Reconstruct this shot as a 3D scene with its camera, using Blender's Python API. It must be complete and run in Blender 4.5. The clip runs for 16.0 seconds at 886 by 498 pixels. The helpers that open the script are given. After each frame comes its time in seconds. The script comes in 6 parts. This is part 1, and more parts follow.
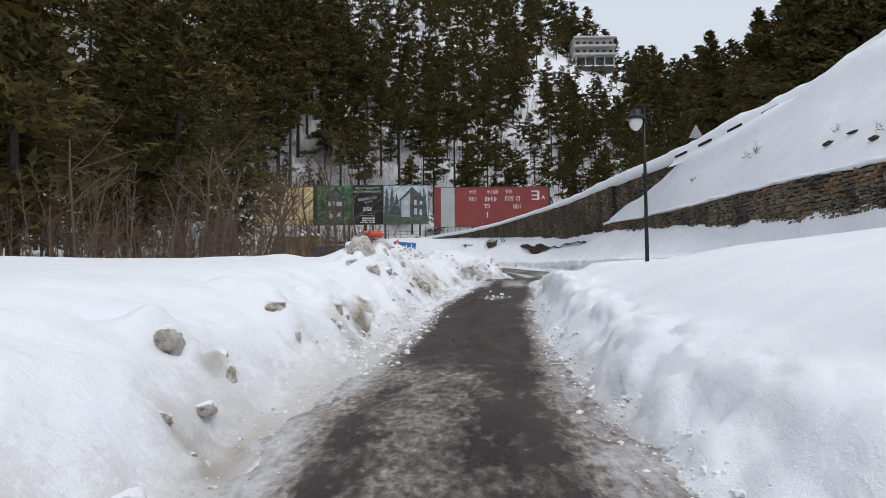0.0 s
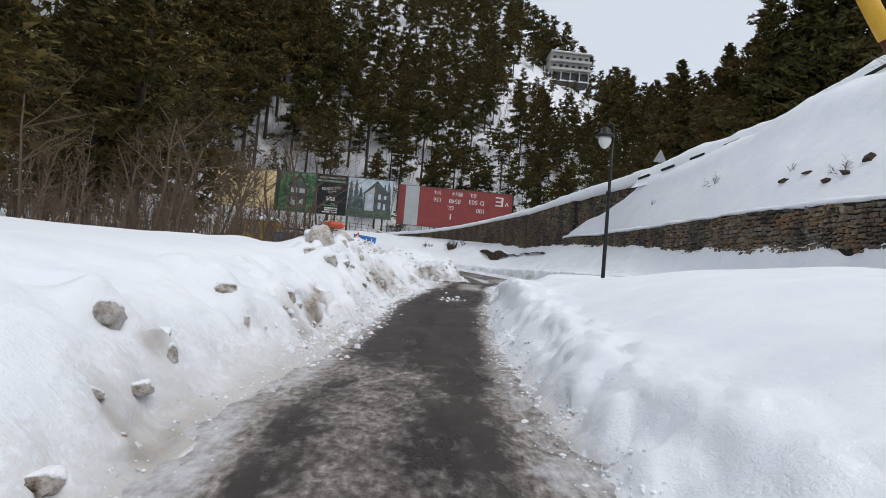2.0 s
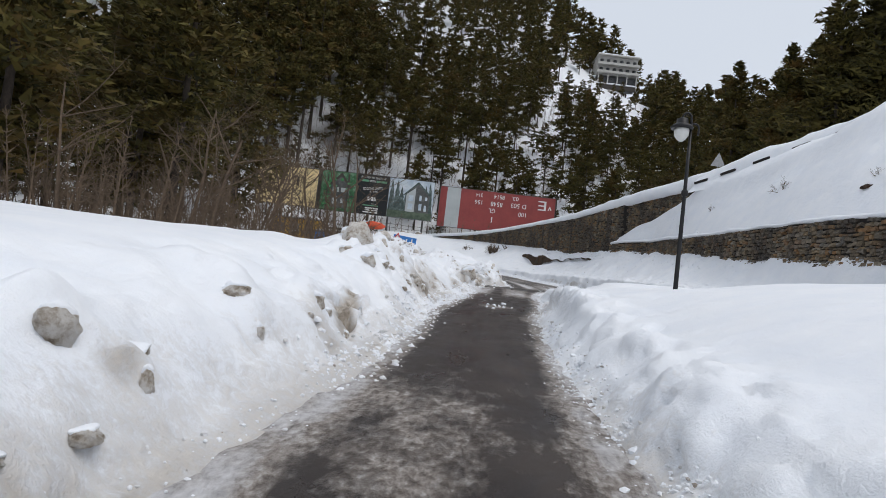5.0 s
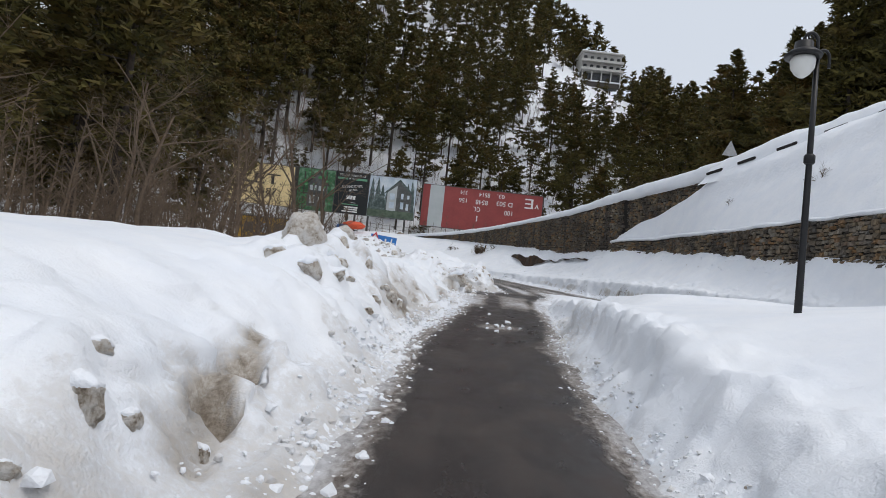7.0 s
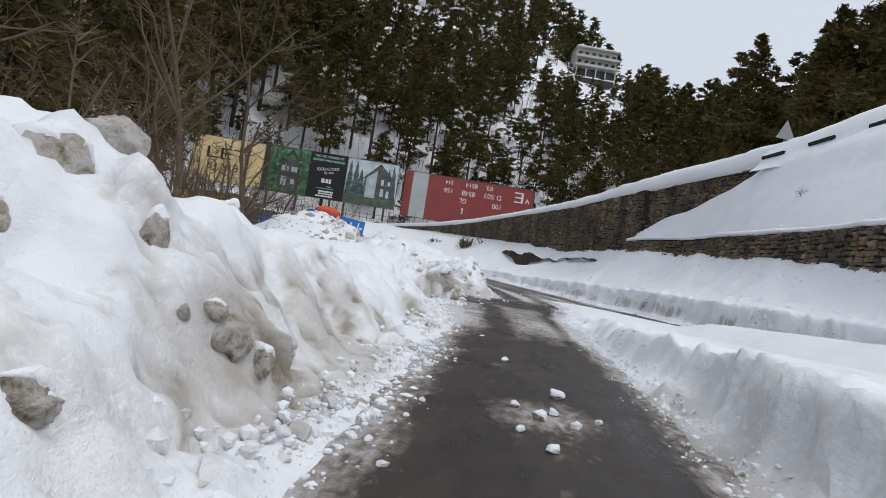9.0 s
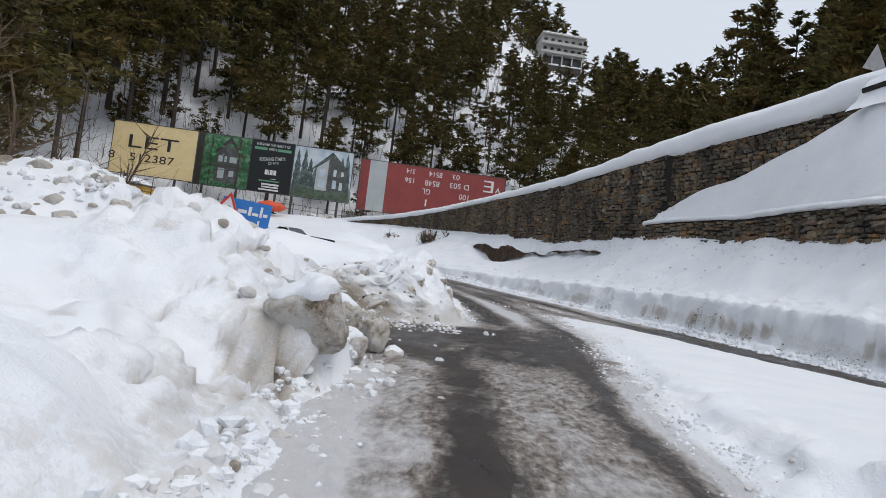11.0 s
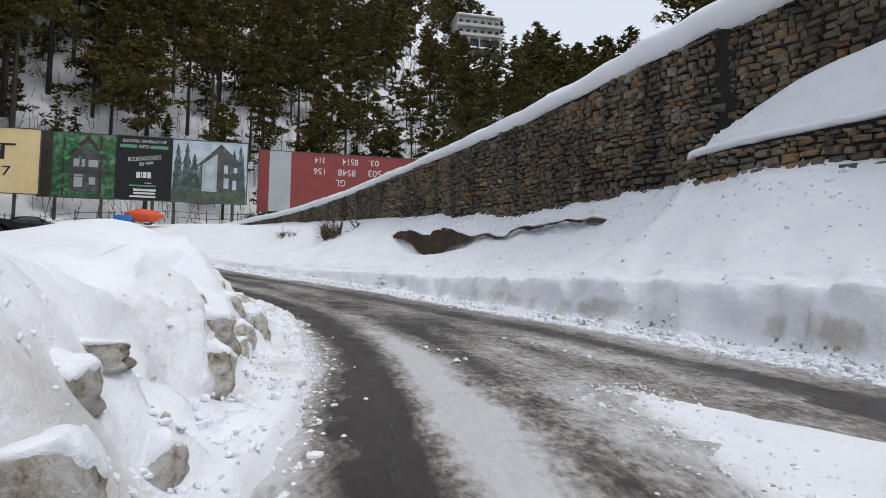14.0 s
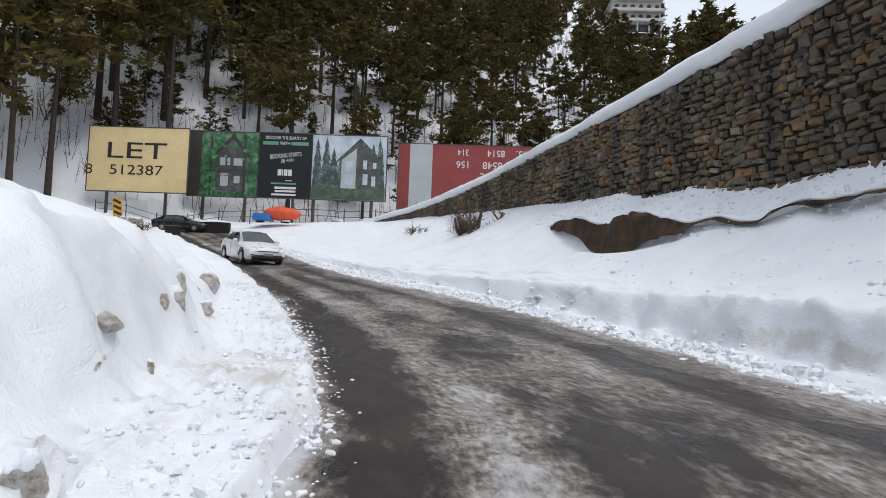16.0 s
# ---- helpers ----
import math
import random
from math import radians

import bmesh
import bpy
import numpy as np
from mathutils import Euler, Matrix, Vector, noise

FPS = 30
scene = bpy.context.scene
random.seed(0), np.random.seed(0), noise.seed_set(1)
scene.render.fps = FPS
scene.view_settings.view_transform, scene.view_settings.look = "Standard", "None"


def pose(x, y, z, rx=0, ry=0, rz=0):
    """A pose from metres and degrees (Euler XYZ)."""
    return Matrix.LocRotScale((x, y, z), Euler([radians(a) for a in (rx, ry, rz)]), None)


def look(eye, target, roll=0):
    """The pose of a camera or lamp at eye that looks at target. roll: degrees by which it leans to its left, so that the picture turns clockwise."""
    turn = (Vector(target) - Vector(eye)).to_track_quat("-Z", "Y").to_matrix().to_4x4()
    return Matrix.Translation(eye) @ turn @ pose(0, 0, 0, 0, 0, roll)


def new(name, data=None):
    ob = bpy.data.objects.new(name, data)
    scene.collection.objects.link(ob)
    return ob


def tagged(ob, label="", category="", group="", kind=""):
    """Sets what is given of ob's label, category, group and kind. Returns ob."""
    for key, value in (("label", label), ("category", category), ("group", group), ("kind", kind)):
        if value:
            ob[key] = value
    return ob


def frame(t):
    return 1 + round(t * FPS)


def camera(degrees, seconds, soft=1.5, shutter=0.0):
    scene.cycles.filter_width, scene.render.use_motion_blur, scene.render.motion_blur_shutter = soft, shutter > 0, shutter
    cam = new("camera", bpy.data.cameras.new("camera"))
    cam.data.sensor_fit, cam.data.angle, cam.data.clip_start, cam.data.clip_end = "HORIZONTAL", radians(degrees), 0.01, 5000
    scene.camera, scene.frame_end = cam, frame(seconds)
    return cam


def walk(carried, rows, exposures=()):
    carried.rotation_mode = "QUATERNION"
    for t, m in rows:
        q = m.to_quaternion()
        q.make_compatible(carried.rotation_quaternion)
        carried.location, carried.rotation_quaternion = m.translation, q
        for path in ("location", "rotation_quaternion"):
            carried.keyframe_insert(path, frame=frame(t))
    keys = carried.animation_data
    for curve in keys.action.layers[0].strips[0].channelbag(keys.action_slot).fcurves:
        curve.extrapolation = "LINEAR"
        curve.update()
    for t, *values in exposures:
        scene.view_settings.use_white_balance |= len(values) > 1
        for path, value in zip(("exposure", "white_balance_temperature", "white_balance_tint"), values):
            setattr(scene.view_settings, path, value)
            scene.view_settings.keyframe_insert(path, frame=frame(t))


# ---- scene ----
import itertools

cam = camera(71.6, 16.0, soft=0.7)
METRES, EYE, TILT, LEAN, TURN = 45.0, 1.5, 2.5, 0.0, 0.0
ROWS = [
    (0, 0.0, 0.0012, 0.001, 0.07, 0.26, 0.49),
    (0.5, 0.0, 0.0022, 0.0009, 0.48, 0.24, 0.89),
    (1, -0.0005, 0.0025, 0.0009, -4.7, 0.48, -6.13),
    (1.5, -0.0003, 0.0026, 0.0009, -3.9, 0.36, -5.28),
    (2, -0.0003, 0.0025, 0.0009, -3.73, 0.35, -5.04),
    (2.5, -0.0005, 0.0014, 0.0011, -3.77, 0.25, -5.07),
    (3, -0.0004, 0.0006, 0.0012, -3.99, 0.55, -5.45),
    (3.5, -0.0004, 0.0033, 0.0012, -3.71, 0.65, -4.87),
    (4, -0.0009, 0.0096, 0.0013, -3.52, 0.96, -5.82),
    (4.5, -0.0026, 0.0198, 0.001, -1.74, 1.8, -7.47),
    (4.7, -0.0029, 0.0249, 0.0002, -0.01, 0.25, -6.63),
    (7.0, -0.0031, 0.1307, 0.0007, -1.66, 0.46, -6.15),
    (7.5, -0.0022, 0.1709, 0.0007, -0.97, -0.23, -6.27),
    (8.0, -0.0013, 0.2076, -0.0012, -0.63, 0.39, -7.52),
    (8.5, 0.0009, 0.2507, -0.0026, -1.77, 0.09, -8.87),
    (9.0, 0.0051, 0.3014, -0.0037, -3.4, 0.25, -8.85),
    (11.5, 0.0413, 0.5579, -0.0042, -6.85, 0.52, -7.51),
    (12.0, 0.0467, 0.5978, -0.0046, -9.84, 0.69, -10.51),
    (12.5, 0.0559, 0.645, -0.0047, -7.95, 0.55, -5.59),
    (13.0, 0.0674, 0.6829, -0.0054, -7.82, 4.36, -2.12),
    (13.5, 0.081, 0.7329, -0.0071, -12.3, 0.09, -1.53),
    (14.0, 0.0913, 0.78, -0.0078, -12.4, 0.83, -1.6),
    (14.5, 0.099, 0.8217, -0.0074, -10.22, 0.42, -1.33),
    (15.0, 0.1055, 0.8643, -0.0095, -5.29, 0.2, -1.18),
    (15.5, 0.1079, 0.9066, -0.009, -2.2, 0.7, -2.24),
    (16.0, 0.1079, 0.9462, -0.0098, 1.3, 0.64, -2.07),
]
walk(cam, [(t, pose(0, 0, EYE, TILT, LEAN, TURN) @ pose(METRES * x, METRES * y, METRES * z, 90 + pitch, roll, yaw)) for t, x, y, z, yaw, pitch, roll in ROWS],
     exposures=((0.0, -0.1), (9.0, -0.13), (12.0, -0.04), (14.5, 0.05), (16.0, 0.15)))

# ---- world and light: a bright overcast winter day ----
world = bpy.data.worlds.new("overcast")
scene.world = world
world.use_nodes = True
wt = world.node_tree
sky = wt.nodes.new("ShaderNodeTexSky")
sky.sky_type, sky.sun_disc = "NISHITA", False
sky.sun_elevation, sky.sun_rotation = radians(63), radians(128)
sky.air_density, sky.dust_density, sky.ozone_density = 1.0, 6.0, 1.0
cloud = wt.nodes.new("ShaderNodeMix")
cloud.data_type = "RGBA"
cloud.inputs[0].default_value = 0.8
cloud.inputs[7].default_value = (7.6, 8.15, 9.0, 1)
wt.links.new(sky.outputs[0], cloud.inputs[6])
wt.links.new(cloud.outputs[2], wt.nodes["Background"].inputs[0])
wt.nodes["Background"].inputs[1].default_value = 0.111

sun_data = bpy.data.lights.new("sun", "SUN")
sun_data.energy, sun_data.angle, sun_data.color = 0.98, radians(28), (1.0, 0.975, 0.94)
sun = new("sun", sun_data)
sun.matrix_world = look((19, -15, 48), (0, 0, 0))


# ---- materials ----
def material(name, rough=0.6, metal=0.0):
    m = bpy.data.materials.new(name)
    m.use_nodes = True
    b = m.node_tree.nodes["Principled BSDF"]
    b.inputs["Roughness"].default_value, b.inputs["Metallic"].default_value = rough, metal
    return m, m.node_tree, b


def node(nt, kind, **values):
    n = nt.nodes.new("ShaderNode" + kind)
    for key, v in values.items():
        n.inputs[key.replace("_", " ")].default_value = v
    return n


def texnoise(nt, scale, detail=4.0, vec=None, rough=0.55):
    n = node(nt, "TexNoise", Scale=scale, Detail=detail, Roughness=rough)
    if vec:
        nt.links.new(vec, n.inputs["Vector"])
    return n.outputs["Fac"]


def ramp(nt, fac, *stops):
    r = nt.nodes.new("ShaderNodeValToRGB")
    e = r.color_ramp.elements
    while len(e) < len(stops):
        e.new(0.5)
    for el, (p, c) in zip(e, stops):
        el.position, el.color = p, (*c, 1) if len(c) == 3 else c
    nt.links.new(fac, r.inputs[0])
    return r.outputs[0]


def grey(nt, fac, a, b):
    return ramp(nt, fac, (a, (0, 0, 0)), (b, (1, 1, 1)))


def mixed(nt, fac, a, b, kind="MIX"):
    m = nt.nodes.new("ShaderNodeMix")
    m.data_type, m.blend_type = "RGBA", kind
    for sock, v in ((m.inputs[0], fac), (m.inputs[6], a), (m.inputs[7], b)):
        if isinstance(v, (int, float)):
            sock.default_value = v
        elif isinstance(v, tuple):
            sock.default_value = (*v, 1)
        else:
            nt.links.new(v, sock)
    return m.outputs[2]


def maths(nt, op, a, b=0.0):
    m = nt.nodes.new("ShaderNodeMath")
    m.operation = op
    for sock, v in zip(m.inputs, (a, b)):
        if isinstance(v, (int, float)):
            sock.default_value = v
        else:
            nt.links.new(v, sock)
    return m.outputs[0]


def bump(nt, b, height, strength=0.3, distance=0.02):
    n = node(nt, "Bump", Strength=strength, Distance=distance)
    nt.links.new(height, n.inputs["Height"])
    nt.links.new(n.outputs[0], b.inputs["Normal"])


def place(nt):
    return nt.nodes.new("ShaderNodeNewGeometry").outputs["Position"]


def local(nt):
    return nt.nodes.new("ShaderNodeTexCoord").outputs["Object"]


def attribute(nt, name):
    a = nt.nodes.new("ShaderNodeAttribute")
    a.attribute_name = name
    return a.outputs["Fac"]


def plain(name, c1, c2, rough=0.6, metal=0.0, scale=6.0, relief=0.15, grain=60.0, spread=0.0, world_space=False):
    """A surface of two close colours with blotches, grain and a fine relief; spread: how far single objects differ."""
    m, nt, b = material(name, rough, metal)
    v = place(nt) if world_space else local(nt)
    big, fine = texnoise(nt, scale, 5, v), texnoise(nt, grain, 3, v)
    fac = maths(nt, "ADD", maths(nt, "MULTIPLY", big, 0.7), maths(nt, "MULTIPLY", fine, 0.3))
    col = ramp(nt, fac, (0.35, c1), (0.65, c2))
    if spread:
        r = nt.nodes.new("ShaderNodeObjectInfo").outputs["Random"]
        hsv = node(nt, "HueSaturation")
        nt.links.new(col, hsv.inputs["Color"])
        nt.links.new(maths(nt, "ADD", maths(nt, "MULTIPLY", r, spread), 1 - spread / 2), hsv.inputs["Value"])
        col = hsv.outputs[0]
    nt.links.new(col, b.inputs["Base Color"])
    nt.links.new(maths(nt, "ADD", maths(nt, "MULTIPLY", big, 0.25), rough - 0.12), b.inputs["Roughness"])
    bump(nt, b, fac, relief, 0.01)
    return m


def snow_material():
    m, nt, b = material("snow", 0.55)
    v = place(nt)
    d = attribute(nt, "dirt")
    n1, n2, n3 = texnoise(nt, 1.3, 6, v), texnoise(nt, 9, 6, v, 0.65), texnoise(nt, 70, 3, v)
    clean = ramp(nt, n1, (0.3, (0.80, 0.83, 0.88)), (0.7, (0.87, 0.885, 0.91)))
    n4 = texnoise(nt, 26, 5, v, 0.7)
    n5 = maths(nt, "ADD", maths(nt, "MULTIPLY", n2, 0.7), maths(nt, "MULTIPLY", n4, 0.3))
    soil = ramp(nt, n5, (0.3, (0.10, 0.078, 0.055)), (0.42, (0.27, 0.228, 0.18)), (0.54, (0.48, 0.43, 0.37)), (0.68, (0.70, 0.67, 0.63)))
    soil = mixed(nt, maths(nt, "MULTIPLY", maths(nt, "MULTIPLY", grey(nt, d, 0.34, 0.66), grey(nt, n1, 0.36, 0.56)), 0.45), soil, (0.18, 0.14, 0.1))
    fac = maths(nt, "SUBTRACT", maths(nt, "ADD", maths(nt, "MULTIPLY", d, 1.6), maths(nt, "ADD", maths(nt, "MULTIPLY", n2, 0.8), maths(nt, "MULTIPLY", n4, 0.5))), 0.95)
    nt.links.new(mixed(nt, grey(nt, fac, 0.0, 0.6), clean, soil), b.inputs["Base Color"])
    h = maths(nt, "ADD", maths(nt, "MULTIPLY", n2, 0.5), maths(nt, "ADD", maths(nt, "MULTIPLY", n3, 0.22), maths(nt, "MULTIPLY", maths(nt, "MULTIPLY", n4, d), 2.2)))
    bump(nt, b, maths(nt, "ADD", h, maths(nt, "MULTIPLY", texnoise(nt, 3.2, 4, v), 1.0)), 0.5, 0.085)
    b.inputs["Subsurface Weight"].default_value = 0.0
    return m


def frozen_material():
    """Old ploughed snow frozen into blocks: grit and brown meltwater in its pits, pale ice on its knobs."""
    m, nt, b = material("dirty_frozen_snow", 0.6)
    v = place(nt)
    d = attribute(nt, "dirt")
    big, mid, fine = texnoise(nt, 3.0, 6, v, 0.6), texnoise(nt, 13, 8, v, 0.72), texnoise(nt, 65, 4, v, 0.7)
    f = maths(nt, "ADD", maths(nt, "MULTIPLY", mid, 0.55), maths(nt, "ADD", maths(nt, "MULTIPLY", big, 0.3), maths(nt, "MULTIPLY", fine, 0.15)))
    f = maths(nt, "SUBTRACT", f, maths(nt, "MULTIPLY", maths(nt, "SUBTRACT", d, 0.55), 0.3))
    col = ramp(nt, f, (0.34, (0.045, 0.034, 0.024)), (0.39, (0.22, 0.172, 0.122)), (0.46, (0.46, 0.4, 0.33)), (0.54, (0.68, 0.645, 0.6)), (0.72, (0.8, 0.8, 0.8)))
    nt.links.new(col, b.inputs["Base Color"])
    bump(nt, b, maths(nt, "ADD", maths(nt, "MULTIPLY", big, 0.9), maths(nt, "ADD", maths(nt, "MULTIPLY", mid, 0.6), maths(nt, "MULTIPLY", fine, 0.2))), 0.9, 0.12)
    return m


def road_material():
    m, nt, b = material("wet_asphalt", 0.5)
    v = place(nt)
    s = attribute(nt, "slush")
    st = node(nt, "Mapping")
    st.inputs["Scale"].default_value = (1.0, 0.5, 1.0)
    run = nt.nodes.new("ShaderNodeCombineXYZ")
    cut = nt.nodes.new("ShaderNodeSeparateXYZ")
    nt.links.new(v, cut.inputs[0])
    nt.links.new(attribute(nt, "across"), run.inputs[0])
    nt.links.new(cut.outputs[1], run.inputs[1])
    nt.links.new(run.outputs[0], st.inputs["Vector"])
    n1, n2, n3, n4 = texnoise(nt, 0.9, 5, v), texnoise(nt, 4.2, 8, st.outputs[0], 0.62), texnoise(nt, 45, 4, v, 0.7), texnoise(nt, 160, 2, v)
    n5 = texnoise(nt, 15, 7, st.outputs[0], 0.66)
    big = texnoise(nt, 1.6, 6, st.outputs[0], 0.65)
    tar = ramp(nt, n3, (0.3, (0.013, 0.009, 0.0075)), (0.7, (0.034, 0.025, 0.021)))
    tar = mixed(nt, grey(nt, big, 0.42, 0.66), tar, (0.055, 0.042, 0.035))
    tar = mixed(nt, maths(nt, "MULTIPLY", grey(nt, n2, 0.56, 0.72), 0.7), tar, (0.018, 0.013, 0.011))
    ice = ramp(nt, n5, (0.3, (0.05, 0.038, 0.029)), (0.42, (0.15, 0.125, 0.106)), (0.55, (0.28, 0.25, 0.225)), (0.7, (0.47, 0.45, 0.43)))
    fac = maths(nt, "SUBTRACT", maths(nt, "ADD", maths(nt, "MULTIPLY", s, 1.15), maths(nt, "ADD", maths(nt, "MULTIPLY", n2, 0.8), maths(nt, "ADD", maths(nt, "MULTIPLY", n5, 0.3), maths(nt, "MULTIPLY", big, 0.7)))), 1.13)
    f = grey(nt, fac, 0.05, 0.3)
    pure = grey(nt, fac, 0.36, 0.72)
    nt.links.new(mixed(nt, maths(nt, "MULTIPLY", pure, 0.75), mixed(nt, f, tar, ice), (0.66, 0.665, 0.69)), b.inputs["Base Color"])
    wet = ramp(nt, big, (0.35, (0.24, 0.24, 0.24)), (0.65, (0.55, 0.55, 0.55)))
    nt.links.new(mixed(nt, f, wet, (0.42, 0.42, 0.42)), b.inputs["Roughness"])
    b.inputs["Specular IOR Level"].default_value = 0.26
    h = maths(nt, "ADD", maths(nt, "MULTIPLY", f, maths(nt, "ADD", n5, n2)), maths(nt, "MULTIPLY", n4, 0.08))
    bump(nt, b, h, 0.8, 0.035)
    return m


SNOW, ROAD, FROZEN = snow_material(), road_material(), frozen_material()


def leaf_material(name, dark, light, rusty):
    m, nt, b = material(name, 0.75)
    g = nt.nodes.new("ShaderNodeNewGeometry")
    r, o = g.outputs["Random Per Island"], nt.nodes.new("ShaderNodeObjectInfo").outputs["Random"]
    n = texnoise(nt, 0.55, 3, g.outputs["Position"])
    col = mixed(nt, r, dark, light)
    col = mixed(nt, maths(nt, "MULTIPLY", grey(nt, n, 0.45, 0.7), maths(nt, "MULTIPLY", o, 0.8)), col, rusty)
    nt.links.new(col, b.inputs["Base Color"])
    b.inputs["Specular IOR Level"].default_value = 0.2
    return m


NEEDLES = leaf_material("pine_needles", (0.023, 0.023, 0.007), (0.102, 0.086, 0.021), (0.165, 0.09, 0.026))
BARK = plain("pine_bark", (0.022, 0.017, 0.014), (0.07, 0.052, 0.04), 0.9, scale=4, relief=0.6, grain=25)
TWIG = plain("bare_twig", (0.06, 0.04, 0.026), (0.15, 0.105, 0.068), 0.85, scale=8)
MORTAR = plain("dark_joint", (0.008, 0.007, 0.006), (0.026, 0.022, 0.019), 0.95, scale=5)
IRON = plain("black_iron", (0.008, 0.008, 0.009), (0.02, 0.02, 0.021), 0.4, 0.4)


# ---- mesh helpers ----
def part(name, bm, mat, parent=None, label=""):
    me = bpy.data.meshes.new(name)
    bm.to_mesh(me)
    bm.free()
    if mat:
        me.materials.append(mat)
    ob = new(name, me)
    ob.parent = parent
    return tagged(ob, label)


def raw(name, verts, faces, mat, parent=None, smooth=False, label=""):
    me = bpy.data.meshes.new(name)
    me.from_pydata([tuple(map(float, p)) for p in verts], [], [tuple(map(int, f)) for f in faces])
    if mat:
        me.materials.append(mat)
    if smooth:
        me.shade_smooth()
    ob = new(name, me)
    ob.parent = parent
    return tagged(ob, label)


def thing(name, m, label, category, group="", kind=""):
    ob = new(name)
    ob.matrix_world = m
    ob.empty_display_size = 0.2
    return tagged(ob, label, category, group, kind)


def box(bm, c, s, bevel=0.0, rot=None):
    m = Matrix.LocRotScale(c, rot, s)
    made = bmesh.ops.create_cube(bm, size=1, matrix=m)["verts"]
    if bevel:
        edges = list({e for v in made for e in v.link_edges})
        bmesh.ops.bevel(bm, geom=edges, offset=bevel, segments=2, affect="EDGES", profile=0.6)
    return bm


def boxed(c, s, bevel=0.0, rot=None):
    return box(bmesh.new(), c, s, bevel, rot)


def tube(bm, pts, radii, sides=8, cap=True):
    """A bent, tapered tube along pts."""
    rings, up = [], Vector((0.31, 0.17, 0.93))
    pts = [Vector(p) for p in pts]
    for i, p in enumerate(pts):
        d = (pts[min(i + 1, len(pts) - 1)] - pts[max(i - 1, 0)]).normalized()
        a = d.cross(up if abs(d.dot(up)) < 0.95 else Vector((1, 0, 0))).normalized()
        b = d.cross(a)
        r = radii[i] if isinstance(radii, (list, tuple)) else radii
        rings.append([bm.verts.new(p + (a * math.cos(k * math.tau / sides) + b * math.sin(k * math.tau / sides)) * r) for k in range(sides)])
    for lo, hi in zip(rings, rings[1:]):
        for k in range(sides):
            bm.faces.new((lo[k], lo[(k + 1) % sides], hi[(k + 1) % sides], hi[k])).smooth = True
    if cap:
        bm.faces.new(rings[0][::-1])
        bm.faces.new(rings[-1])
    return bm


def tubed(pts, radii, sides=8):
    return tube(bmesh.new(), pts, radii, sides)


def lathe(bm, profile, sides=20, at=(0, 0, 0)):
    """A turned body: profile as rows of radius and height."""
    rings = [[bm.verts.new((at[0] + r * math.cos(k * math.tau / sides), at[1] + r * math.sin(k * math.tau / sides), at[2] + z)) for k in range(sides)] for r, z in profile]
    for lo, hi in zip(rings, rings[1:]):
        for k in range(sides):
            bm.faces.new((lo[k], lo[(k + 1) % sides], hi[(k + 1) % sides], hi[k])).smooth = True
    bm.faces.new(rings[0][::-1])
    bm.faces.new(rings[-1])
    return bm


# ---- the lie of the land ----
TABLE = np.random.RandomState(7).rand(256, 256)


def vnoise(x, y, scale, seed=0):
    x, y = np.asarray(x, float) / scale + seed * 17.3, np.asarray(y, float) / scale + seed * 9.7
    i, j = np.floor(x).astype(int), np.floor(y).astype(int)
    u, v = x - i, y - j
    u, v = u * u * (3 - 2 * u), v * v * (3 - 2 * v)
    g = lambda a, b: TABLE[(i + a) % 256, (j + b) % 256]
    return (g(0, 0) * (1 - u) + g(1, 0) * u) * (1 - v) + (g(0, 1) * (1 - u) + g(1, 1) * u) * v - 0.5


def fbm(x, y, scale, seed=0, octaves=4):
    return sum(vnoise(x, y, scale / 2**k, seed + k) / 1.9**k for k in range(octaves))


# frozen lumps and blocks: x, y, width, height
LANE_LUMPS = [(-2.12, 4.75, 0.27, 0.27), (-1.9, 5.15, 0.25, 0.14), (-1.74, 5.05, 0.15, 0.18), (-1.72, 3.74, 0.2, 0.09), (-1.67, 4.34, 0.18, 0.1), (-1.61, 3.48, 0.17, 0.12), (-1.52, 3.77, 0.08, 0.07), (-1.91, 6.94, 0.3, 0.16), (-1.62, 6.79, 0.14, 0.19), (-1.78, 6.34, 0.08, 0.08), (-1.45, 7.96, 0.13, 0.1), (-1.56, 3.06, 0.24, 0.12)]
BANK_LUMPS = [(-1.48, 8.48, 0.17, 0.2), (-1.38, 8.73, 0.09, 0.13), (-1.23, 9.29, 0.09, 0.12), (-1.69, 8.97, 0.14, 0.1), (-2.07, 13.87, 0.36, 0.28), (-1.63, 13.9, 0.45, 0.3), (-1.15, 17, 0.2, 0.3), (-1.9, 14.5, 0.5, 0.24), (-1.43, 14.3, 0.45, 0.2), (-1.64, 15.98, 0.2, 0.28), (-1.23, 15.06, 0.18, 0.1), (-0.85, 15.51, 0.18, 0.16)]
HEAP_BLOCKS = [(-0.8, 17.1, 0.24, 0.2), (-0.84, 16.77, 0.1, 0.14), (-0.53, 17.33, 0.2, 0.24), (-0.83, 15.51, 0.25, 0.16), (-0.69, 17.14, 0.3, 0.3), (-0.64, 17.9, 0.2, 0.26), (-1.55, 16.17, 0.36, 0.36), (-2.26, 14.83, 0.45, 0.24), (-1.93, 15.03, 0.4, 0.26), (-0.86, 14.64, 0.2, 0.16), (-1.4, 30.6, 0.5, 0.4), (0.3, 33.6, 0.3, 0.24), (1.45, 34.2, 0.3, 0.26), (2.3, 34.4, 0.34, 0.3)]
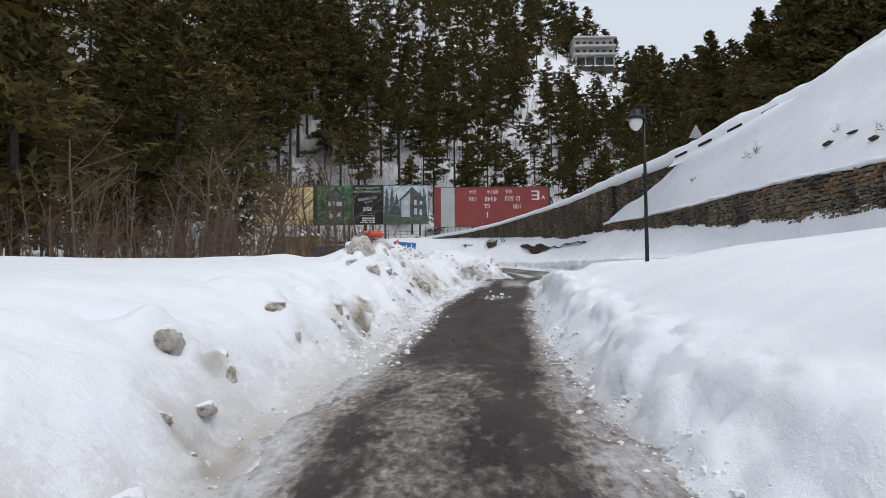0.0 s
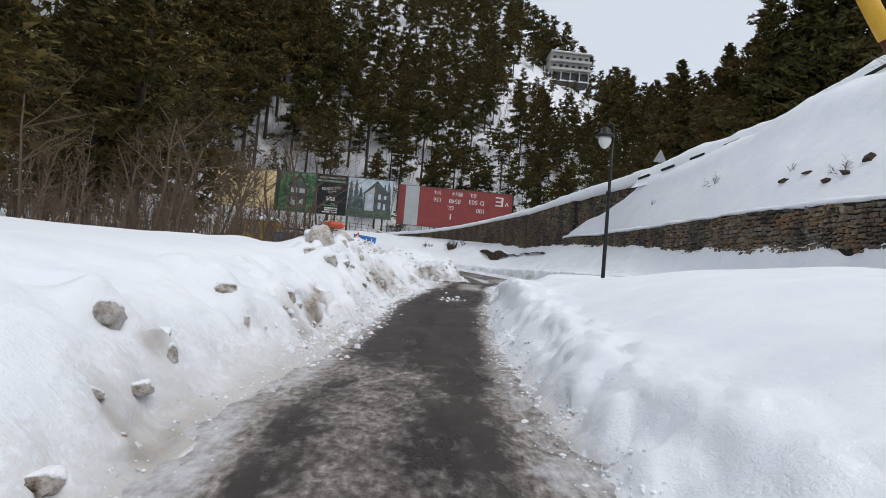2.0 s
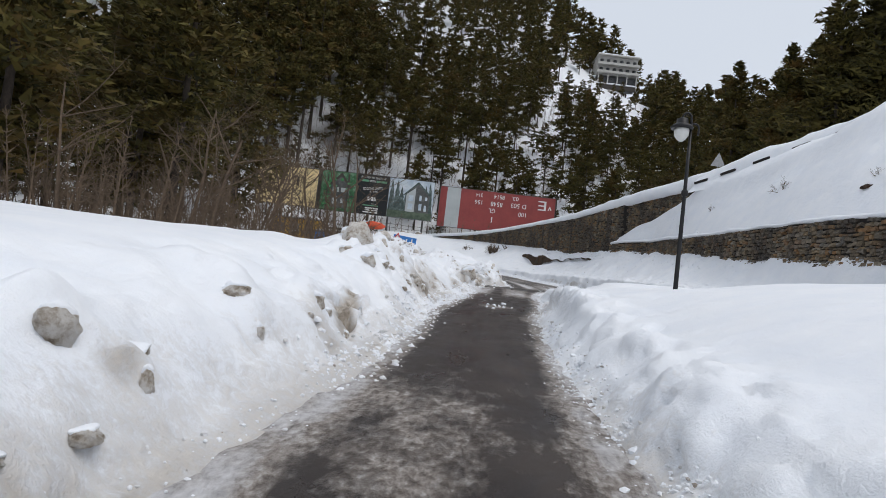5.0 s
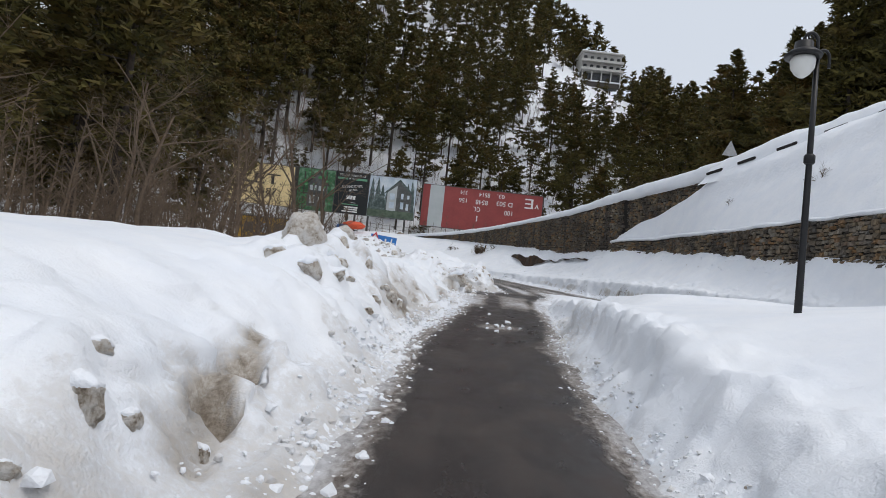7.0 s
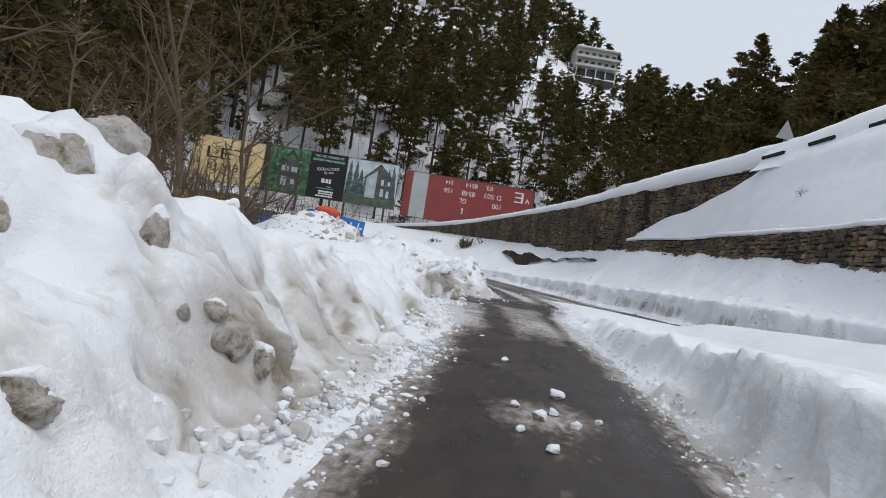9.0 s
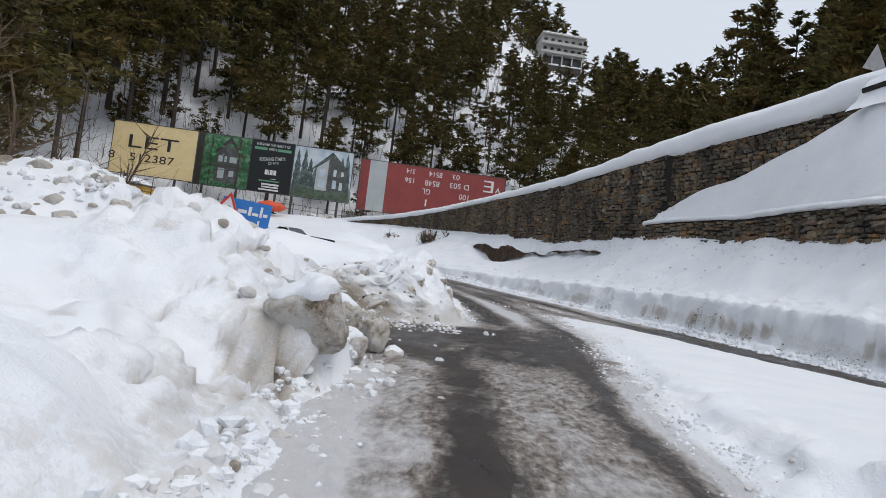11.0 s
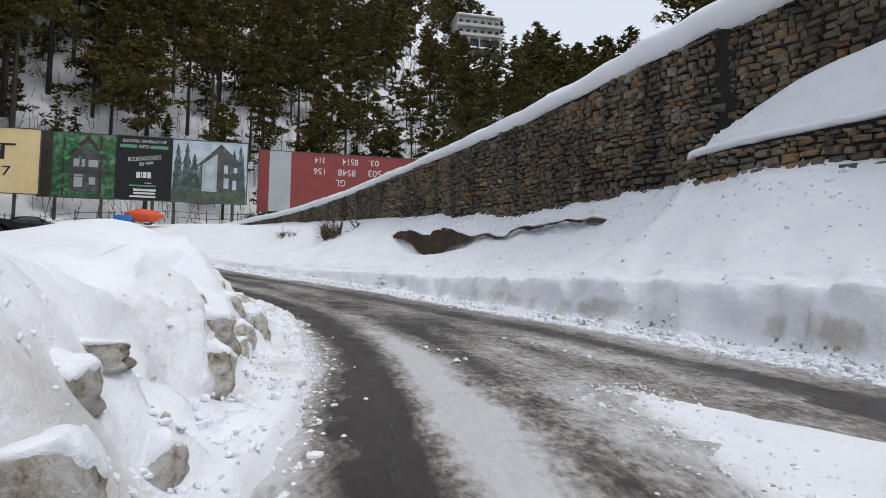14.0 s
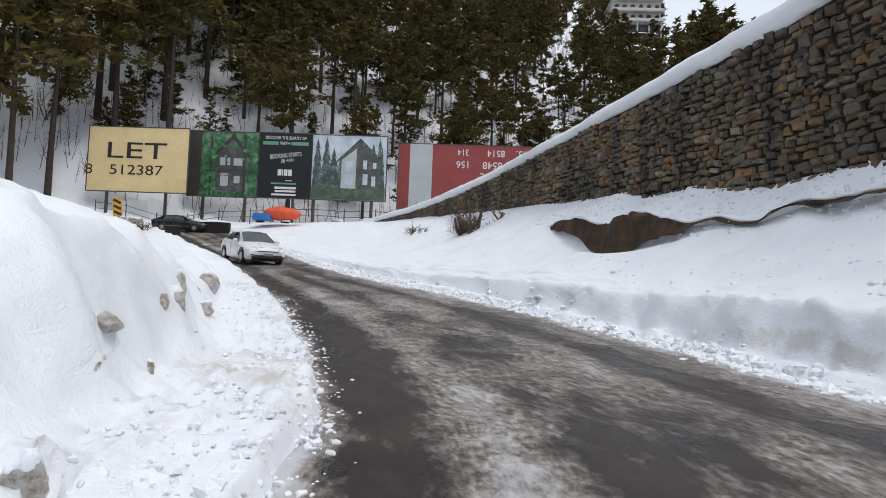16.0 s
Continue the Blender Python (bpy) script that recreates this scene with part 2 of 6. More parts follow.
TURN_LUMPS = [(-0.8, 40.04, 0.34, 0.34), (2.45, 34.7, 0.3, 0.3), (2.7, 35.6, 0.22, 0.2), (2.79, 36.46, 0.34, 0.42), (2.84, 37.29, 0.26, 0.24), (2.77, 36.78, 0.18, 0.08), (3.0, 37.14, 0.24, 0.16), (3.12, 38.2, 0.4, 0.16), (3.19, 37.73, 0.32, 0.28), (3.05, 36.74, 0.18, 0.12), (3.07, 36.03, 0.24, 0.16), (3.32, 37.23, 0.42, 0.36), (3.19, 36.44, 0.3, 0.2), (3.5, 38.09, 0.25, 0.28), (3.43, 40.04, 0.36, 0.4)]
ROAD_BLOCKS = [(3.24, 40.5, 0.62, 0.5), (2.95, 41.92, 0.25, 0.24), (2.96, 42.98, 0.36, 0.28), (3.15, 42.84, 0.48, 0.36), (3.45, 43.1, 0.42, 0.6), (3.24, 42.17, 0.2, 0.14), (3.39, 42.3, 0.42, 0.34), (3.42, 41.46, 0.38, 0.28), (3.47, 40.93, 0.1, 0.17), (3.17, 41.5, 0.15, 0.1), (3.17, 43.5, 0.6, 0.48), (3.27, 44.37, 0.26, 0.32), (3.17, 45.04, 0.18, 0.25)]
ROAD_LUMPS = [(0.35, 53.6, 0.4, 0.4), (2.49, 46.69, 0.2, 0.15), (1.69, 49.52, 0.2, 0.28), (2.71, 46.18, 0.1, 0.16), (2.66, 45.06, 0.12, 0.1), (2.83, 44.75, 0.08, 0.08), (2.57, 44.32, 0.28, 0.14), (1, 51.5, 0.25, 0.2), (2.17, 48.47, 0.16, 0.2), (1.6, 50.5, 0.2, 0.18), (2.3, 47.9, 0.1, 0.12), (2.55, 47.2, 0.1, 0.14)]
# larger blocks that stand clear of the bank: x, y, middle height, width, height, how bare of snow
BIG_BLOCKS = [(-2.2, 16.15, 2.2, 0.86, 0.86, 1.0), (-2.45, 17.75, 2.35, 0.75, 0.55, 0.3), (-1.72, 17.55, 2.42, 0.5, 0.4, 0.9), (-1.75, 17.0, 2.2, 0.5, 0.46, 0.3), (-1.47, 19.34, 2.1, 0.3, 0.48, 0.4), (1.15, 28.2, 1.9, 0.75, 0.7, 0.1), (1.3, 29.8, 1.75, 0.6, 0.55, 0.15), (1.7, 30.3, 1.6, 0.4, 0.46, 1.0), (1.45, 29.4, 1.55, 0.4, 0.36, 0.6), (-0.6, 32.6, 2.6, 1.0, 0.55, 0.9)]
# patches of grit thrown against the banks: x, y, two widths, strength
STAINED = [(-0.8, 32.0, 1.5, 1.2, 0.1), (1.1, 34.1, 1.6, 0.4, 0.05), (-0.7, 16.9, 0.2, 1.0, 0.24), (3.35, 37.3, 0.3, 0.9, 0.22), (1.35, 28.9, 0.3, 1.0, 0.2), (0.9, 30.6, 0.5, 0.6, 0.25), (-1.65, 3.75, 0.14, 0.3, 0.24), (-1.86, 5.0, 0.12, 0.22, 0.3)]
COVERED = LANE_LUMPS + BANK_LUMPS + HEAP_BLOCKS + TURN_LUMPS + ROAD_BLOCKS + ROAD_LUMPS + [(-2.45, 17.75, 0.7, 0.5), (-1.75, 17.0, 0.45, 0.4), (1.15, 28.2, 0.8, 0.85), (1.3, 29.8, 0.6, 0.6), (0.7, 28.6, 1.1, 0.7), (0.8, 30.0, 0.8, 0.5)]


def cells(x, y, scale, seed=0):
    """Cell pattern: how far each spot lies inside its cell, and two random numbers of that cell."""
    x, y = np.asarray(x, float) / scale + seed * 5.7, np.asarray(y, float) / scale + seed * 3.1
    i, j = np.floor(x).astype(int), np.floor(y).astype(int)
    best, second = np.full(x.shape, 9.0), np.full(x.shape, 9.0)
    a, b = np.zeros(x.shape), np.zeros(x.shape)
    for di in (-1, 0, 1):
        for dj in (-1, 0, 1):
            p, q = TABLE[(i + di) % 256, (j + dj + 11 * seed) % 256], TABLE[(j + dj + 7) % 256, (i + di + 5 * seed) % 256]
            dist = np.hypot(i + di + p - x, j + dj + q - y)
            nearer = dist < best
            second = np.where(nearer, best, np.minimum(second, dist))
            best = np.where(nearer, dist, best)
            a, b = np.where(nearer, (p * 7.13 + q * 3.7) % 1, a), np.where(nearer, (p * 5.1 + q * 9.3) % 1, b)
    return second - best, a, b


def step(a, b, x):
    t = np.clip((np.asarray(x, float) - a) / (b - a), 0, 1)
    return t * t * (3 - 2 * t)


def line(*rows):
    a = np.array(rows, float)
    return lambda v: np.interp(v, a[:, 0], a[:, 1])


road_z = line((-40, -1.6), (0, 0.18), (5.9, 0.44), (13.6, 0.74), (25.1, 1.29), (33, 1.48), (42.6, 1.72), (52, 2.2), (62, 2.85), (72, 3.6), (85, 5.0), (102, 7.4), (130, 8.5))
# left and right snow edges of the lane, the snow island, and the outer edge of the main road
left_x = line((-40, -1.3), (3.7, -1.25), (5.2, -1.2), (6.8, -0.95), (10.9, -0.5), (13.7, -0.35), (16.5, -0.15), (17.7, 0.11), (20, 0.53), (23.8, 1.07), (28, 1.36), (29.6, 1.5),
              (31.0, 0.7), (32.2, 0.3), (32.7, 0.9), (33.7, 1.7), (34.4, 2.97), (34.7, 3.45), (37.2, 3.9), (42, 4.2), (44, 4.15), (47, 3.85), (49.5, 3.2), (55.4, 1.04), (59.6, -0.8), (68.3, -4.6), (72.4, -6.6), (90, -17), (110, -31), (130, -46))
lane_x = line((-40, 1.3), (3.5, 1.3), (6.6, 1.35), (11.8, 1.75), (15.4, 2.15), (17.5, 2.5), (20, 2.95), (22.8, 3.35), (25, 3.7), (28.4, 4.25), (30.3, 4.77), (32.3, 5.3), (34.6, 5.9), (37.3, 6.35), (39.9, 6.9), (41.2, 7.2))
isle_x = line((-40, 16), (0, 13), (10, 12), (20, 11), (30, 9.6), (33, 9.1), (36, 8.8), (38.2, 8.4), (39.3, 7.8), (41, 7.25), (41.3, 7.1))
main_x = line((-40, 18), (0, 14.4), (10, 13.4), (20, 12.4), (26, 11.6), (30, 11.1), (34, 10.8), (38, 10.6), (42, 10.3), (45, 9.7), (48.5, 8.5), (51, 7.7), (54, 6.6), (59, 4.3), (64, 1.4), (75, -3.6), (90, -11.5), (110, -24), (130, -38))
wall_x = lambda y: 13.2 - 0.305 * (np.asarray(y, float) - 46.5) - 0.004 * np.maximum(np.asarray(y, float) - 70, 0) ** 2
low_x = lambda y: np.minimum(13.6 + 0.015 * np.maximum(24 - np.asarray(y, float), 0) ** 1.5, wall_x(y) - 0.8 * (1 - step(46.9, 47.9, y)))
foot_z = line((-40, 2.6), (0, 3.3), (18.7, 3.85), (24, 3.9), (30, 4.1), (35, 4.5), (40, 4.8), (46, 5.2), (48, 5.2), (54, 5.05), (58, 5.35), (60, 5.6), (67.5, 6.0), (78, 6.8), (88, 7.3), (102, 8.4))
low_top = line((-40, 3.6), (0, 4.5), (18.7, 5.05), (24, 5.25), (30, 5.36), (35, 5.42), (41, 5.58), (46, 5.6), (47.5, 5.5))
wall_top = line((-40, 24), (10, 16.3), (20, 13.2), (26.4, 11.4), (29.6, 10.5), (34.9, 9.7), (39, 9.15), (45.8, 8.68), (54, 8.0), (64.6, 7.65), (70, 7.5), (80, 7.4), (88, 7.45))


ledge_x = lambda y: wall_x(y) - np.interp(y, [49, 51, 55, 60], [0.6, 0.7, 1.1, 1.25]) + 0.4 * fbm(y, np.asarray(y) * 0.0, 2.5, 85, 3)
ledge_h = lambda y: step(48, 49.5, y) * (1 - step(60, 62, y)) * np.maximum(0.03 + 0.3 * fbm(y, np.asarray(y) * 0.0, 1.7, 87, 2), 0.0)
ledge_dip = lambda y: np.interp(y, [54.6, 55.4, 56.6, 57.2, 57.8, 59.2, 61.2], [0.0, 0.28, 0.85, 0.95, 0.8, 0.35, 0.0]) + 0.1 * np.maximum(fbm(y, np.asarray(y) * 0.0, 0.8, 153, 2), 0)


def land(x, y, covered=True):
    """The height of the snow at (x, y) and how dirty it is."""
    x, y = np.asarray(x, float), np.asarray(y, float)
    r = road_z(y)
    # hillside behind the boards
    far = np.maximum(0, y - 107 + 0.45 * np.maximum(0, -x - 14) - 0.25 * np.maximum(0, x - 20))
    cap = np.interp(x, [-60, 20, 45, 62, 80, 140, 260], [230, 190, 112, 78, 50, 36, 30])
    hill = 8.3 + np.minimum(np.interp(x, [-20, 25, 55], [0.8, 0.72, 0.62]) * far, cap) + fbm(x, y, 30, 3) * np.minimum(far * 0.12, 5)
    # left of the road
    d = left_x(y) - x + 0.22 * fbm(x, y, 1.6, 11, 3)
    steep = step(14, 18, y)
    shelf = np.interp(y, [-10, 2, 9, 13, 16, 19, 23, 27, 30, 35, 37, 41, 46, 52, 60, 70], [0.25, 0.25, 0.3, 0.25, 0.24, 0.42, 0.35, 0.15, 0.08, 0.05, 0.25, 0.6, 0.9, 1.1, 0.9, 0.4])
    db = np.maximum(d - shelf, 0)
    h = np.interp(y, [-10, 5, 9, 12, 16, 19, 22, 25, 27, 29, 30.5, 32.2, 33.5, 34.5, 36, 37.5, 42, 46, 50, 56, 62, 70, 80], [0.95, 0.95, 1.0, 1.05, 1.05, 0.95, 0.72, 0.65, 0.68, 0.66, 0.55, 0.4, 0.42, 0.6, 0.82, 0.9, 0.85, 0.95, 0.75, 0.42, 0.25, 0.2, 0.2])
    w = 0.75 - 0.2 * steep + 0.9 * np.exp(-(((y - 27.3) / 1.8) ** 2))
    onward = step(35, 38, y)
    rise = (0.1 + 0.05 * onward) * step(0, 0.25 - 0.16 * onward, d) + h * (1 - np.exp(-(db / w) ** (1.2 + 0.6 * steep)))
    # plough ridges: sharp crests, hollows and broken slabs in the face
    ridge = 0.5 - np.abs(fbm(x, y, 1.5, 71, 3))
    face = step(0.05, 0.35, db) * (1 - step(1.3, 2.6, db))
    zone = np.interp(y, [-5, 6, 12, 14.5, 17, 19, 22, 26, 27.5, 31, 33, 36, 38, 45, 52, 60], [0.14, 0.18, 0.3, 0.6, 0.75, 0.55, 0.4, 0.3, 0.3, 0.9, 0.6, 0.55, 0.3, 0.22, 0.2, 0.0])
    in1, c1, c2 = cells(x + 0.3 * fbm(x, y, 0.5, 93, 2), y + 0.3 * fbm(x, y, 0.5, 94, 2), 0.62, 1)
    in2, c3, c4 = cells(x + 0.1 * fbm(x, y, 0.3, 95, 2), y, 0.27, 2)
    slabs = 0.16 * (c1 - 0.4) * step(0.02, 0.3, in1) + 0.12 * (c3 - 0.4) * step(0.02, 0.35, in2) - 0.07 * (1 - step(0.0, 0.1, in1))
    broken = step(0.05, 0.4, d) * (1 - step(1.5, 2.8, db))
    rough = face * (0.42 * (ridge - 0.28) + 0.2 * fbm(x, y, 0.8, 73, 2)) * (0.55 + 0.6 * steep) + broken * zone * slabs + 0.05 * fbm(x, y, 0.3, 75, 2) * step(0.02, 0.15, d) * (1 - step(0.8, 1.6, d))
    plain_ = 0.012 * np.maximum(d - 2.5, 0) + 0.12 * step(1.2, 3, db) * (1 - step(30, 33, y) * (1 - step(44, 48, y))) + fbm(x, y, 7, 21, 3) * 0.16 * step(2, 6, d)
    lumps = np.maximum(fbm(x, y, 2.4, 31, 3), 0) * 0.5 * step(0.6, 1.6, db) * step(14, 18, y) * (1 - step(4, 8, d)) * (1 - step(36, 40, y))
    left = r + rise + rough + plain_ + lumps
    hill_of = lambda cx, cy, rx, ry, tall: tall * np.exp(-(((x - cx) / rx) ** 2 + ((y - cy) / ry) ** 2))
    heap = hill_of(-2.5, 31.9, 1.9, 1.5, 1.15) + hill_of(-0.7, 32.9, 1.0, 0.7, 0.25) + hill_of(-2.5, 51, 2.6, 3.2, 0.35) + hill_of(0.7, 47.8, 1.7, 2.4, 0.68) + hill_of(0.5, 43.5, 1.5, 2.0, 0.25) + hill_of(-0.2, 37.4, 1.4, 1.6, 0.22)
    left = left + heap * step(0, 0.8, db)
    groove = np.exp(-(((x + 1.33 + 0.1 * (y - 9.9)) / 0.11) ** 2)) * step(8.6, 9.4, y) * (1 - step(10.9, 11.4, y))
    left = left - 0.16 * groove * (0.5 + 1.4 * step(-0.2, 0.2, fbm(x, y, 0.3, 61, 2)))
    if covered:
        cover = np.zeros_like(left)
        for bx, by, bw, bh in COVERED:
            along_face = 0.62 * (x - bx) - 0.78 * (y - by)
            across_face = 0.78 * (x - bx) + 0.62 * (y - by)
            spot = np.exp(-(across_face / (0.75 * bw + 0.06)) ** 2) * (1 - step(-0.1 * bw, 0.22 * bw, along_face)) * np.exp(-(np.minimum(along_face, 0) / (1.5 * bw + 0.1)) ** 2)
            cover = np.maximum(cover, 0.86 * bh * spot)
        left = left + cover
    left = np.minimum(left, np.maximum(9.0, r + 3.0))
    # right of the lane: deep snow field that thins out to an island
    e = x - lane_x(y) + 0.14 * fbm(x, y, 1.6, 13, 3) + 0.1 * fbm(x, y, 0.3, 14, 2)
    deep = np.interp(y, [-10, 6, 12, 15, 18, 21, 24, 28, 31, 41], [0.95, 1.0, 1.1, 1.02, 0.85, 0.62, 0.42, 0.22, 0.12, 0.07])
    edge_e = 0.26 * fbm(x, y, 1.3, 77, 3) + 0.3
    soft_e = 0.34 + 0.26 * step(8, 14, y)
    fld = deep * (0.24 * step(0.0, 0.35, e) + soft_e * step(edge_e, edge_e + 0.45 - 0.17 * step(8, 14, y), e) + (0.76 - soft_e) * step(0.6, 2.4, e)) + (0.1 * (0.3 - np.abs(fbm(x, y, 0.9, 79, 3))) + 0.1 * fbm(x, y, 0.35, 6, 3)) * step(0.03, 0.3, e) * (1 - step(0.75, 1.3, e)) * np.minimum(deep * 1.2, 1)
    fld = fld + 0.2 * step(16, 18, y) * (1 - step(23, 26, y)) * step(1.5, 1.75, e + 0.3 * fbm(x, y, 2, 81, 2))
    fld = fld + (0.02 * np.maximum(e - 1, 0) + 0.105 * np.clip(e - 0.7, 0, 5.5) * (1 - step(11, 18, y)) + fbm(x, y, 6, 41, 3) * 0.2) * step(0.8, 4, e) * np.minimum(deep * 1.4, 1)
    gap = isle_x(y) - x + 0.15 * fbm(x, y, 0.8, 15, 3)
    fld = fld * step(-0.02, 0.45, gap)
    # beyond the main road: a cut bank, the slope up to the walls, the slope behind the low wall
    q = x - main_x(y) + 0.16 * fbm(x, y, 1.4, 17, 4) + 0.12 * fbm(x, y, 3.1, 20, 2)
    cut = np.interp(y, [-10, 30, 40, 46, 52, 60, 75], [0.8, 0.9, 0.95, 0.8, 0.55, 0.3, 0.15])
    span = np.maximum(low_x(y) - main_x(y) - 0.5, 0.6)
    u = np.clip((q - 0.5) / span, 0, 1)
    bank = r + 0.12 * step(0, 0.2, q) + cut * step(0.24, 0.58, q + 0.06 * fbm(x, y, 0.7, 18, 2)) + np.maximum(foot_z(y) - r - cut - 0.12, 0) * (0.35 * u + 0.65 * u * u)
    bank = bank + (fbm(x, y, 2.2, 19, 4) * 0.2 + 0.05 * fbm(x, y, 0.6, 83, 1)) * step(0.6, 1.6, q) * (1 - step(0.85, 1, u))
    ledge = ledge_x(y) - x
    bank = bank + ledge_h(y) * (1 - step(-0.12, 0.06, ledge)) * (1 - step(0.9, 1.6, -ledge)) - ledge_dip(y) * step(-0.1, 0.08, ledge) * (1 - step(0.1, 1.3, ledge))
    up = np.clip((x - low_x(y) - 0.2) / np.maximum(wall_x(y) - low_x(y) - 0.2, 0.25), 0, 1)
    slope = low_top(y) + 0.06 + (np.maximum(np.minimum(wall_top(y) + 0.2, np.interp(y, [37, 39, 42.3, 43.8, 45.3, 47, 47.7], [12, 9.0, 7.7, 7.05, 6.75, 6.1, 5.4])) - low_top(y), 0)) * (0.9 * (1 - (1 - up) ** 1.7) + 0.1 * step(0.4, 0.62, up)) + fbm(x, y, 3, 23, 4) * 0.3 * step(0.02, 0.3, up)
    top = wall_top(y) + 0.45 + 0.02 * np.maximum(x - wall_x(y) - 6, 0) + 0.24 * np.maximum(x - wall_x(y) - 8, 0) + fbm(x, y, 9, 25, 3) * 0.4 * step(1, 4, x - wall_x(y))
    right = np.where(x < low_x(y) + 0.22, bank, np.where((x < wall_x(y) + 0.42) & (y < 47.9), slope, np.minimum(top, 120)))
    z = np.where(d > 0, left, r - 0.07)
    on_field = (y < 41.3) & (e > 0) & (gap > 0)
    z = np.where(on_field, np.maximum(r + fld, z), z)
    z = np.where(q > 0, right, z)
    beyond = step(96, 106, y)
    open_road = (d <= 0) & (q <= 0)
    z = np.where(open_road & (y < 104), z, z * (1 - beyond) + np.maximum(hill, 0) * beyond)
    # dirt: plough edges, heaps, cut banks
    blot = step(0.02, 0.3, fbm(x, y, 1.7, 51, 2))
    band = step(-0.15, 0.25, fbm(x * 0.6, y * 0.35, 1.2, 55, 2))
    near_edge = np.exp(-(np.maximum(d, 0) / (0.3 + 0.14 * (1 - step(7, 11, y)))))
    facing = (1 - step(0.35, 0.9, db)) * step(0.0, 0.2, d)
    amount = np.interp(y, [-5, 3, 8, 14, 17, 21, 25, 29, 31, 33, 35, 36.5, 40, 55, 62], [0.08, 0.08, 0.1, 0.14, 0.22, 0.14, 0.06, 0.06, 0.12, 0.15, 0.14, 0.1, 0.06, 0.06, 0.0])
    dirt = (0.42 - 0.3 * onward + 0.03 * (1 - step(7, 11, y)) - 0.3 * step(12, 15, y) * (1 - step(31, 33, y))) * near_edge + amount * facing * (0.25 + 0.75 * band) + 0.14 * blot * facing
    dirt = dirt + zone * broken * (0.34 * (c2 - 0.25) + 0.25 * (1 - step(0.0, 0.12, in1))) * (1 - step(45, 50, y))
    rubble = np.exp(-(((x + 1.1) / 1.9) ** 2 + ((y - 31.7) / 1.3) ** 2)) + 0.6 * np.exp(-(((x - 0.6) / 2.4) ** 2 + ((y - 34.0) / 1.0) ** 2))
    rubble = rubble * step(1.6, 1.9, z)
    dirt = dirt + 0.2 * rubble * (0.4 + 0.6 * c4)
    # darker along the carved groove, in broken patches
    dirt = dirt + 0.52 * groove * (0.5 + 0.5 * step(-0.25, 0.1, fbm(x, y, 0.25, 63, 2)))
    for sx, sy, wx, wy, much in STAINED:
        dirt = dirt + much * np.exp(-(((x - sx) / wx) ** 2 + ((y - sy) / wy) ** 2)) * (0.35 + 0.65 * step(-0.2, 0.15, fbm(x * 1.4, y, 0.5, 59, 3)))
    trodden = step(0.0, 0.1, d) * (1 - step(0.7, 1.3, d)) * step(38, 43, y) * (1 - step(56, 62, y))
    dirt = (dirt + trodden * (0.09 + 0.2 * (c3 - 0.5))) * (d > 0)
    dirt = np.where(on_field, 0.3 * np.exp(-np.maximum(e, 0) / 0.22) + 0.2 * (1 - step(0.5, 0.8, e)) * band * (deep > 0.3) + 0.2 * (1 - np.minimum(deep * 4, 1)) * (0.4 + blot), dirt)
    # the cut bank: clean overhang, a ragged dark line below it, a grey face
    soiled = step(-0.05, 0.25, fbm(y * 0.5, y * 0 + 3, 2.2, 53, 3) + 0.45 * step(32, 35, y) * (1 - step(45, 47.5, y)))
    rel = (z - r) / (cut + 0.12) + 0.16 * fbm(x * 0.3, y, 0.9, 57, 3)
    stain = 0.46 * step(0.12, 0.3, rel) * (1 - step(0.55, 0.72, rel)) * (0.55 + 0.45 * step(-0.1, 0.12, fbm(x * 0.5, y, 0.32, 58, 3)))
    dirt = np.where(q > 0, 0.22 * (1 - step(0.0, 0.12, q)) + stain * soiled * (q < 1.2) * (1 - step(48, 53, y)), dirt)
    return z, np.clip(dirt, 0, 1)


def ground_at(x, y):
    return float(land(np.array([x]), np.array([y]))[0][0])


def reach(start, stop, first, growth):
    out, s, v = [], first, start
    while abs(v) < abs(stop):
        v += s if stop > start else -s
        s *= growth
        out.append(v)
    return out


def grid_sheet(name, X, Y, Z, mat, **layers):
    ny, nx = X.shape
    me = bpy.data.meshes.new(name)
    idx = np.arange(nx * ny).reshape(ny, nx)
    quads = np.stack([idx[:-1, :-1], idx[:-1, 1:], idx[1:, 1:], idx[1:, :-1]], -1).reshape(-1, 4)
    me.vertices.add(nx * ny)
    me.vertices.foreach_set("co", np.stack([X, Y, Z], -1).astype(np.float32).ravel())
    me.loops.add(quads.size)
    me.loops.foreach_set("vertex_index", quads.astype(np.int32).ravel())
    me.polygons.add(len(quads))
    me.polygons.foreach_set("loop_start", np.arange(0, quads.size, 4, dtype=np.int32))
    me.update(calc_edges=True)
    me.shade_smooth()
    for key, values in layers.items():
        me.attributes.new(key, "FLOAT", "POINT").data.foreach_set("value", values.astype(np.float32).ravel())
    me.materials.append(mat)
    return new(name, me)


ys = np.array(sorted(reach(-8, -120, 0.5, 1.15)) + list(np.arange(-8, 1, 0.3)) + list(np.arange(1, 13, 0.1)) + list(np.arange(13, 37, 0.08)) + list(np.arange(37, 54, 0.1)) + list(np.arange(54, 112, 0.35)) + reach(112, 640, 0.5, 1.06))
k_left = left_x(ys)
k_lane = np.clip(lane_x(ys), k_left + 1.2, main_x(ys) - 2.4)
k_main = main_x(ys)
k_low = np.maximum(low_x(ys) + 0.2, k_main + 1.9)
k_wall = np.maximum(wall_x(ys) + 0.4, k_low + 1.0)
far_left, far_right = np.array(reach(0, 400, 0.35, 1.1)), np.array(reach(0, 420, 0.35, 1.1))


def between(a, b, n):
    return a[:, None] + (b - a)[:, None] * (np.arange(n) / n)[None]


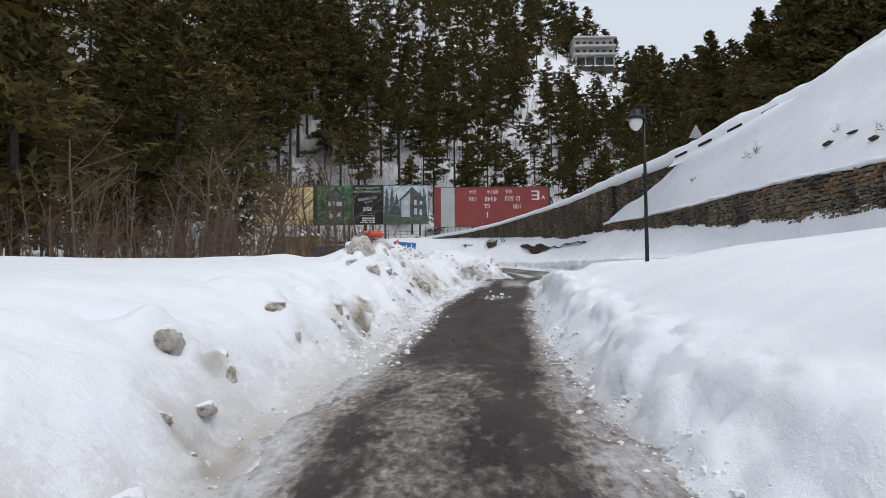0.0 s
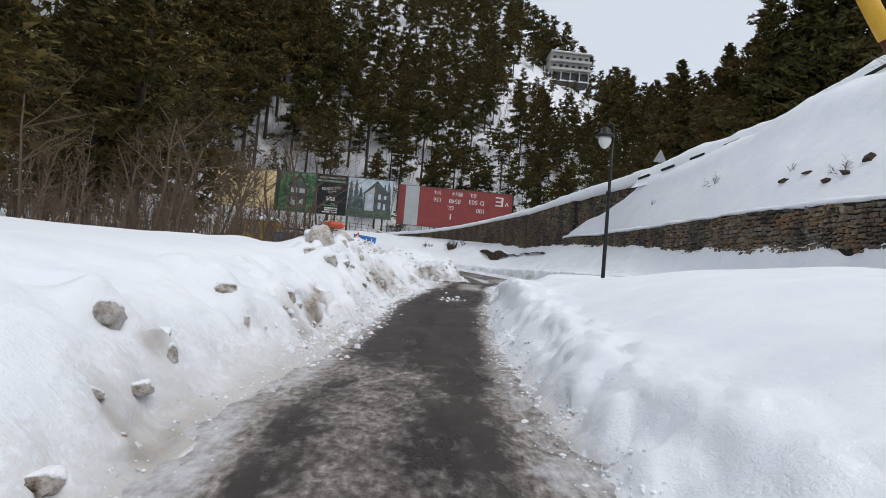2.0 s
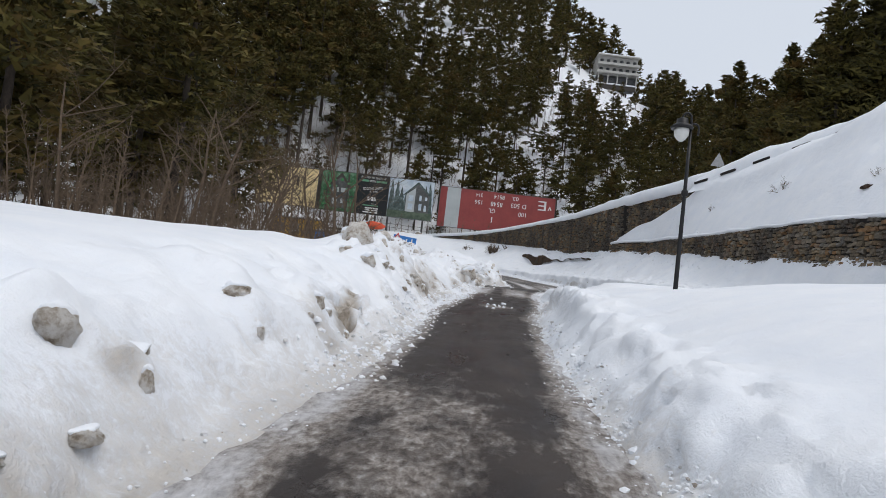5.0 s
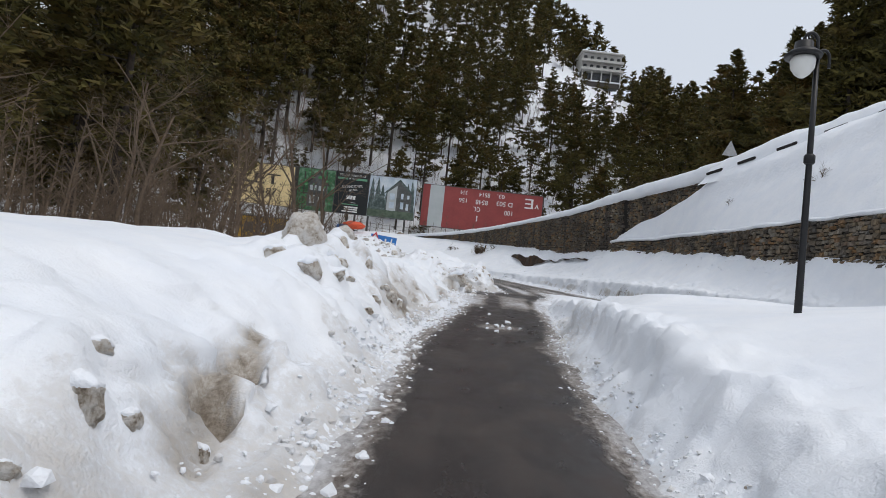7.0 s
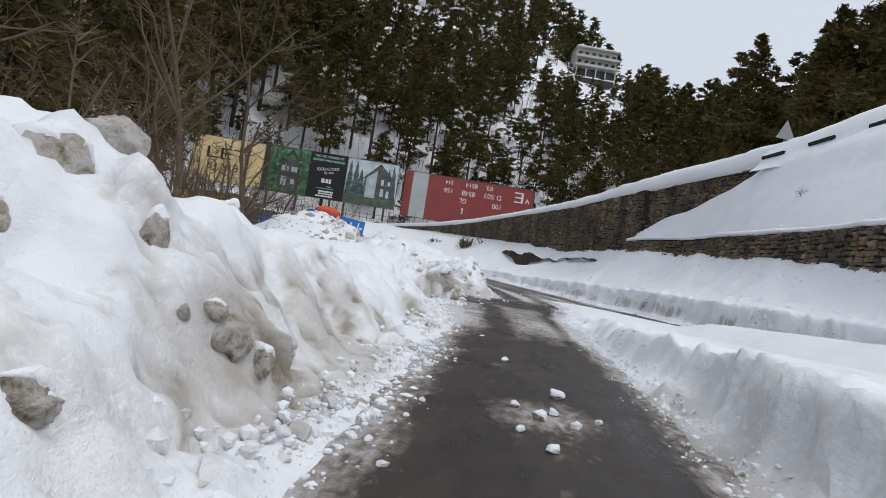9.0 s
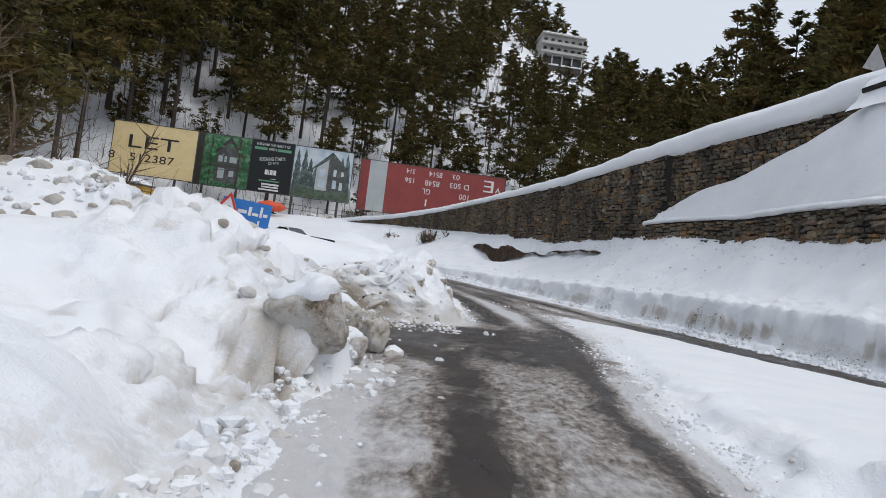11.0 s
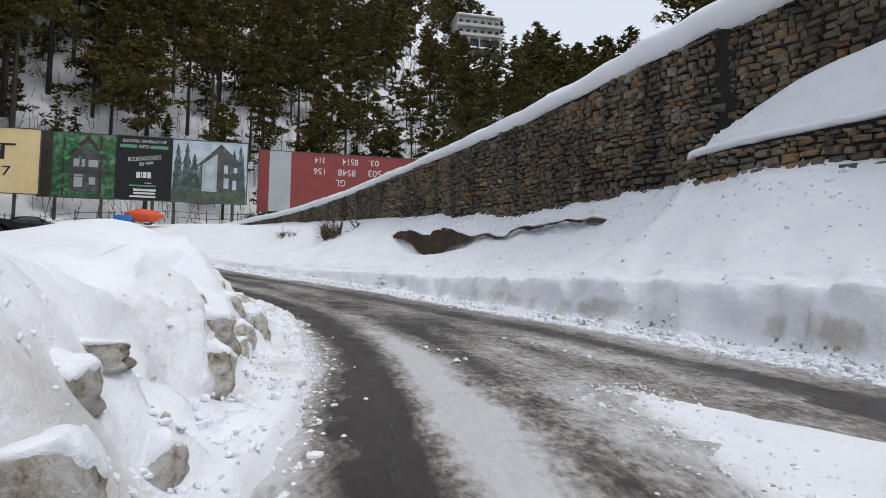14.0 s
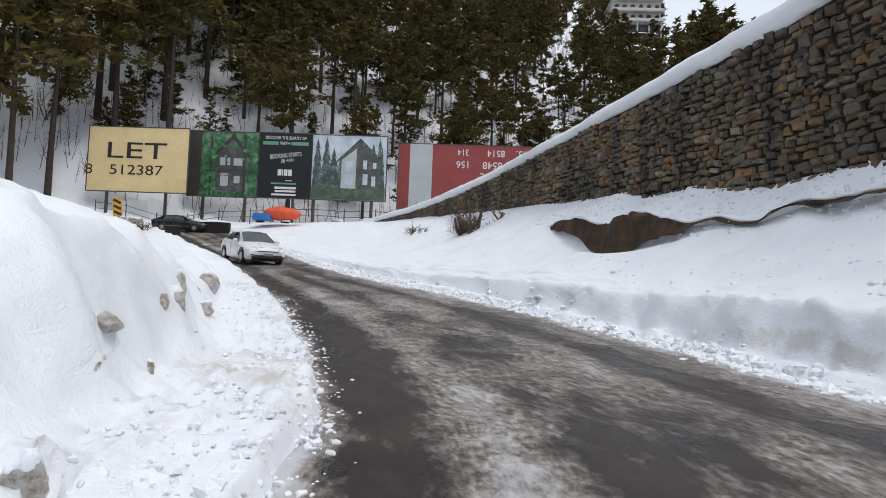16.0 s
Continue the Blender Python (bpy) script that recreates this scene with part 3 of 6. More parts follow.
GX = np.concatenate([(k_left - 7)[:, None] - far_left[::-1][None], between(k_left - 7, k_left - 2.9, 15), between(k_left - 2.9, k_left - 1.3, 24), between(k_left - 1.3, k_left + 0.3, 40), between(k_left + 0.3, k_lane - 0.3, 10), between(k_lane - 0.3, k_lane + 1.4, 29),
                     between(k_lane + 1.4, k_main - 0.4, 26), between(k_main - 0.4, k_main + 1.2, 32), between(k_main + 1.2, k_low - 0.25, 30), between(k_low - 0.25, k_low + 0.25, 8), between(k_low + 0.25, k_wall - 0.25, 24),
                     between(k_wall - 0.25, k_wall + 0.4, 9), k_wall[:, None] + 0.4 + far_right[None]], 1)
GY = np.repeat(ys[:, None], GX.shape[1], 1)
GZ, GD = land(GX, GY)


def blocks(x, y, z, scale, seed):
    """Cells in space: how far each spot lies inside its cell, and two random numbers of that cell."""
    P = [np.asarray(c, float) / scale + seed * k for c, k in ((x, 5.7), (y, 3.1), (z, 8.3))]
    I = [np.floor(c).astype(int) for c in P]
    best, second, a, b = np.full(x.shape, 9.0), np.full(x.shape, 9.0), np.zeros(x.shape), np.zeros(x.shape)
    for dx, dy, dz in itertools.product((-1, 0, 1), repeat=3):
        i, j, k = I[0] + dx, I[1] + dy, I[2] + dz
        p, q, r = TABLE[(i + 37 * k) % 256, j % 256], TABLE[(j + 53 * k) % 256, (i + 91) % 256], TABLE[(k + 13 * i) % 256, (j + 7 * i + 40) % 256]
        dist = np.sqrt((i + p - P[0]) ** 2 + (j + q - P[1]) ** 2 + (k + r - P[2]) ** 2)
        nearer = dist < best
        second = np.where(nearer, best, np.minimum(second, dist))
        best = np.where(nearer, dist, best)
        a, b = np.where(nearer, (p * 7.13 + q * 3.7) % 1, a), np.where(nearer, (p * 5.1 + r * 9.3) % 1, b)
    return second - best, a, b


# broken, ploughed snow: chunks pushed in and out along the banks' faces
tx, ty = np.stack([np.gradient(c, axis=1) for c in (GX, GY, GZ)], -1), np.stack([np.gradient(c, axis=0) for c in (GX, GY, GZ)], -1)
GN = np.cross(tx, ty)
GN /= np.linalg.norm(GN, axis=-1, keepdims=True) + 1e-9
off_left, off_lane, off_main = left_x(GY) - GX, GX - lane_x(GY), GX - main_x(GY)
ploughed = np.interp(GY, [-5, 6, 12, 14.5, 17, 19, 22, 26, 27.5, 31, 33, 36, 38, 45, 52, 60], [0.2, 0.25, 0.4, 0.75, 0.9, 0.7, 0.6, 0.5, 0.8, 0.7, 0.5, 0.5, 0.35, 0.25, 0.25, 0.1])
ploughed = ploughed * step(0.05, 0.25, off_left) * (1 - step(1.3, 2.8 + 0.8 * (np.abs(GY - 29) < 2), off_left)) * (0.35 + 0.65 * step(-0.12, 0.12, fbm(GX, GY, 1.6, 133, 2)))
hollow = np.exp(-(((GX + 1.35) / 0.4) ** 2 + ((GY - 9.9) / 0.9) ** 2)) + 0.6 * np.exp(-(((GX + 1.5) / 0.3) ** 2 + ((GY - 4.2) / 0.8) ** 2))
ploughed = ploughed + 0.9 * hollow + 0.4 * step(0.05, 0.2, off_lane) * (1 - step(0.8, 1.4, off_lane)) * (GY < 30) + 0.4 * step(0.03, 0.15, off_main) * (1 - step(0.9, 1.5, off_main)) * (GY > 24)
verge = 0.5 * step(0.03, 0.15, off_left) * (1 - step(0.8, 1.4, off_left)) * step(37, 42, GY) * (1 - step(54, 60, GY))
rubbly = 1.2 * np.exp(-(((GX + 1.1) / 1.9) ** 2 + ((GY - 31.7) / 1.3) ** 2)) * step(1.6, 1.9, GZ) + 0.7 * np.exp(-(((GX - 0.3) / 2.6) ** 2 + ((GY - 34.3) / 1.2) ** 2)) * step(0.1, 0.3, off_left)
pick = ploughed + verge + rubbly > 0.02
px, py, pz = GX[pick], GY[pick], GZ[pick]
wob = lambda s: 0.12 * fbm(px + pz, py + 2 * pz, 0.4, s, 2)
i1, a1, b1 = blocks(px + wob(151), py + wob(153), pz + wob(155), 0.5, 1)
i2, a2, b2 = blocks(px + 0.5 * wob(157), py + 0.5 * wob(159), pz, 0.21, 2)
push = ploughed[pick] * (0.26 * (a1 - 0.45) * step(0.0, 0.2, i1) - 0.07 * (1 - step(0.0, 0.1, i1)) + 0.11 * (a2 - 0.45) * step(0.0, 0.25, i2) - 0.03 * (1 - step(0.0, 0.12, i2))) + (verge[pick] * 0.17 + rubbly[pick] * 0.22) * ((a2 - 0.4) * step(0.0, 0.25, i2) - 0.3 * (1 - step(0.0, 0.12, i2)))
for c, k in ((GX, 0), (GY, 1), (GZ, 2)):
    c[pick] += push * GN[..., k][pick]
# grimy stretch of the bank; the two hollows and chunk gaps are darker too
grime_dark = 0.7 * hollow[pick] + step(14, 17, GY[pick]) * (1 - step(37, 45, GY[pick])) * (off_left[pick] > 0) + 0.06
GD[pick] += ploughed[pick] * grime_dark * (0.3 * (b1 - 0.35) + 0.25 * (b2 - 0.5) + 0.2 * (1 - step(0.0, 0.12, i1)))
GD = np.clip(GD, 0, 1)
ground = tagged(grid_sheet("ground", GX, GY, GZ, SNOW, dirt=GD), "deep white snow with ploughed dirty banks and a wooded hillside", "snow", kind="structure")

run_x = line((-40, -1.3), (5, -1.2), (16.5, -0.15), (28, 1.36), (34.7, 3.3), (42, 4.2), (47, 3.85), (55.4, 1.04), (72.4, -6.6), (130, -46))
# the road: one wet strip under the snow edges
us = np.linspace(0, 1, 130)
ry = np.concatenate([np.arange(-30, 1, 0.5), np.arange(1, 60, 0.14), np.arange(60, 108, 0.5)])
RL, RR = left_x(ry) - 0.9, main_x(ry) + 0.5
RX = RL[:, None] + (RR - RL)[:, None] * us[None]
RY = np.repeat(ry[:, None], len(us), 1)
lane_mid, lane_half = (left_x(RY) + lane_x(RY)) / 2, (lane_x(RY) - left_x(RY)) / 2
bell = lambda v, c, w: np.exp(-(((v - c) / w) ** 2))
a = np.abs(RX - lane_mid) / np.maximum(lane_half, 0.5)
early = 1 - step(5, 10, RY)
lane_side = (RX - lane_mid) / np.maximum(lane_half, 0.5)
late = step(22, 26, RY)
lane_slush = 0.13 + 0.5 * step(0.62, 1.0, a) + early * (0.2 * bell(lane_side, -0.15, 0.4) + 0.2 * bell(lane_side, 0.75, 0.15) + 0.12 * bell(lane_side, -0.8, 0.15)) + 0.45 * bell(RY, 18.4, 0.5) * bell(RX, 1.5, 0.5) + late * (0.4 - 0.5 * bell(lane_side, -0.22, 0.2) - 0.45 * bell(lane_side, 0.74, 0.14) + 0.12 * (lane_side < -0.45)) + 0.3 * bell(RY, 24.5, 1.2) * step(0.2, 0.6, a)
turnout = step(29.8, 31.2, RY) * (1 - step(33.8, 35.5, RY))
lane_slush = lane_slush * (1 - 0.7 * turnout) + turnout * (0.06 + 0.34 * step(0.75, 1.0, lane_side))
dl, b_ = RX - left_x(RY), main_x(RY) - RX
upper = step(43, 48, RY)
main_slush = 0.6 - 0.14 * upper - (0.5 - 0.18 * upper) * bell(dl, 0.6, 0.4) + (0.36 - 0.26 * upper) * bell(dl, 1.25, 0.3) - (0.36 - 0.2 * upper) * bell(dl, 1.95, 0.3) - (0.5 - 0.25 * upper) * bell(b_, 1.25, 0.38) - 0.12 * bell(b_, 2.6, 0.3) + 0.25 * step(0.5, 0.0, b_) + 0.3 * step(0.25, 0.0, dl)
join = step(34.5, 37, RY)
slush = lane_slush * (1 - join) + main_slush * join
slush = np.where((RX > lane_x(RY) + 0.4) & (RY < 40), np.where(b_ < 1.8, 0.1, 0.42), slush) + 0.3 * fbm(RX * 1.6, RY * 0.5, 1.5, 61, 4)
RZ = road_z(RY) + 0.05 * fbm(RX, RY, 0.4, 63, 3) * np.clip(slush, 0, 1)
road = tagged(grid_sheet("road", RX, RY, RZ, ROAD, slush=np.clip(slush, 0, 1), across=RX - run_x(RY)), "wet dark asphalt road with slush and ice between wheel tracks", "road", kind="structure")


# ---- trees ----
def conifer_mesh(seed, tall, spread, start, boughs, sprays, size):
    """Trunk and crown of a pine: layered boughs with many small needle sprays, uneven and with gaps."""
    rnd = random.Random(seed)
    bm = bmesh.new()
    lean = rnd.uniform(-0.03, 0.03) * tall
    tube(bm, [(lean * (k / 6) ** 2, 0, tall * k / 6 - 0.6) for k in range(7)], [0.0125 * tall * (1 - k / 6.3) + 0.02 for k in range(7)], 7, False)
    verts, faces = [], []
    side = [rnd.uniform(0.65, 1.2) for _ in range(8)]
    for i in range(boughs):
        f = start + (1 - start) * ((i + rnd.random()) / boughs) ** 0.9
        z = tall * f
        ang = rnd.uniform(0, math.tau)
        g = (1 - f) / (1 - start)
        wide = 0.06 + 1.12 * min(g / 0.8, 1.0) ** 0.95
        if g > 0.75:
            wide *= rnd.uniform(0.3, 0.95)
        long = spread * wide * side[int(ang / math.tau * 8) % 8] * rnd.uniform(0.55, 1.25)
        d = Vector((math.cos(ang), math.sin(ang), 0))
        across = Vector((-d.y, d.x, 0))
        droop = 0.12 + rnd.uniform(-0.12, 0.18) - 0.5 * (1 - g) ** 2
        root = Vector((lean * f * f, 0, z))
        tip = root + d * long - Vector((0, 0, droop * long))
        if i % 3 == 0:
            tube(bm, [root, root.lerp(tip, 0.8)], [0.004 * tall * (1.15 - f), 0.012], 3, False)
        n = max(4, int(sprays * (0.2 + 1.1 * long / spread)))
        for k in range(n):
            s = rnd.uniform(0.08, 1.0) ** 0.6
            p = root.lerp(tip, s) + across * rnd.gauss(0, 0.17 * long * (1.15 - 0.5 * s) + 0.06) + Vector((0, 0, rnd.gauss(0.04 * long * s, 0.035 * long + 0.06)))
            big = size * rnd.uniform(0.6, 1.5) * (1.6 if s < 0.4 else 1.0)
            ax = (d * rnd.uniform(0.3, 1.1) + across * rnd.gauss(0, 0.6) + Vector((0, 0, rnd.gauss(0.12, 0.4)))).normalized() * big
            wd = ax.cross(Vector((rnd.gauss(0, 1), rnd.gauss(0, 1), rnd.gauss(0, 1)))).normalized() * big * rnd.uniform(0.16, 0.34)
            b0 = len(verts)
            verts += [p - ax * 0.3 + wd, p - ax * 0.3 - wd, p + ax]
            faces.append((b0, b0 + 1, b0 + 2))
    trunk = bpy.data.meshes.new("trunk")
    bm.to_mesh(trunk)
    bm.free()
    trunk.materials.append(BARK)
    crown = bpy.data.meshes.new("crown")
    crown.from_pydata([tuple(v) for v in verts], [], faces)
    crown.materials.append(NEEDLES)
    return trunk, crown


FINE = [conifer_mesh(10 + k, 19 + 2 * (k % 3), 4.3 + 0.5 * (k % 2), 0.06 + 0.06 * (k % 3), 120, 84, 0.36) for k in range(4)]
MID = [conifer_mesh(30 + k, 19 + 1.7 * (k % 4), 4.9 + 0.9 * (k % 3), 0.16 + 0.08 * (k % 4), 54, 80, 0.46) for k in range(7)]
FAR = [conifer_mesh(50 + k, 18 + 2 * (k % 3), 5.0 + 0.9 * (k % 2), 0.16 + 0.09 * (k % 3), 36, 27, 0.95) for k in range(5)]
HIGH = [conifer_mesh(90 + k, 21 + 1.5 * (k % 3), 4.7 + 0.8 * (k % 2), 0.4 + 0.06 * (k % 3), 48, 80, 0.46) for k in range(5)]
SMALL = [conifer_mesh(70 + k, 5 + k, 1.8, 0.04, 36, 20, 0.36) for k in range(3)]
TREES = {"tall": ("tall dark green pine with a bare lower trunk in snow", "tall pines on the hillside"), "small": ("young bushy pine standing in the snow", "young pines")}


def pine(meshes, x, y, scale, turn, sort="tall", z=None):
    label, group = TREES[sort]
    t = thing("pine_tree", pose(x, y, (ground_at(x, y) if z is None else z) - 0.1, rz=turn) @ Matrix.Scale(scale, 4), label, "tree", group)
    for name, me in zip(("trunk", "crown"), meshes):
        new(name, me).parent = t
    return t


rnd = random.Random(4)


def scatter(count, x0, x1, y0, y1, apart, keep, taken):
    out = []
    for _ in range(count * 30):
        if len(out) == count:
            break
        x, y = rnd.uniform(x0, x1), rnd.uniform(y0, y1)
        if keep(x, y) and all((x - a) ** 2 + (y - b) ** 2 > apart**2 for a, b in taken):
            taken.append((x, y))
            out.append((x, y))
    return out


taken = []
# big pines close on the left, beyond the snow bank
for x, y, s, k in ((-19, 27, 1.0, 0), (-25, 33, 1.1, 1), (-16.5, 38, 0.95, 2), (-30, 24, 1.15, 3), (-22, 44, 1.1, 0), (-33, 40, 1.2, 2), (-27, 52, 1.1, 1), (-19, 56, 0.95, 3), (-38, 52, 1.2, 0), (-36, 64, 1.15, 3), (-44, 36, 1.2, 1), (-29, 68, 1.1, 2), (-45, 70, 1.2, 1), (-24, 19, 1.05, 2), (-35, 14, 1.1, 0), (-48, 56, 1.2, 2)):
    pine(FINE[k], x, y, s, rnd.uniform(0, 360))
    taken.append((x, y))
# hillside behind the boards
gully = lambda x, y: not (abs(x - (14 + 0.22 * (y - 108))) < 5 and rnd.random() < 0.8) and not (36 < x < 70 and 205 < y < 238) and not (0.17 < x / y < 0.31 and 180 < y < 229)
for x, y in scatter(18, -72, -24, 84, 112, 5.0, lambda x, y: y > 103 or x < -34 - 0.3 * max(0, 96 - y), taken):
    pine(HIGH[rnd.randrange(5)], x, y, rnd.uniform(1.05, 1.4), rnd.uniform(0, 360))
sparse = lambda x, y: gully(x, y) and (x < -26 or rnd.random() < 0.5)
for x, y in scatter(104, -50, 58, 108, 152, 4.6, sparse, taken):
    pine(HIGH[rnd.randrange(5)] if y < 132 and rnd.random() < 0.8 else MID[rnd.randrange(7)], x, y, rnd.uniform(1.0, 1.4) if x < -24 else rnd.uniform(0.75, 1.1) if x < -6 else rnd.uniform(0.5, 0.85), rnd.uniform(0, 360))
for x, y in scatter(52, -48, 40, 108, 140, 2.0, lambda x, y: True, taken):
    pine(SMALL[rnd.randrange(3)], x, y, rnd.uniform(0.55, 1.1), rnd.uniform(0, 360), "small")
# right, above the upper road
for i, (x, y) in enumerate(((30, 57), (34, 52), (38, 50), (33, 62), (40, 58), (44, 48), (36, 44), (48, 55), (31, 70), (37, 70), (44, 66), (30, 50), (42, 41), (50, 46), (34, 40), (38, 36), (44, 34), (33, 46), (33, 56), (36, 61), (39, 66), (35, 66), (41, 72), (37, 55))):
    pine(FINE[i % 4], x, y, (0.8 if x < 0.62 * y else 0.95) + 0.06 * (i % 3), 70 * i)
    taken.append((x, y))
for x, y in scatter(48, 27, 75, 34, 112, 4.2, lambda x, y: x > wall_x(y) + 11, taken):
    pine(MID[rnd.randrange(7)], x, y, rnd.uniform(0.75, 1.0) if x > 0.62 * y else rnd.uniform(0.65, 0.85), rnd.uniform(0, 360))


def far_wood(name, spots, label):
    verts, faces, slots = [], [], []
    for x, y, s in spots:
        z, turn = ground_at(x, y), rnd.uniform(0, math.tau)
        c, sn = math.cos(turn) * s, math.sin(turn) * s
        for slot, me in enumerate(FAR[rnd.randrange(5)]):
            co = np.empty(len(me.vertices) * 3, np.float32)
            me.vertices.foreach_get("co", co)
            co = co.reshape(-1, 3)
            base = sum(len(v) for v in verts)
            verts.append(np.stack([co[:, 0] * c - co[:, 1] * sn + x, co[:, 0] * sn + co[:, 1] * c + y, co[:, 2] * s + z], -1))
            for p in me.polygons:
                faces.append([base + i for i in p.vertices])
                slots.append(slot)
    me = bpy.data.meshes.new(name)
    me.from_pydata(np.concatenate(verts).tolist(), [], faces)
    me.materials.append(BARK)
    me.materials.append(NEEDLES)
    me.polygons.foreach_set("material_index", np.array(slots, np.int32))
    return tagged(new(name, me), label, "woods", kind="stuff")


far_wood("far_woods", [(x, y, rnd.uniform(0.5, 0.85) if x < 22 else 0.36 if 0.165 < x / y < 0.315 and y < 230 else rnd.uniform(0.75, 1.0)) for x, y in scatter(430, -130, 85, 150, 285, 4.6, gully, taken)] + [(x, y, 0.28) for x, y in ((46, 218), (50, 221), (54, 217), (58, 221), (62, 218), (47, 208), (53, 206), (60, 209), (44, 200), (51, 197), (40, 192), (47, 189), (55, 199), (36, 186))] + [(x, y, 1.15 if y > 236 else 0.6) for x, y in ((42, 222), (44.5, 231), (69, 226), (72, 234), (49, 247), (54, 249), (60, 248), (66, 245), (45, 243), (39, 237), (68, 240), (75, 242))], "dense dark pine woods high on the snowy hillside")
far_wood("young_woods", [(x, y, rnd.uniform(0.25, 0.55)) for x, y in scatter(120, -60, 62, 112, 190, 2.6, lambda x, y: rnd.random() < 0.7, list(taken))], "young pines and brush among the hillside's tall trees")
far_wood("side_woods", [(x, y, rnd.uniform(0.9, 1.3)) for x, y in scatter(110, -130, -46, 10, 150, 5, lambda x, y: True, taken)], "dense dark pine woods beside the clearing")
far_wood("ridge_woods", [(x, y, rnd.uniform(0.9, 1.25)) for x, y in scatter(110, 34, 150, 105, 210, 5, lambda x, y: not (0.165 < x / y < 0.325), taken)], "dark pine woods on the ridge above the upper road")


def thicket(name, spots, tall, twigs, label):
    """Thin bare saplings joined in one mesh: a tapered three-sided stem each, with slender twigs."""
    verts, faces = [], []
    xy = np.array(spots)
    base = land(xy[:, 0], xy[:, 1])[0]
    for (x, y), z in zip(spots, base):
        h = tall * rnd.uniform(0.5, 1.4)
        foot, top = Vector((x, y, z - 0.2)), Vector((x + rnd.gauss(0, 0.14) * h, y + rnd.gauss(0, 0.14) * h, z + h))
        w = 0.008 * h + 0.012
        b0 = len(verts)
        verts += [foot + Vector((w * math.cos(k * 2.09), w * math.sin(k * 2.09), 0)) for k in range(3)] + [top]
        faces += [(b0, b0 + 1, b0 + 3), (b0 + 1, b0 + 2, b0 + 3), (b0 + 2, b0, b0 + 3)]
        for _ in range(twigs):
            f = rnd.uniform(0.15, 0.95)
            p = foot.lerp(top, f)
            ax = Vector((rnd.gauss(0, 0.7), rnd.gauss(0, 0.7), rnd.uniform(0.2, 1.1))).normalized() * h * rnd.uniform(0.15, 0.4) * (1.2 - f)
            wd = ax.cross(Vector((rnd.gauss(0, 1), rnd.gauss(0, 1), rnd.gauss(0, 1)))).normalized() * (0.5 * w)
            b0 = len(verts)
            verts += [p + wd, p - wd, p + ax]
            faces.append((b0, b0 + 1, b0 + 2))
    return tagged(raw(name, verts, faces, TWIG), label, "undergrowth", kind="stuff")


thicket("hillside_saplings", [(rnd.uniform(-75, 45), rnd.uniform(103, 190)) for _ in range(3200)], 3.6, 16, "bare brown saplings and brush on the snowy hillside")
thicket("bank_saplings", [(rnd.uniform(-24, -5.5), rnd.uniform(23, 41)) for _ in range(300)], 3.0, 34, "bare brown brush behind the snow bank")


# ---- more surfaces ----
def stone_material():
    m, nt, b = material("rubble_stone", 0.8)
    g = nt.nodes.new("ShaderNodeNewGeometry")
    o = nt.nodes.new("ShaderNodeObjectInfo").outputs["Random"]
    pick = maths(nt, "FRACT", maths(nt, "ADD", g.outputs["Random Per Island"], maths(nt, "MULTIPLY", o, 7.3)))
    hue = ramp(nt, pick, (0.0, (0.07, 0.058, 0.045)), (0.2, (0.22, 0.17, 0.11)), (0.42, (0.16, 0.142, 0.12)), (0.62, (0.27, 0.2, 0.12)), (0.8, (0.26, 0.14, 0.06)), (0.9, (0.18, 0.17, 0.155)), (1.0, (0.34, 0.29, 0.22)))
    v = g.outputs["Position"]
    n1, n2, n3 = texnoise(nt, 7, 6, v, 0.65), texnoise(nt, 45, 4, v), texnoise(nt, 0.45, 3, v)
    col = mixed(nt, 0.75, hue, ramp(nt, n1, (0.25, (0.3, 0.3, 0.3)), (0.75, (1.15, 1.12, 1.05))), "MULTIPLY")
    streak = node(nt, "Mapping")
    streak.inputs["Scale"].default_value = (1.0, 1.0, 0.12)
    nt.links.new(v, streak.inputs["Vector"])
    n4 = texnoise(nt, 1.1, 4, streak.outputs[0], 0.6)
    wet = maths(nt, "MAXIMUM", grey(nt, n3, 0.5, 0.66), grey(nt, n4, 0.5, 0.62))
    col = mixed(nt, maths(nt, "MULTIPLY", wet, 0.82), col, (0.026, 0.021, 0.017))
    nt.links.new(col, b.inputs["Base Color"])
    nt.links.new(ramp(nt, wet, (0, (0.85, 0.85, 0.85)), (1, (0.5, 0.5, 0.5))), b.inputs["Roughness"])
    bump(nt, b, maths(nt, "ADD", n1, maths(nt, "MULTIPLY", n2, 0.35)), 0.7, 0.03)
    return m


STONE = stone_material()
CREAM = plain("cream_sheet", (0.68, 0.52, 0.25), (0.78, 0.62, 0.34), 0.65, scale=0.5, relief=0.25, grain=3)
RED = plain("red_sheet", (0.21, 0.032, 0.03), (0.27, 0.047, 0.042), 0.6, scale=0.5, relief=0.2, grain=3)
PALE = plain("pale_stripe", (0.36, 0.39, 0.39), (0.44, 0.47, 0.47), 0.6, scale=0.5)
BLACKS = plain("black_sheet", (0.006, 0.008, 0.009), (0.011, 0.014, 0.015), 0.75, scale=0.6)
INK = plain("dark_ink", (0.012, 0.011, 0.010), (0.03, 0.028, 0.025), 0.7)
CHALK = plain("white_ink", (0.62, 0.62, 0.6), (0.74, 0.74, 0.72), 0.6)
GREENINK = plain("green_ink", (0.10, 0.28, 0.17), (0.14, 0.34, 0.2), 0.6)
BROWNS = plain("brown_strip", (0.035, 0.028, 0.022), (0.06, 0.05, 0.04), 0.6, scale=1)
STEEL = plain("painted_steel", (0.05, 0.048, 0.047), (0.11, 0.105, 0.1), 0.55, 0.3, scale=3)
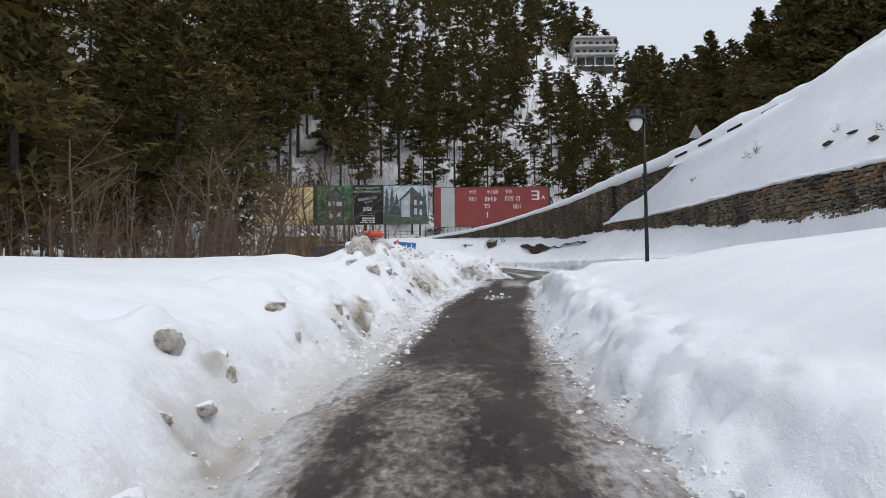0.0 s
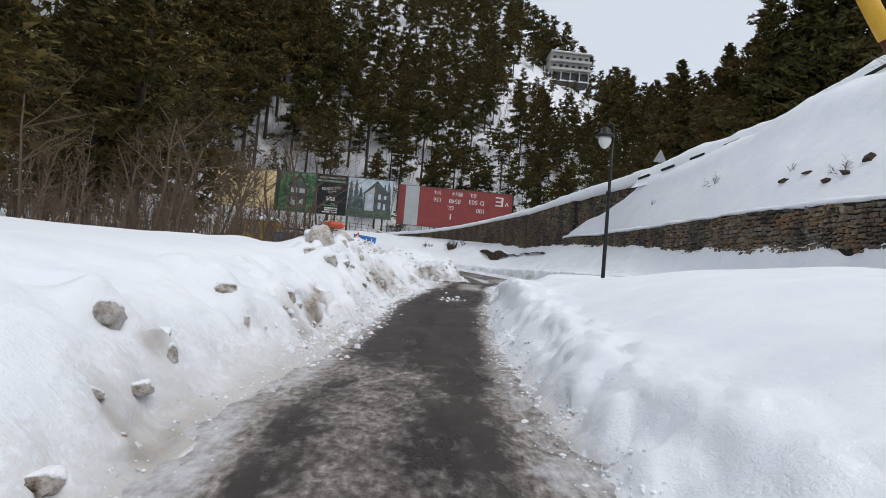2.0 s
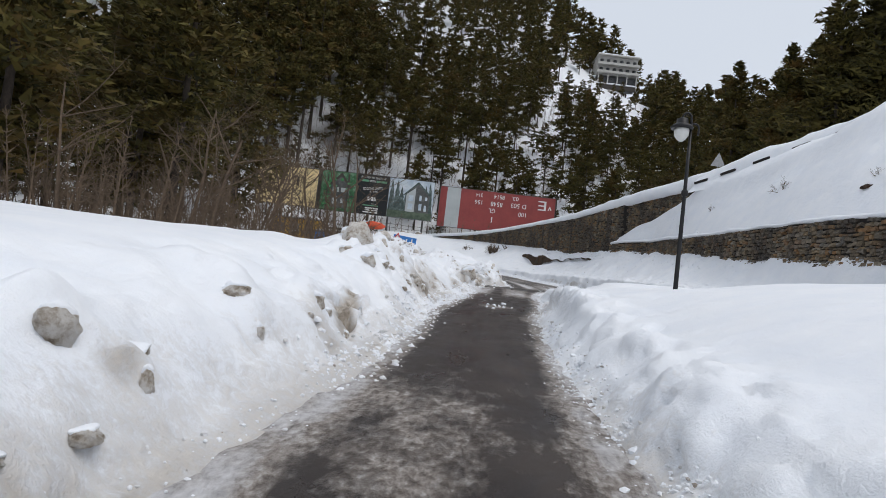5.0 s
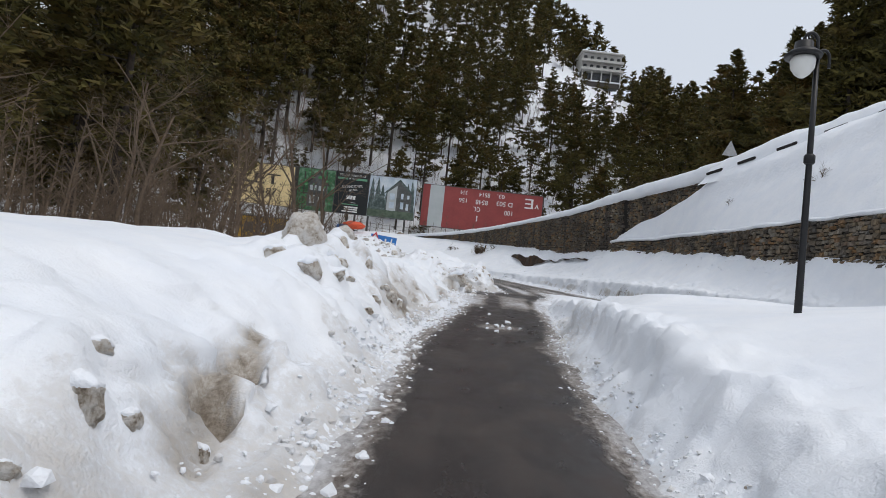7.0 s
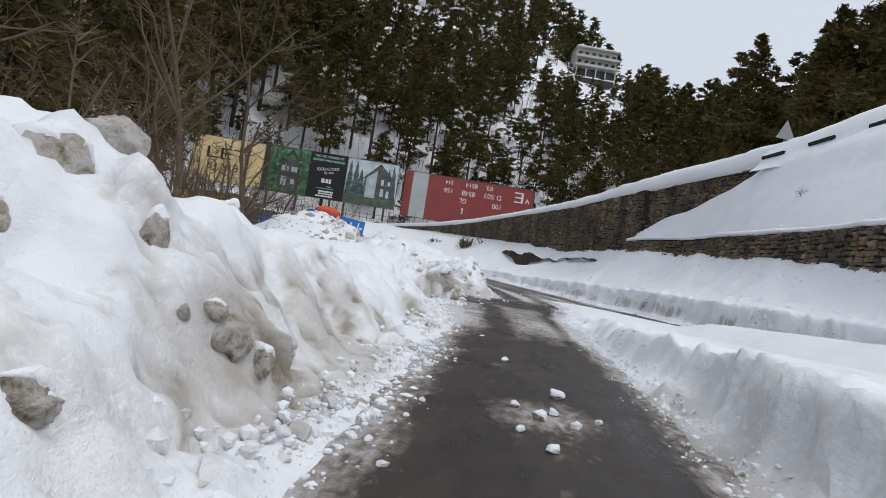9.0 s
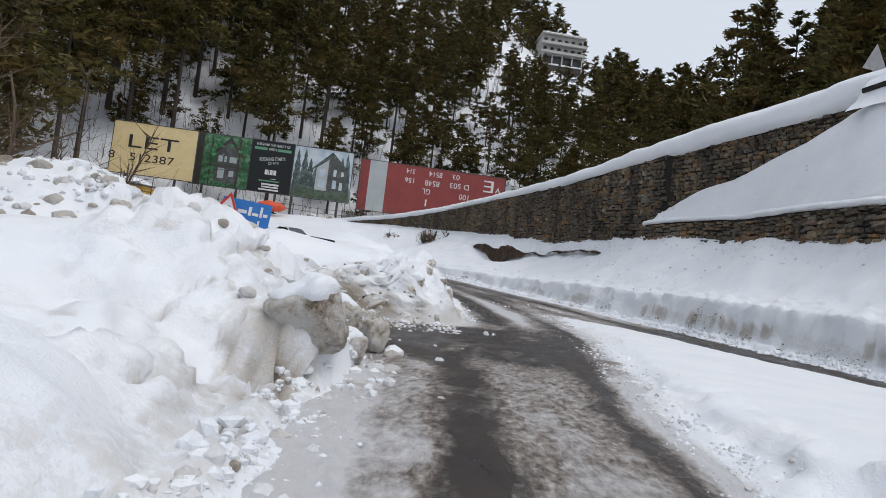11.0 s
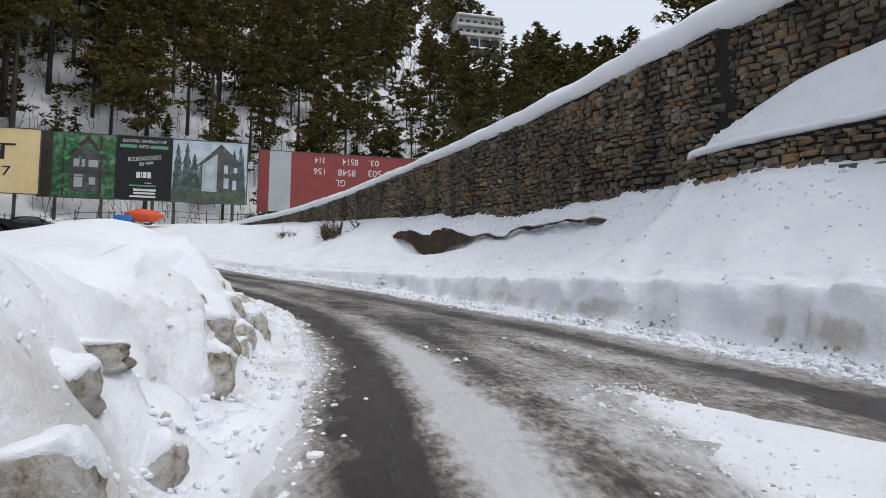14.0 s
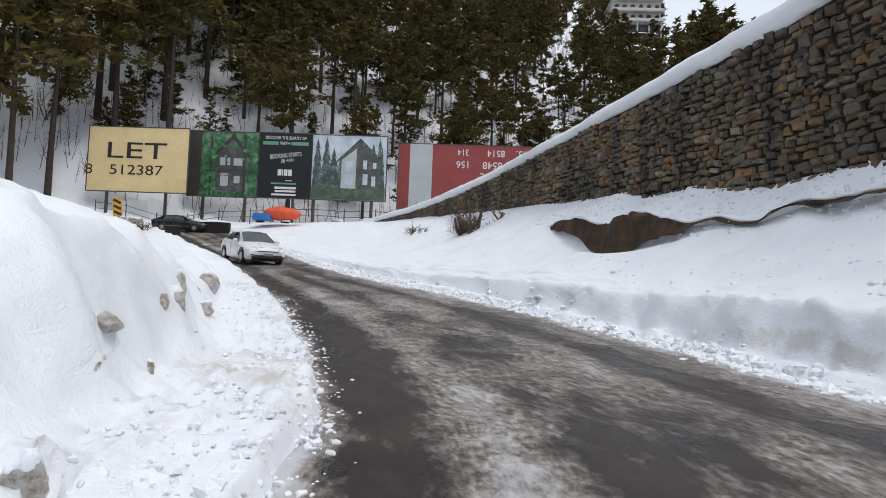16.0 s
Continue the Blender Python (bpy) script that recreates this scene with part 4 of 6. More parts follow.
GALV = plain("galvanised_steel", (0.22, 0.225, 0.23), (0.34, 0.345, 0.35), 0.45, 0.6, scale=5)
BLUE = plain("blue_paint", (0.015, 0.13, 0.42), (0.03, 0.2, 0.55), 0.45, scale=2)
YELLOW = plain("yellow_paint", (0.55, 0.30, 0.02), (0.68, 0.40, 0.035), 0.5, scale=3, relief=0.3)
MAROON = plain("maroon_paint", (0.06, 0.012, 0.012), (0.10, 0.02, 0.018), 0.5, scale=4)
SIGNRED = plain("red_paint", (0.5, 0.02, 0.02), (0.6, 0.04, 0.03), 0.45, scale=4)
GREEN = plain("green_paint", (0.01, 0.16, 0.06), (0.02, 0.22, 0.09), 0.5, scale=4)
ORANGE = plain("orange_tarpaulin", (0.55, 0.06, 0.015), (0.72, 0.10, 0.03), 0.55, scale=2, relief=0.5, grain=12)
WHITEPAINT = plain("white_car_paint", (0.70, 0.71, 0.72), (0.76, 0.77, 0.78), 0.3, scale=3, relief=0.02)
BLACKPAINT = plain("black_car_paint", (0.010, 0.011, 0.013), (0.018, 0.019, 0.021), 0.25, scale=3, relief=0.02)
PLASTIC = plain("black_plastic", (0.012, 0.012, 0.013), (0.022, 0.022, 0.023), 0.55)
RUBBER = plain("tyre_rubber", (0.010, 0.010, 0.010), (0.022, 0.021, 0.020), 0.85)
ALLOY = plain("wheel_alloy", (0.30, 0.30, 0.31), (0.42, 0.42, 0.43), 0.35, 0.8)
CONCRETE = plain("pale_concrete", (0.34, 0.33, 0.31), (0.46, 0.45, 0.43), 0.85, scale=0.7)
DARKWIN = plain("dark_opening", (0.02, 0.022, 0.024), (0.05, 0.052, 0.055), 0.3, scale=1)
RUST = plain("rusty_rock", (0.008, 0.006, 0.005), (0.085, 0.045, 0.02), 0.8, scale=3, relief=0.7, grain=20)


def pane_material(name, tint, rough=0.05):
    m, nt, b = material(name, rough)
    n = texnoise(nt, 3, 3, local(nt))
    nt.links.new(mixed(nt, n, tint, tuple(c * 1.5 for c in tint)), b.inputs["Base Color"])
    b.inputs["Specular IOR Level"].default_value = 0.8
    return m


WINDSCREEN = pane_material("car_glass", (0.012, 0.014, 0.016))
TAIL = pane_material("red_lens", (0.22, 0.008, 0.01), 0.15)
HEADLIGHT = pane_material("clear_lens", (0.42, 0.44, 0.46), 0.12)
OPAL = pane_material("opal_glass", (0.48, 0.48, 0.46), 0.25)


def photo_material(name, low, mid, high, scale):
    """A sun-faded print: blotches of three ink colours."""
    m, nt, b = material(name, 0.5)
    v = local(nt)
    n1, n2 = texnoise(nt, scale, 6, v, 0.7), texnoise(nt, scale * 0.3, 3, v)
    f = maths(nt, "ADD", maths(nt, "MULTIPLY", n1, 0.7), maths(nt, "MULTIPLY", n2, 0.3))
    nt.links.new(ramp(nt, f, (0.36, low), (0.5, mid), (0.62, high)), b.inputs["Base Color"])
    return m


FOREST_PRINT = photo_material("green_print", (0.010, 0.04, 0.017), (0.028, 0.12, 0.042), (0.17, 0.3, 0.19), 1.4)
SKY_PRINT = photo_material("sky_print", (0.30, 0.38, 0.46), (0.45, 0.52, 0.58), (0.62, 0.66, 0.68), 0.5)
TREE_PRINT = photo_material("tree_print", (0.018, 0.034, 0.03), (0.05, 0.075, 0.068), (0.17, 0.21, 0.21), 2.6)
HOUSE_PRINT = photo_material("house_print", (0.035, 0.038, 0.035), (0.065, 0.068, 0.064), (0.12, 0.122, 0.118), 1.6)
LEAF_PRINT = photo_material("leaf_print", (0.02, 0.09, 0.03), (0.05, 0.22, 0.07), (0.16, 0.42, 0.2), 2.2)
LAWN_PRINT = photo_material("lawn_print", (0.03, 0.055, 0.035), (0.06, 0.09, 0.055), (0.10, 0.13, 0.09), 1.8)


# ---- stone walls ----
def stone_mesh(r):
    """One rough stone block, one unit wide and high, its face towards -y."""
    bm = bmesh.new()
    j = lambda a: r.uniform(-a, a)
    back = [bm.verts.new((x + j(0.03), 0.5, z + j(0.03))) for x, z in ((-0.5, -0.5), (0.5, -0.5), (0.5, 0.5), (-0.5, 0.5))]
    ring = [bm.verts.new((x + j(0.11), -0.25 + j(0.14), z + j(0.13))) for x, z in ((-0.46, -0.44), (0.46, -0.44), (0.46, 0.44), (-0.46, 0.44))]
    face = [bm.verts.new((x + j(0.13), -0.5 + j(0.2), z + j(0.14))) for x, z in ((-0.33, -0.3), (0.33, -0.3), (0.33, 0.3), (-0.33, 0.3))]
    for lo, hi in ((back, ring), (ring, face)):
        for k in range(4):
            bm.faces.new((lo[k], lo[(k + 1) % 4], hi[(k + 1) % 4], hi[k]))
    bm.faces.new(face)
    bmesh.ops.recalc_face_normals(bm, faces=bm.faces)
    me = bpy.data.meshes.new("stone")
    bm.to_mesh(me)
    bm.free()
    me.materials.append(STONE)
    return me


def wall_core(name, f_x, top, bottom, y0, y1, n, label):
    bm = bmesh.new()
    rows = []
    for y in np.linspace(y0, y1, n):
        x = float(f_x(y))
        rows.append([bm.verts.new(p) for p in ((x, y, float(bottom(y)) - 1), (x, y, float(top(y))), (x + 0.7, y, float(top(y))), (x + 0.7, y, float(bottom(y)) - 1))])
    for p, q in zip(rows, rows[1:]):
        for k in range(3):
            bm.faces.new((p[k], p[k + 1], q[k + 1], q[k]))
    bm.faces.new(rows[0])
    bm.faces.new(rows[-1][::-1])
    return tagged(part(name, bm, MORTAR), label, "wall", kind="structure")


def lay_stones(parent, f_x, top, bottom, y0, y1, near, seed, low=0.09, high=0.2):
    """Courses of rubble; those between the two y of near become stones of their own, the rest is joined."""
    r = random.Random(seed)
    shapes = [stone_mesh(r) for _ in range(14)]
    verts, faces, count = [], [], 0
    tops, feet = max(float(top(y)) for y in (y0, y1, (y0 + y1) / 2)), min(float(bottom(y)) for y in np.linspace(y0, y1, 12)) - 0.3
    z = feet
    while z < tops:
        tall = r.uniform(low, high)
        y = y0 - r.random() * 0.3
        while y < y1:
            long = r.uniform(0.13, 0.36) * (0.8 + tall * 1.8)
            tall2 = tall * r.uniform(0.85, 1.12)
            if r.random() < 0.12:
                tall2 *= 1.5
            yc, zc = y + long / 2, z + tall / 2 + r.uniform(-0.03, 0.03) + 0.05 * math.sin(y * 0.9 + z)
            if bottom(yc) - 0.35 < zc < top(yc) - tall * 0.35 and y0 < yc < y1:
                xc = float(f_x(yc))
                turn = math.atan2(-(float(f_x(yc + 0.5)) - float(f_x(yc - 0.5))), 1.0) + math.pi / 2
                m = Matrix.Translation((xc + 0.02 + r.uniform(-0.035, 0.03), yc, zc)) @ Matrix.Rotation(turn - math.pi, 4, "Z") @ Matrix.Rotation(r.uniform(-0.14, 0.14), 4, "Y") @ Matrix.Diagonal((long * 0.94, 0.2, tall2 * 0.95, 1))
                me = shapes[r.randrange(14)]
                if near[0] < yc < near[1] and count < 300:
                    st = new("stone", me)
                    st.parent, st.matrix_world = parent, m
                    count += 1
                else:
                    b0 = len(verts)
                    verts += [m @ v.co for v in me.vertices]
                    faces += [[b0 + i for i in p.vertices] for p in me.polygons]
            y += long
        z += tall
    tagged(raw("stonework", verts, faces, STONE, parent), kind="stuff")


wall_face = lambda y: wall_x(y) + np.where(np.asarray(y) < 47.0, 0.22, 0.0)
upper_core = lambda y: np.asarray(wall_top(y))
wall_upper = wall_core("wall_upper", wall_face, wall_top, foot_z, 38.2, 90, 260, "tall dry stone retaining wall of rough brown and grey blocks")
lower_core = lambda y: np.asarray(low_top(y))
wall_lower = wall_core("wall_lower", low_x, low_top, foot_z, 10, 47.6, 50, "low rough stone retaining wall along the foot of the slope")


def snow_strip(name, f_x, base, y0, y1, profile, seed, label, n=4.0, thick=lambda y: 1.0):
    ys_ = np.arange(y0, y1, 1 / n)
    X, Y, Z = [], [], []
    for du, dz in profile:
        w = 0.16 * fbm(ys_, ys_ * 0 + du * 3, 1.2, seed, 3)
        X.append(f_x(ys_) + du + w * (0.6 if du < 0.2 else 0.2))
        Y.append(ys_)
        Z.append(base(ys_) + dz * thick(ys_) * (1 + (0.15 if du > -0.12 and thick(48) > 1 else 0.5) * fbm(ys_, ys_ * 0, 2.5, seed + 3, 3)) + 0.06 * fbm(ys_, ys_ * 0 + du, 0.6, seed + 5, 2))
    a = lambda q: np.stack(q, 1)[:, ::-1]
    ob = grid_sheet(name, a(X), a(Y), a(Z), SNOW, dirt=np.zeros_like(a(Z)))
    return tagged(ob, label, "snow", kind="structure")


snow_strip("snow_cap_upper", wall_x, wall_top, 38, 90, ((0.15, -0.06), (-0.10, 0.0), (-0.2, 0.12), (-0.16, 0.34), (0.02, 0.5), (0.4, 0.57), (0.9, 0.55), (1.6, 0.4)), 91, "thick smooth snow lying along the wall's top", thick=line((38, 1.6), (46, 1.45), (50, 1.2), (56, 0.95), (62, 0.7), (70, 0.8)))
snow_strip("snow_cap_lower", low_x, low_top, 10, 47.4, ((0.3, -0.05), (-0.03, -0.01), (-0.1, 0.06), (-0.05, 0.14), (0.12, 0.2), (0.5, 0.22), (0.9, 0.1)), 95, "snow edge hanging over the low wall")

# parapet blocks of the upper road, half buried
for y in (16.5, 19.2, 22.0, 24.6, 27.2, 29.6, 31.9, 34.3, 36.6, 38.7):
    x = float(wall_x(y)) - 0.42
    zt = float(wall_top(y)) + 0.16
    slope_ = math.atan2(float(wall_top(y + 0.7)) - float(wall_top(y - 0.7)), 1.4)
    t = thing("parapet_block", Matrix.Translation((x, y, zt)) @ Matrix.Rotation(math.radians(17), 4, "Z") @ Matrix.Rotation(slope_, 4, "X"), "dark stone parapet block half buried in snow", "parapet", "parapet blocks")
    part("block", boxed((0, 0, -0.08), (0.3, 1.1, 0.14), 0.03), MORTAR, t)
snow_strip("snow_cap_parapet", wall_x, wall_top, 8, 39.5, ((-0.95, -0.75), (-0.62, -0.25), (-0.44, 0.16), (-0.3, 0.55), (0.1, 0.88), (0.6, 0.92), (1.2, 0.7)), 97, "smooth snow ridge over the half-buried parapet")


# ---- snow boulders ----
def lump_mesh(seed, rough=0.34, name="boulder", mat=None, cap=0.35, stain=0.56):
    bm = bmesh.new()
    bmesh.ops.create_icosphere(bm, subdivisions=4, radius=0.5)
    off = Vector((seed * 3.1, seed * 1.7, seed * 0.9))
    rr = random.Random(seed)
    cuts = [(Vector((rr.gauss(0, 1), rr.gauss(0, 1), rr.gauss(0, 0.8))).normalized(), rr.uniform(0.3, 0.44)) for _ in range(7)]
    for v in bm.verts:
        p = v.co.normalized()
        q = p * 0.5 * (1 + rough * 0.8 * noise.fractal(p * 1.1 + off, 1.0, 2.0, 3))
        for nrm, lim in cuts:
            over = q.dot(nrm) - lim
            if over > 0:
                q -= nrm * over * 0.85
        v.co = q * (1 + 0.1 * (0.3 - abs(noise.noise(p * 3.4 + off))) + 0.06 * noise.noise(p * 9 + off))
    for f in bm.faces:
        f.smooth = True
    bm.normal_update()
    dirt = []
    for v in bm.verts:
        up = v.normal.z + 0.45 * noise.noise(v.co * 4 + off)
        dirt.append(min(0.9, max(0.04, stain + 0.6 * noise.noise(v.co * 3.2 + off) - 1.6 * max(0.0, up - cap))))
    me = bpy.data.meshes.new(name)
    bm.to_mesh(me)
    bm.free()
    me.attributes.new("dirt", "FLOAT", "POINT").data.foreach_set("value", dirt)
    me.materials.append(mat or SNOW)
    return me


FACE = Vector((0.62, -0.74, -0.25)).normalized()


def frozen_mesh(seed, bare):
    """A craggy block of dirty frozen snow and the fresh snow draped over it; bare: how little snow lies on it."""
    rr = random.Random(seed)
    off = Vector((seed * 3.1, seed * 1.7, seed * 0.9))
    cuts = [(Vector((rr.gauss(0, 1), rr.gauss(0, 1), rr.gauss(0, 0.8))).normalized(), rr.uniform(0.3, 0.42)) for _ in range(8)]
    drape = Vector((0, 0, 0.78)) - FACE * 0.5
    meshes = []
    for name in ("block", "snow_cap"):
        bm = bmesh.new()
        bmesh.ops.create_icosphere(bm, subdivisions=4, radius=0.5)
        dirt = []
        for v in bm.verts:
            p = v.co.normalized()
            q = p * 0.5 * (1 + 0.3 * noise.fractal(p * 1.2 + off, 1.0, 2.0, 2))
            for nrm, lim in cuts:
                over = q.dot(nrm) - lim
                if over > 0:
                    q -= nrm * over * 0.8
            cover = min(1.0, max(0.0, (p.dot(drape) + 0.3 * noise.noise(p * 1.9 + off) - 0.02 - 0.6 * bare) / 0.16))
            cover = cover * cover * (3 - 2 * cover)
            if name == "block":
                crag = 0.3 - abs(noise.noise(p * 2.6 + off))
                q *= 1 + 0.16 * crag + 0.12 * (0.3 - abs(noise.noise(p * 6 + off))) + 0.045 * noise.noise(p * 15 + off)
                dirt.append(min(0.9, max(0.25, 0.53 - 0.4 * crag + 0.3 * noise.noise(p * 1.7 + off))))
            else:
                q = q * (0.76 + 0.29 * cover) + Vector((0, 0, 0.05 * cover)) + p * 0.02 * noise.noise(p * 5 + off)
                dirt.append(0.04 + 0.1 * max(0.0, noise.noise(p * 3 + off)))
            v.co = q
        for f in bm.faces:
            f.smooth = True
        me = bpy.data.meshes.new(name)
        bm.to_mesh(me)
        bm.free()
        me.attributes.new("dirt", "FLOAT", "POINT").data.foreach_set("value", dirt)
        me.materials.append(FROZEN if name == "block" else SNOW)
        meshes.append(me)
    return meshes


DRAPED = [frozen_mesh(k + 1, 0.06 * (k % 3)) for k in range(7)]
PARTLY = [frozen_mesh(k + 21, 0.45 + 0.1 * (k % 2)) for k in range(5)]
NAKED = [frozen_mesh(k + 41, 0.95) for k in range(5)]
PALE_LUMPS = [lump_mesh(k + 31, 0.4, "lump", cap=-0.35) for k in range(4)]


def frozen_block(x, y, z, w, h, bare, i, label, group):
    kinds = DRAPED if bare < 0.35 else PARTLY if bare < 0.8 else NAKED
    t = thing("ice_boulder", Matrix.Translation((x, y, z)) @ Matrix.Rotation(0.5 * math.sin(i * 2.1), 4, "Z") @ Matrix.Rotation(0.3 * math.sin(i * 1.7), 4, "X") @ Matrix.Diagonal((w, w * 0.9, h, 1)), label, "ice boulder", group)
    body, cap = kinds[i % len(kinds)]
    new("block", body).parent = t
    if bare < 0.8:
        tagged(new("snow_cap", cap), "fresh white snow lying on it").parent = t


def boulders(rows, label, group, bare, sink=0.16, grow=1.0):
    for i, (x, y, w, h) in enumerate(rows):
        z = float(land(np.array([x]), np.array([y]), False)[0][0]) + h * (0.3 - sink)
        frozen_block(x, y, z, w * grow, h * grow * 1.1, bare[i % len(bare)], i, label, group)


boulders(LANE_LUMPS, "small dirty frozen lump stuck in the ploughed bank", "lumps in the lane's bank", (0.5, 0.1, 0.5, 0.1), 0.26, 1.0)
boulders(BANK_LUMPS, "dirty frozen snow lump stuck in the ploughed bank", "lumps in the lane's bank", (0.2, 0.5, 0.1), 0.2, 1.1)
boulders(HEAP_BLOCKS, "grit-stained frozen snow block in the ploughed bank", "blocks in the heap", (0.5, 0.9, 0.2), 0.2, 0.8)
boulders(TURN_LUMPS, "brown-stained frozen block half covered with fresh snow", "blocks along the main road", (0.5, 0.1, 0.2), 0.14, 1.05)
boulders(ROAD_BLOCKS, "large brown-stained frozen block draped with fresh snow", "blocks along the main road", (0.1, 0.5, 0.2), 0.12, 1.05)
boulders(ROAD_LUMPS, "small dark frozen lump sticking out of the snow", "lumps along the main road", (0.5, 0.9, 0.5), 0.26, 1.1)
for i, (x, y, z, w, h, bare) in enumerate(BIG_BLOCKS):
    frozen_block(x, y, z, w, h, bare, i, "big block of grey-brown frozen snow on the ploughed bank", "big frozen blocks")


# loose lumps lying on the road
for i, (x, y, w) in enumerate((x_, y_, w_ * (0.6 if y_ > 40 else 0.9)) for x_, y_, w_ in ((1.8, 19.15, 0.16), (1.6, 18.5, 0.1), (1.45, 18.3, 0.14), (1.3, 18.6, 0.09), (1.36, 17.5, 0.11), (1.22, 17.9, 0.08), (1.7, 18.15, 0.11), (1.56, 20.7, 0.1), (1.95, 18.4, 0.08), (3.63, 33.5, 0.12), (3.75, 33.45, 0.09), (2.84, 34.0, 0.16), (2.23, 33.95, 0.13), (2.93, 33.7, 0.07), (5.76, 43.6, 0.13), (5.9, 43.4, 0.1), (7.2, 44.5, 0.12), (7.7, 43.25, 0.11), (7.8, 42.7, 0.14), (5.94, 42.5, 0.14), (7.48, 44.0, 0.1), (6.1, 42.7, 0.1))):
    ob = new("snow_lump", PALE_LUMPS[i % 4])
    ob.matrix_world = Matrix.Translation((x, y, float(road_z(y)) + w * 0.22)) @ Matrix.Rotation(i, 4, "Z") @ Matrix.Diagonal((w, w * 0.9, w * 0.75, 1))
    tagged(ob, "loose lump of snow lying on the wet road", "snow lump", "lumps on the road")


def crumbs(name, spots, label, dirty, fine=1):
    """Many small angular snow crumbs joined in one mesh; spots: rows of x, y, size."""
    base = bmesh.new()
    bmesh.ops.create_icosphere(base, subdivisions=fine, radius=0.5)
    co = np.array([v.co for v in base.verts])
    tri = np.array([[v.index for v in f.verts] for f in base.faces])
    base.free()
    rs = np.random.RandomState(len(spots))
    n = len(spots)
    sp = np.array(spots)
    sp[:, 2] = np.minimum(sp[:, 2], 0.15 if dirty < 0.32 or dirty > 0.9 else 0.26)
    z = np.maximum(land(sp[:, 0], sp[:, 1])[0], road_z(sp[:, 1]))
    sc = sp[:, 2][:, None] * rs.uniform(0.6, 1.2, (n, 3)) * (1, 1, 0.8)
    V = co[None] * sc[:, None] * (1 + rs.uniform(-0.28, 0.28, (n, len(co), 1)) / fine**0.6)
    ang = rs.uniform(0, 6.28, n)
    c, s_ = np.cos(ang)[:, None], np.sin(ang)[:, None]
    V = np.stack([V[..., 0] * c - V[..., 1] * s_, V[..., 0] * s_ + V[..., 1] * c, V[..., 2]], -1)
    V += np.stack([sp[:, 0], sp[:, 1], z - sp[:, 2] * 0.06], -1)[:, None]
    T = tri[None] + (np.arange(n) * len(co))[:, None, None]
    me = bpy.data.meshes.new(name)
    me.from_pydata(V.reshape(-1, 3).tolist(), [], T.reshape(-1, 3).tolist())
    d = np.repeat(np.clip(rs.normal(dirty, 0.14, n), 0, 1), len(co))
    me.attributes.new("dirt", "FLOAT", "POINT").data.foreach_set("value", d.astype(np.float32))
    me.materials.append(SNOW)
    return tagged(new(name, me), label, "snow crumbs", kind="stuff")


rs = np.random.RandomState(3)


def along(f_x, y0, y1, per_metre, offset, spread, size):
    n = int((y1 - y0) * per_metre)
    y = rs.uniform(y0, y1, n)
    return np.stack([f_x(y) + offset + rs.normal(0, spread, n), y, size * rs.lognormal(0, 0.45, n)], -1)


crumbs("crumbs_by_main_road", np.concatenate([along(main_x, 30, 52, 90, 0.08, 0.12, 0.1), along(main_x, 52, 80, 40, 0.1, 0.14, 0.095), along(main_x, 34, 56, 8, -0.1, 0.2, 0.035)]), "white snow crumbs heaped along the road's edge", 0.05)
crumbs("crumbs_by_lane", np.concatenate([along(lane_x, 1, 34, 75, 0.12, 0.1, 0.03), along(lane_x, 2, 34, 20, -0.08, 0.1, 0.022), along(left_x, 7, 30, 75, -0.14, 0.1, 0.03), along(left_x, 1, 7, 26, -0.1, 0.1, 0.02), along(left_x, 8, 30, 26, 0.1, 0.12, 0.022), along(left_x, 7, 30, 45, -0.12, 0.2, 0.055), along(left_x, 12, 30, 14, -0.2, 0.15, 0.09), along(lane_x, 30, 41, 90, 0.1, 0.25, 0.03)]), "snow crumbs fallen along the lane's banks", 0.17)
crumbs("crumbs_in_heap", np.concatenate([np.stack([rs.normal(-0.9, 1.0, 1100), rs.normal(31.6, 0.9, 1100), 0.085 * rs.lognormal(0, 0.55, 1100)], -1), np.stack([rs.uniform(0.4, 3.2, 330), 33.6 + rs.normal(0.2, 0.35, 330) + np.linspace(-0.6, 0.6, 330) * 0, 0.06 * rs.lognormal(0, 0.5, 330)], -1), np.stack([rs.normal(1.3, 0.35, 160), rs.normal(29.7, 0.7, 160), 0.07 * rs.lognormal(0, 0.5, 160)], -1)]), "grey-brown rubble of broken frozen snow", 0.33, 2)
crumbs("soil_in_cut_bank", np.concatenate([along(main_x, 34, 41, 70, 0.36, 0.035, 0.022), along(main_x, 43, 46.5, 50, 0.34, 0.03, 0.02), along(main_x, 36, 45, 10, 0.34, 0.03, 0.05), along(main_x, 24, 33, 40, 0.36, 0.03, 0.02)]), "dark soil and stones showing in the cut snow bank", 1.0)
crumbs("crumbs_by_wall", np.concatenate([along(wall_x, 46, 62, 45, -0.35, 0.3, 0.07), along(wall_x, 40, 56, 16, -2.2, 0.9, 0.06), along(low_x, 28, 46, 22, -0.3, 0.25, 0.06), along(ledge_x, 49, 62, 45, 0.12, 0.14, 0.075)]), "clumps of snow fallen along the wall's foot", 0.02)
crumbs("crumbs_on_shelf", np.concatenate([along(left_x, 36, 58, 110, -0.4, 0.3, 0.035), along(left_x, 36, 56, 40, 0.08, 0.1, 0.035)]), "trodden snow crumbs on the road's verge", 0.12)


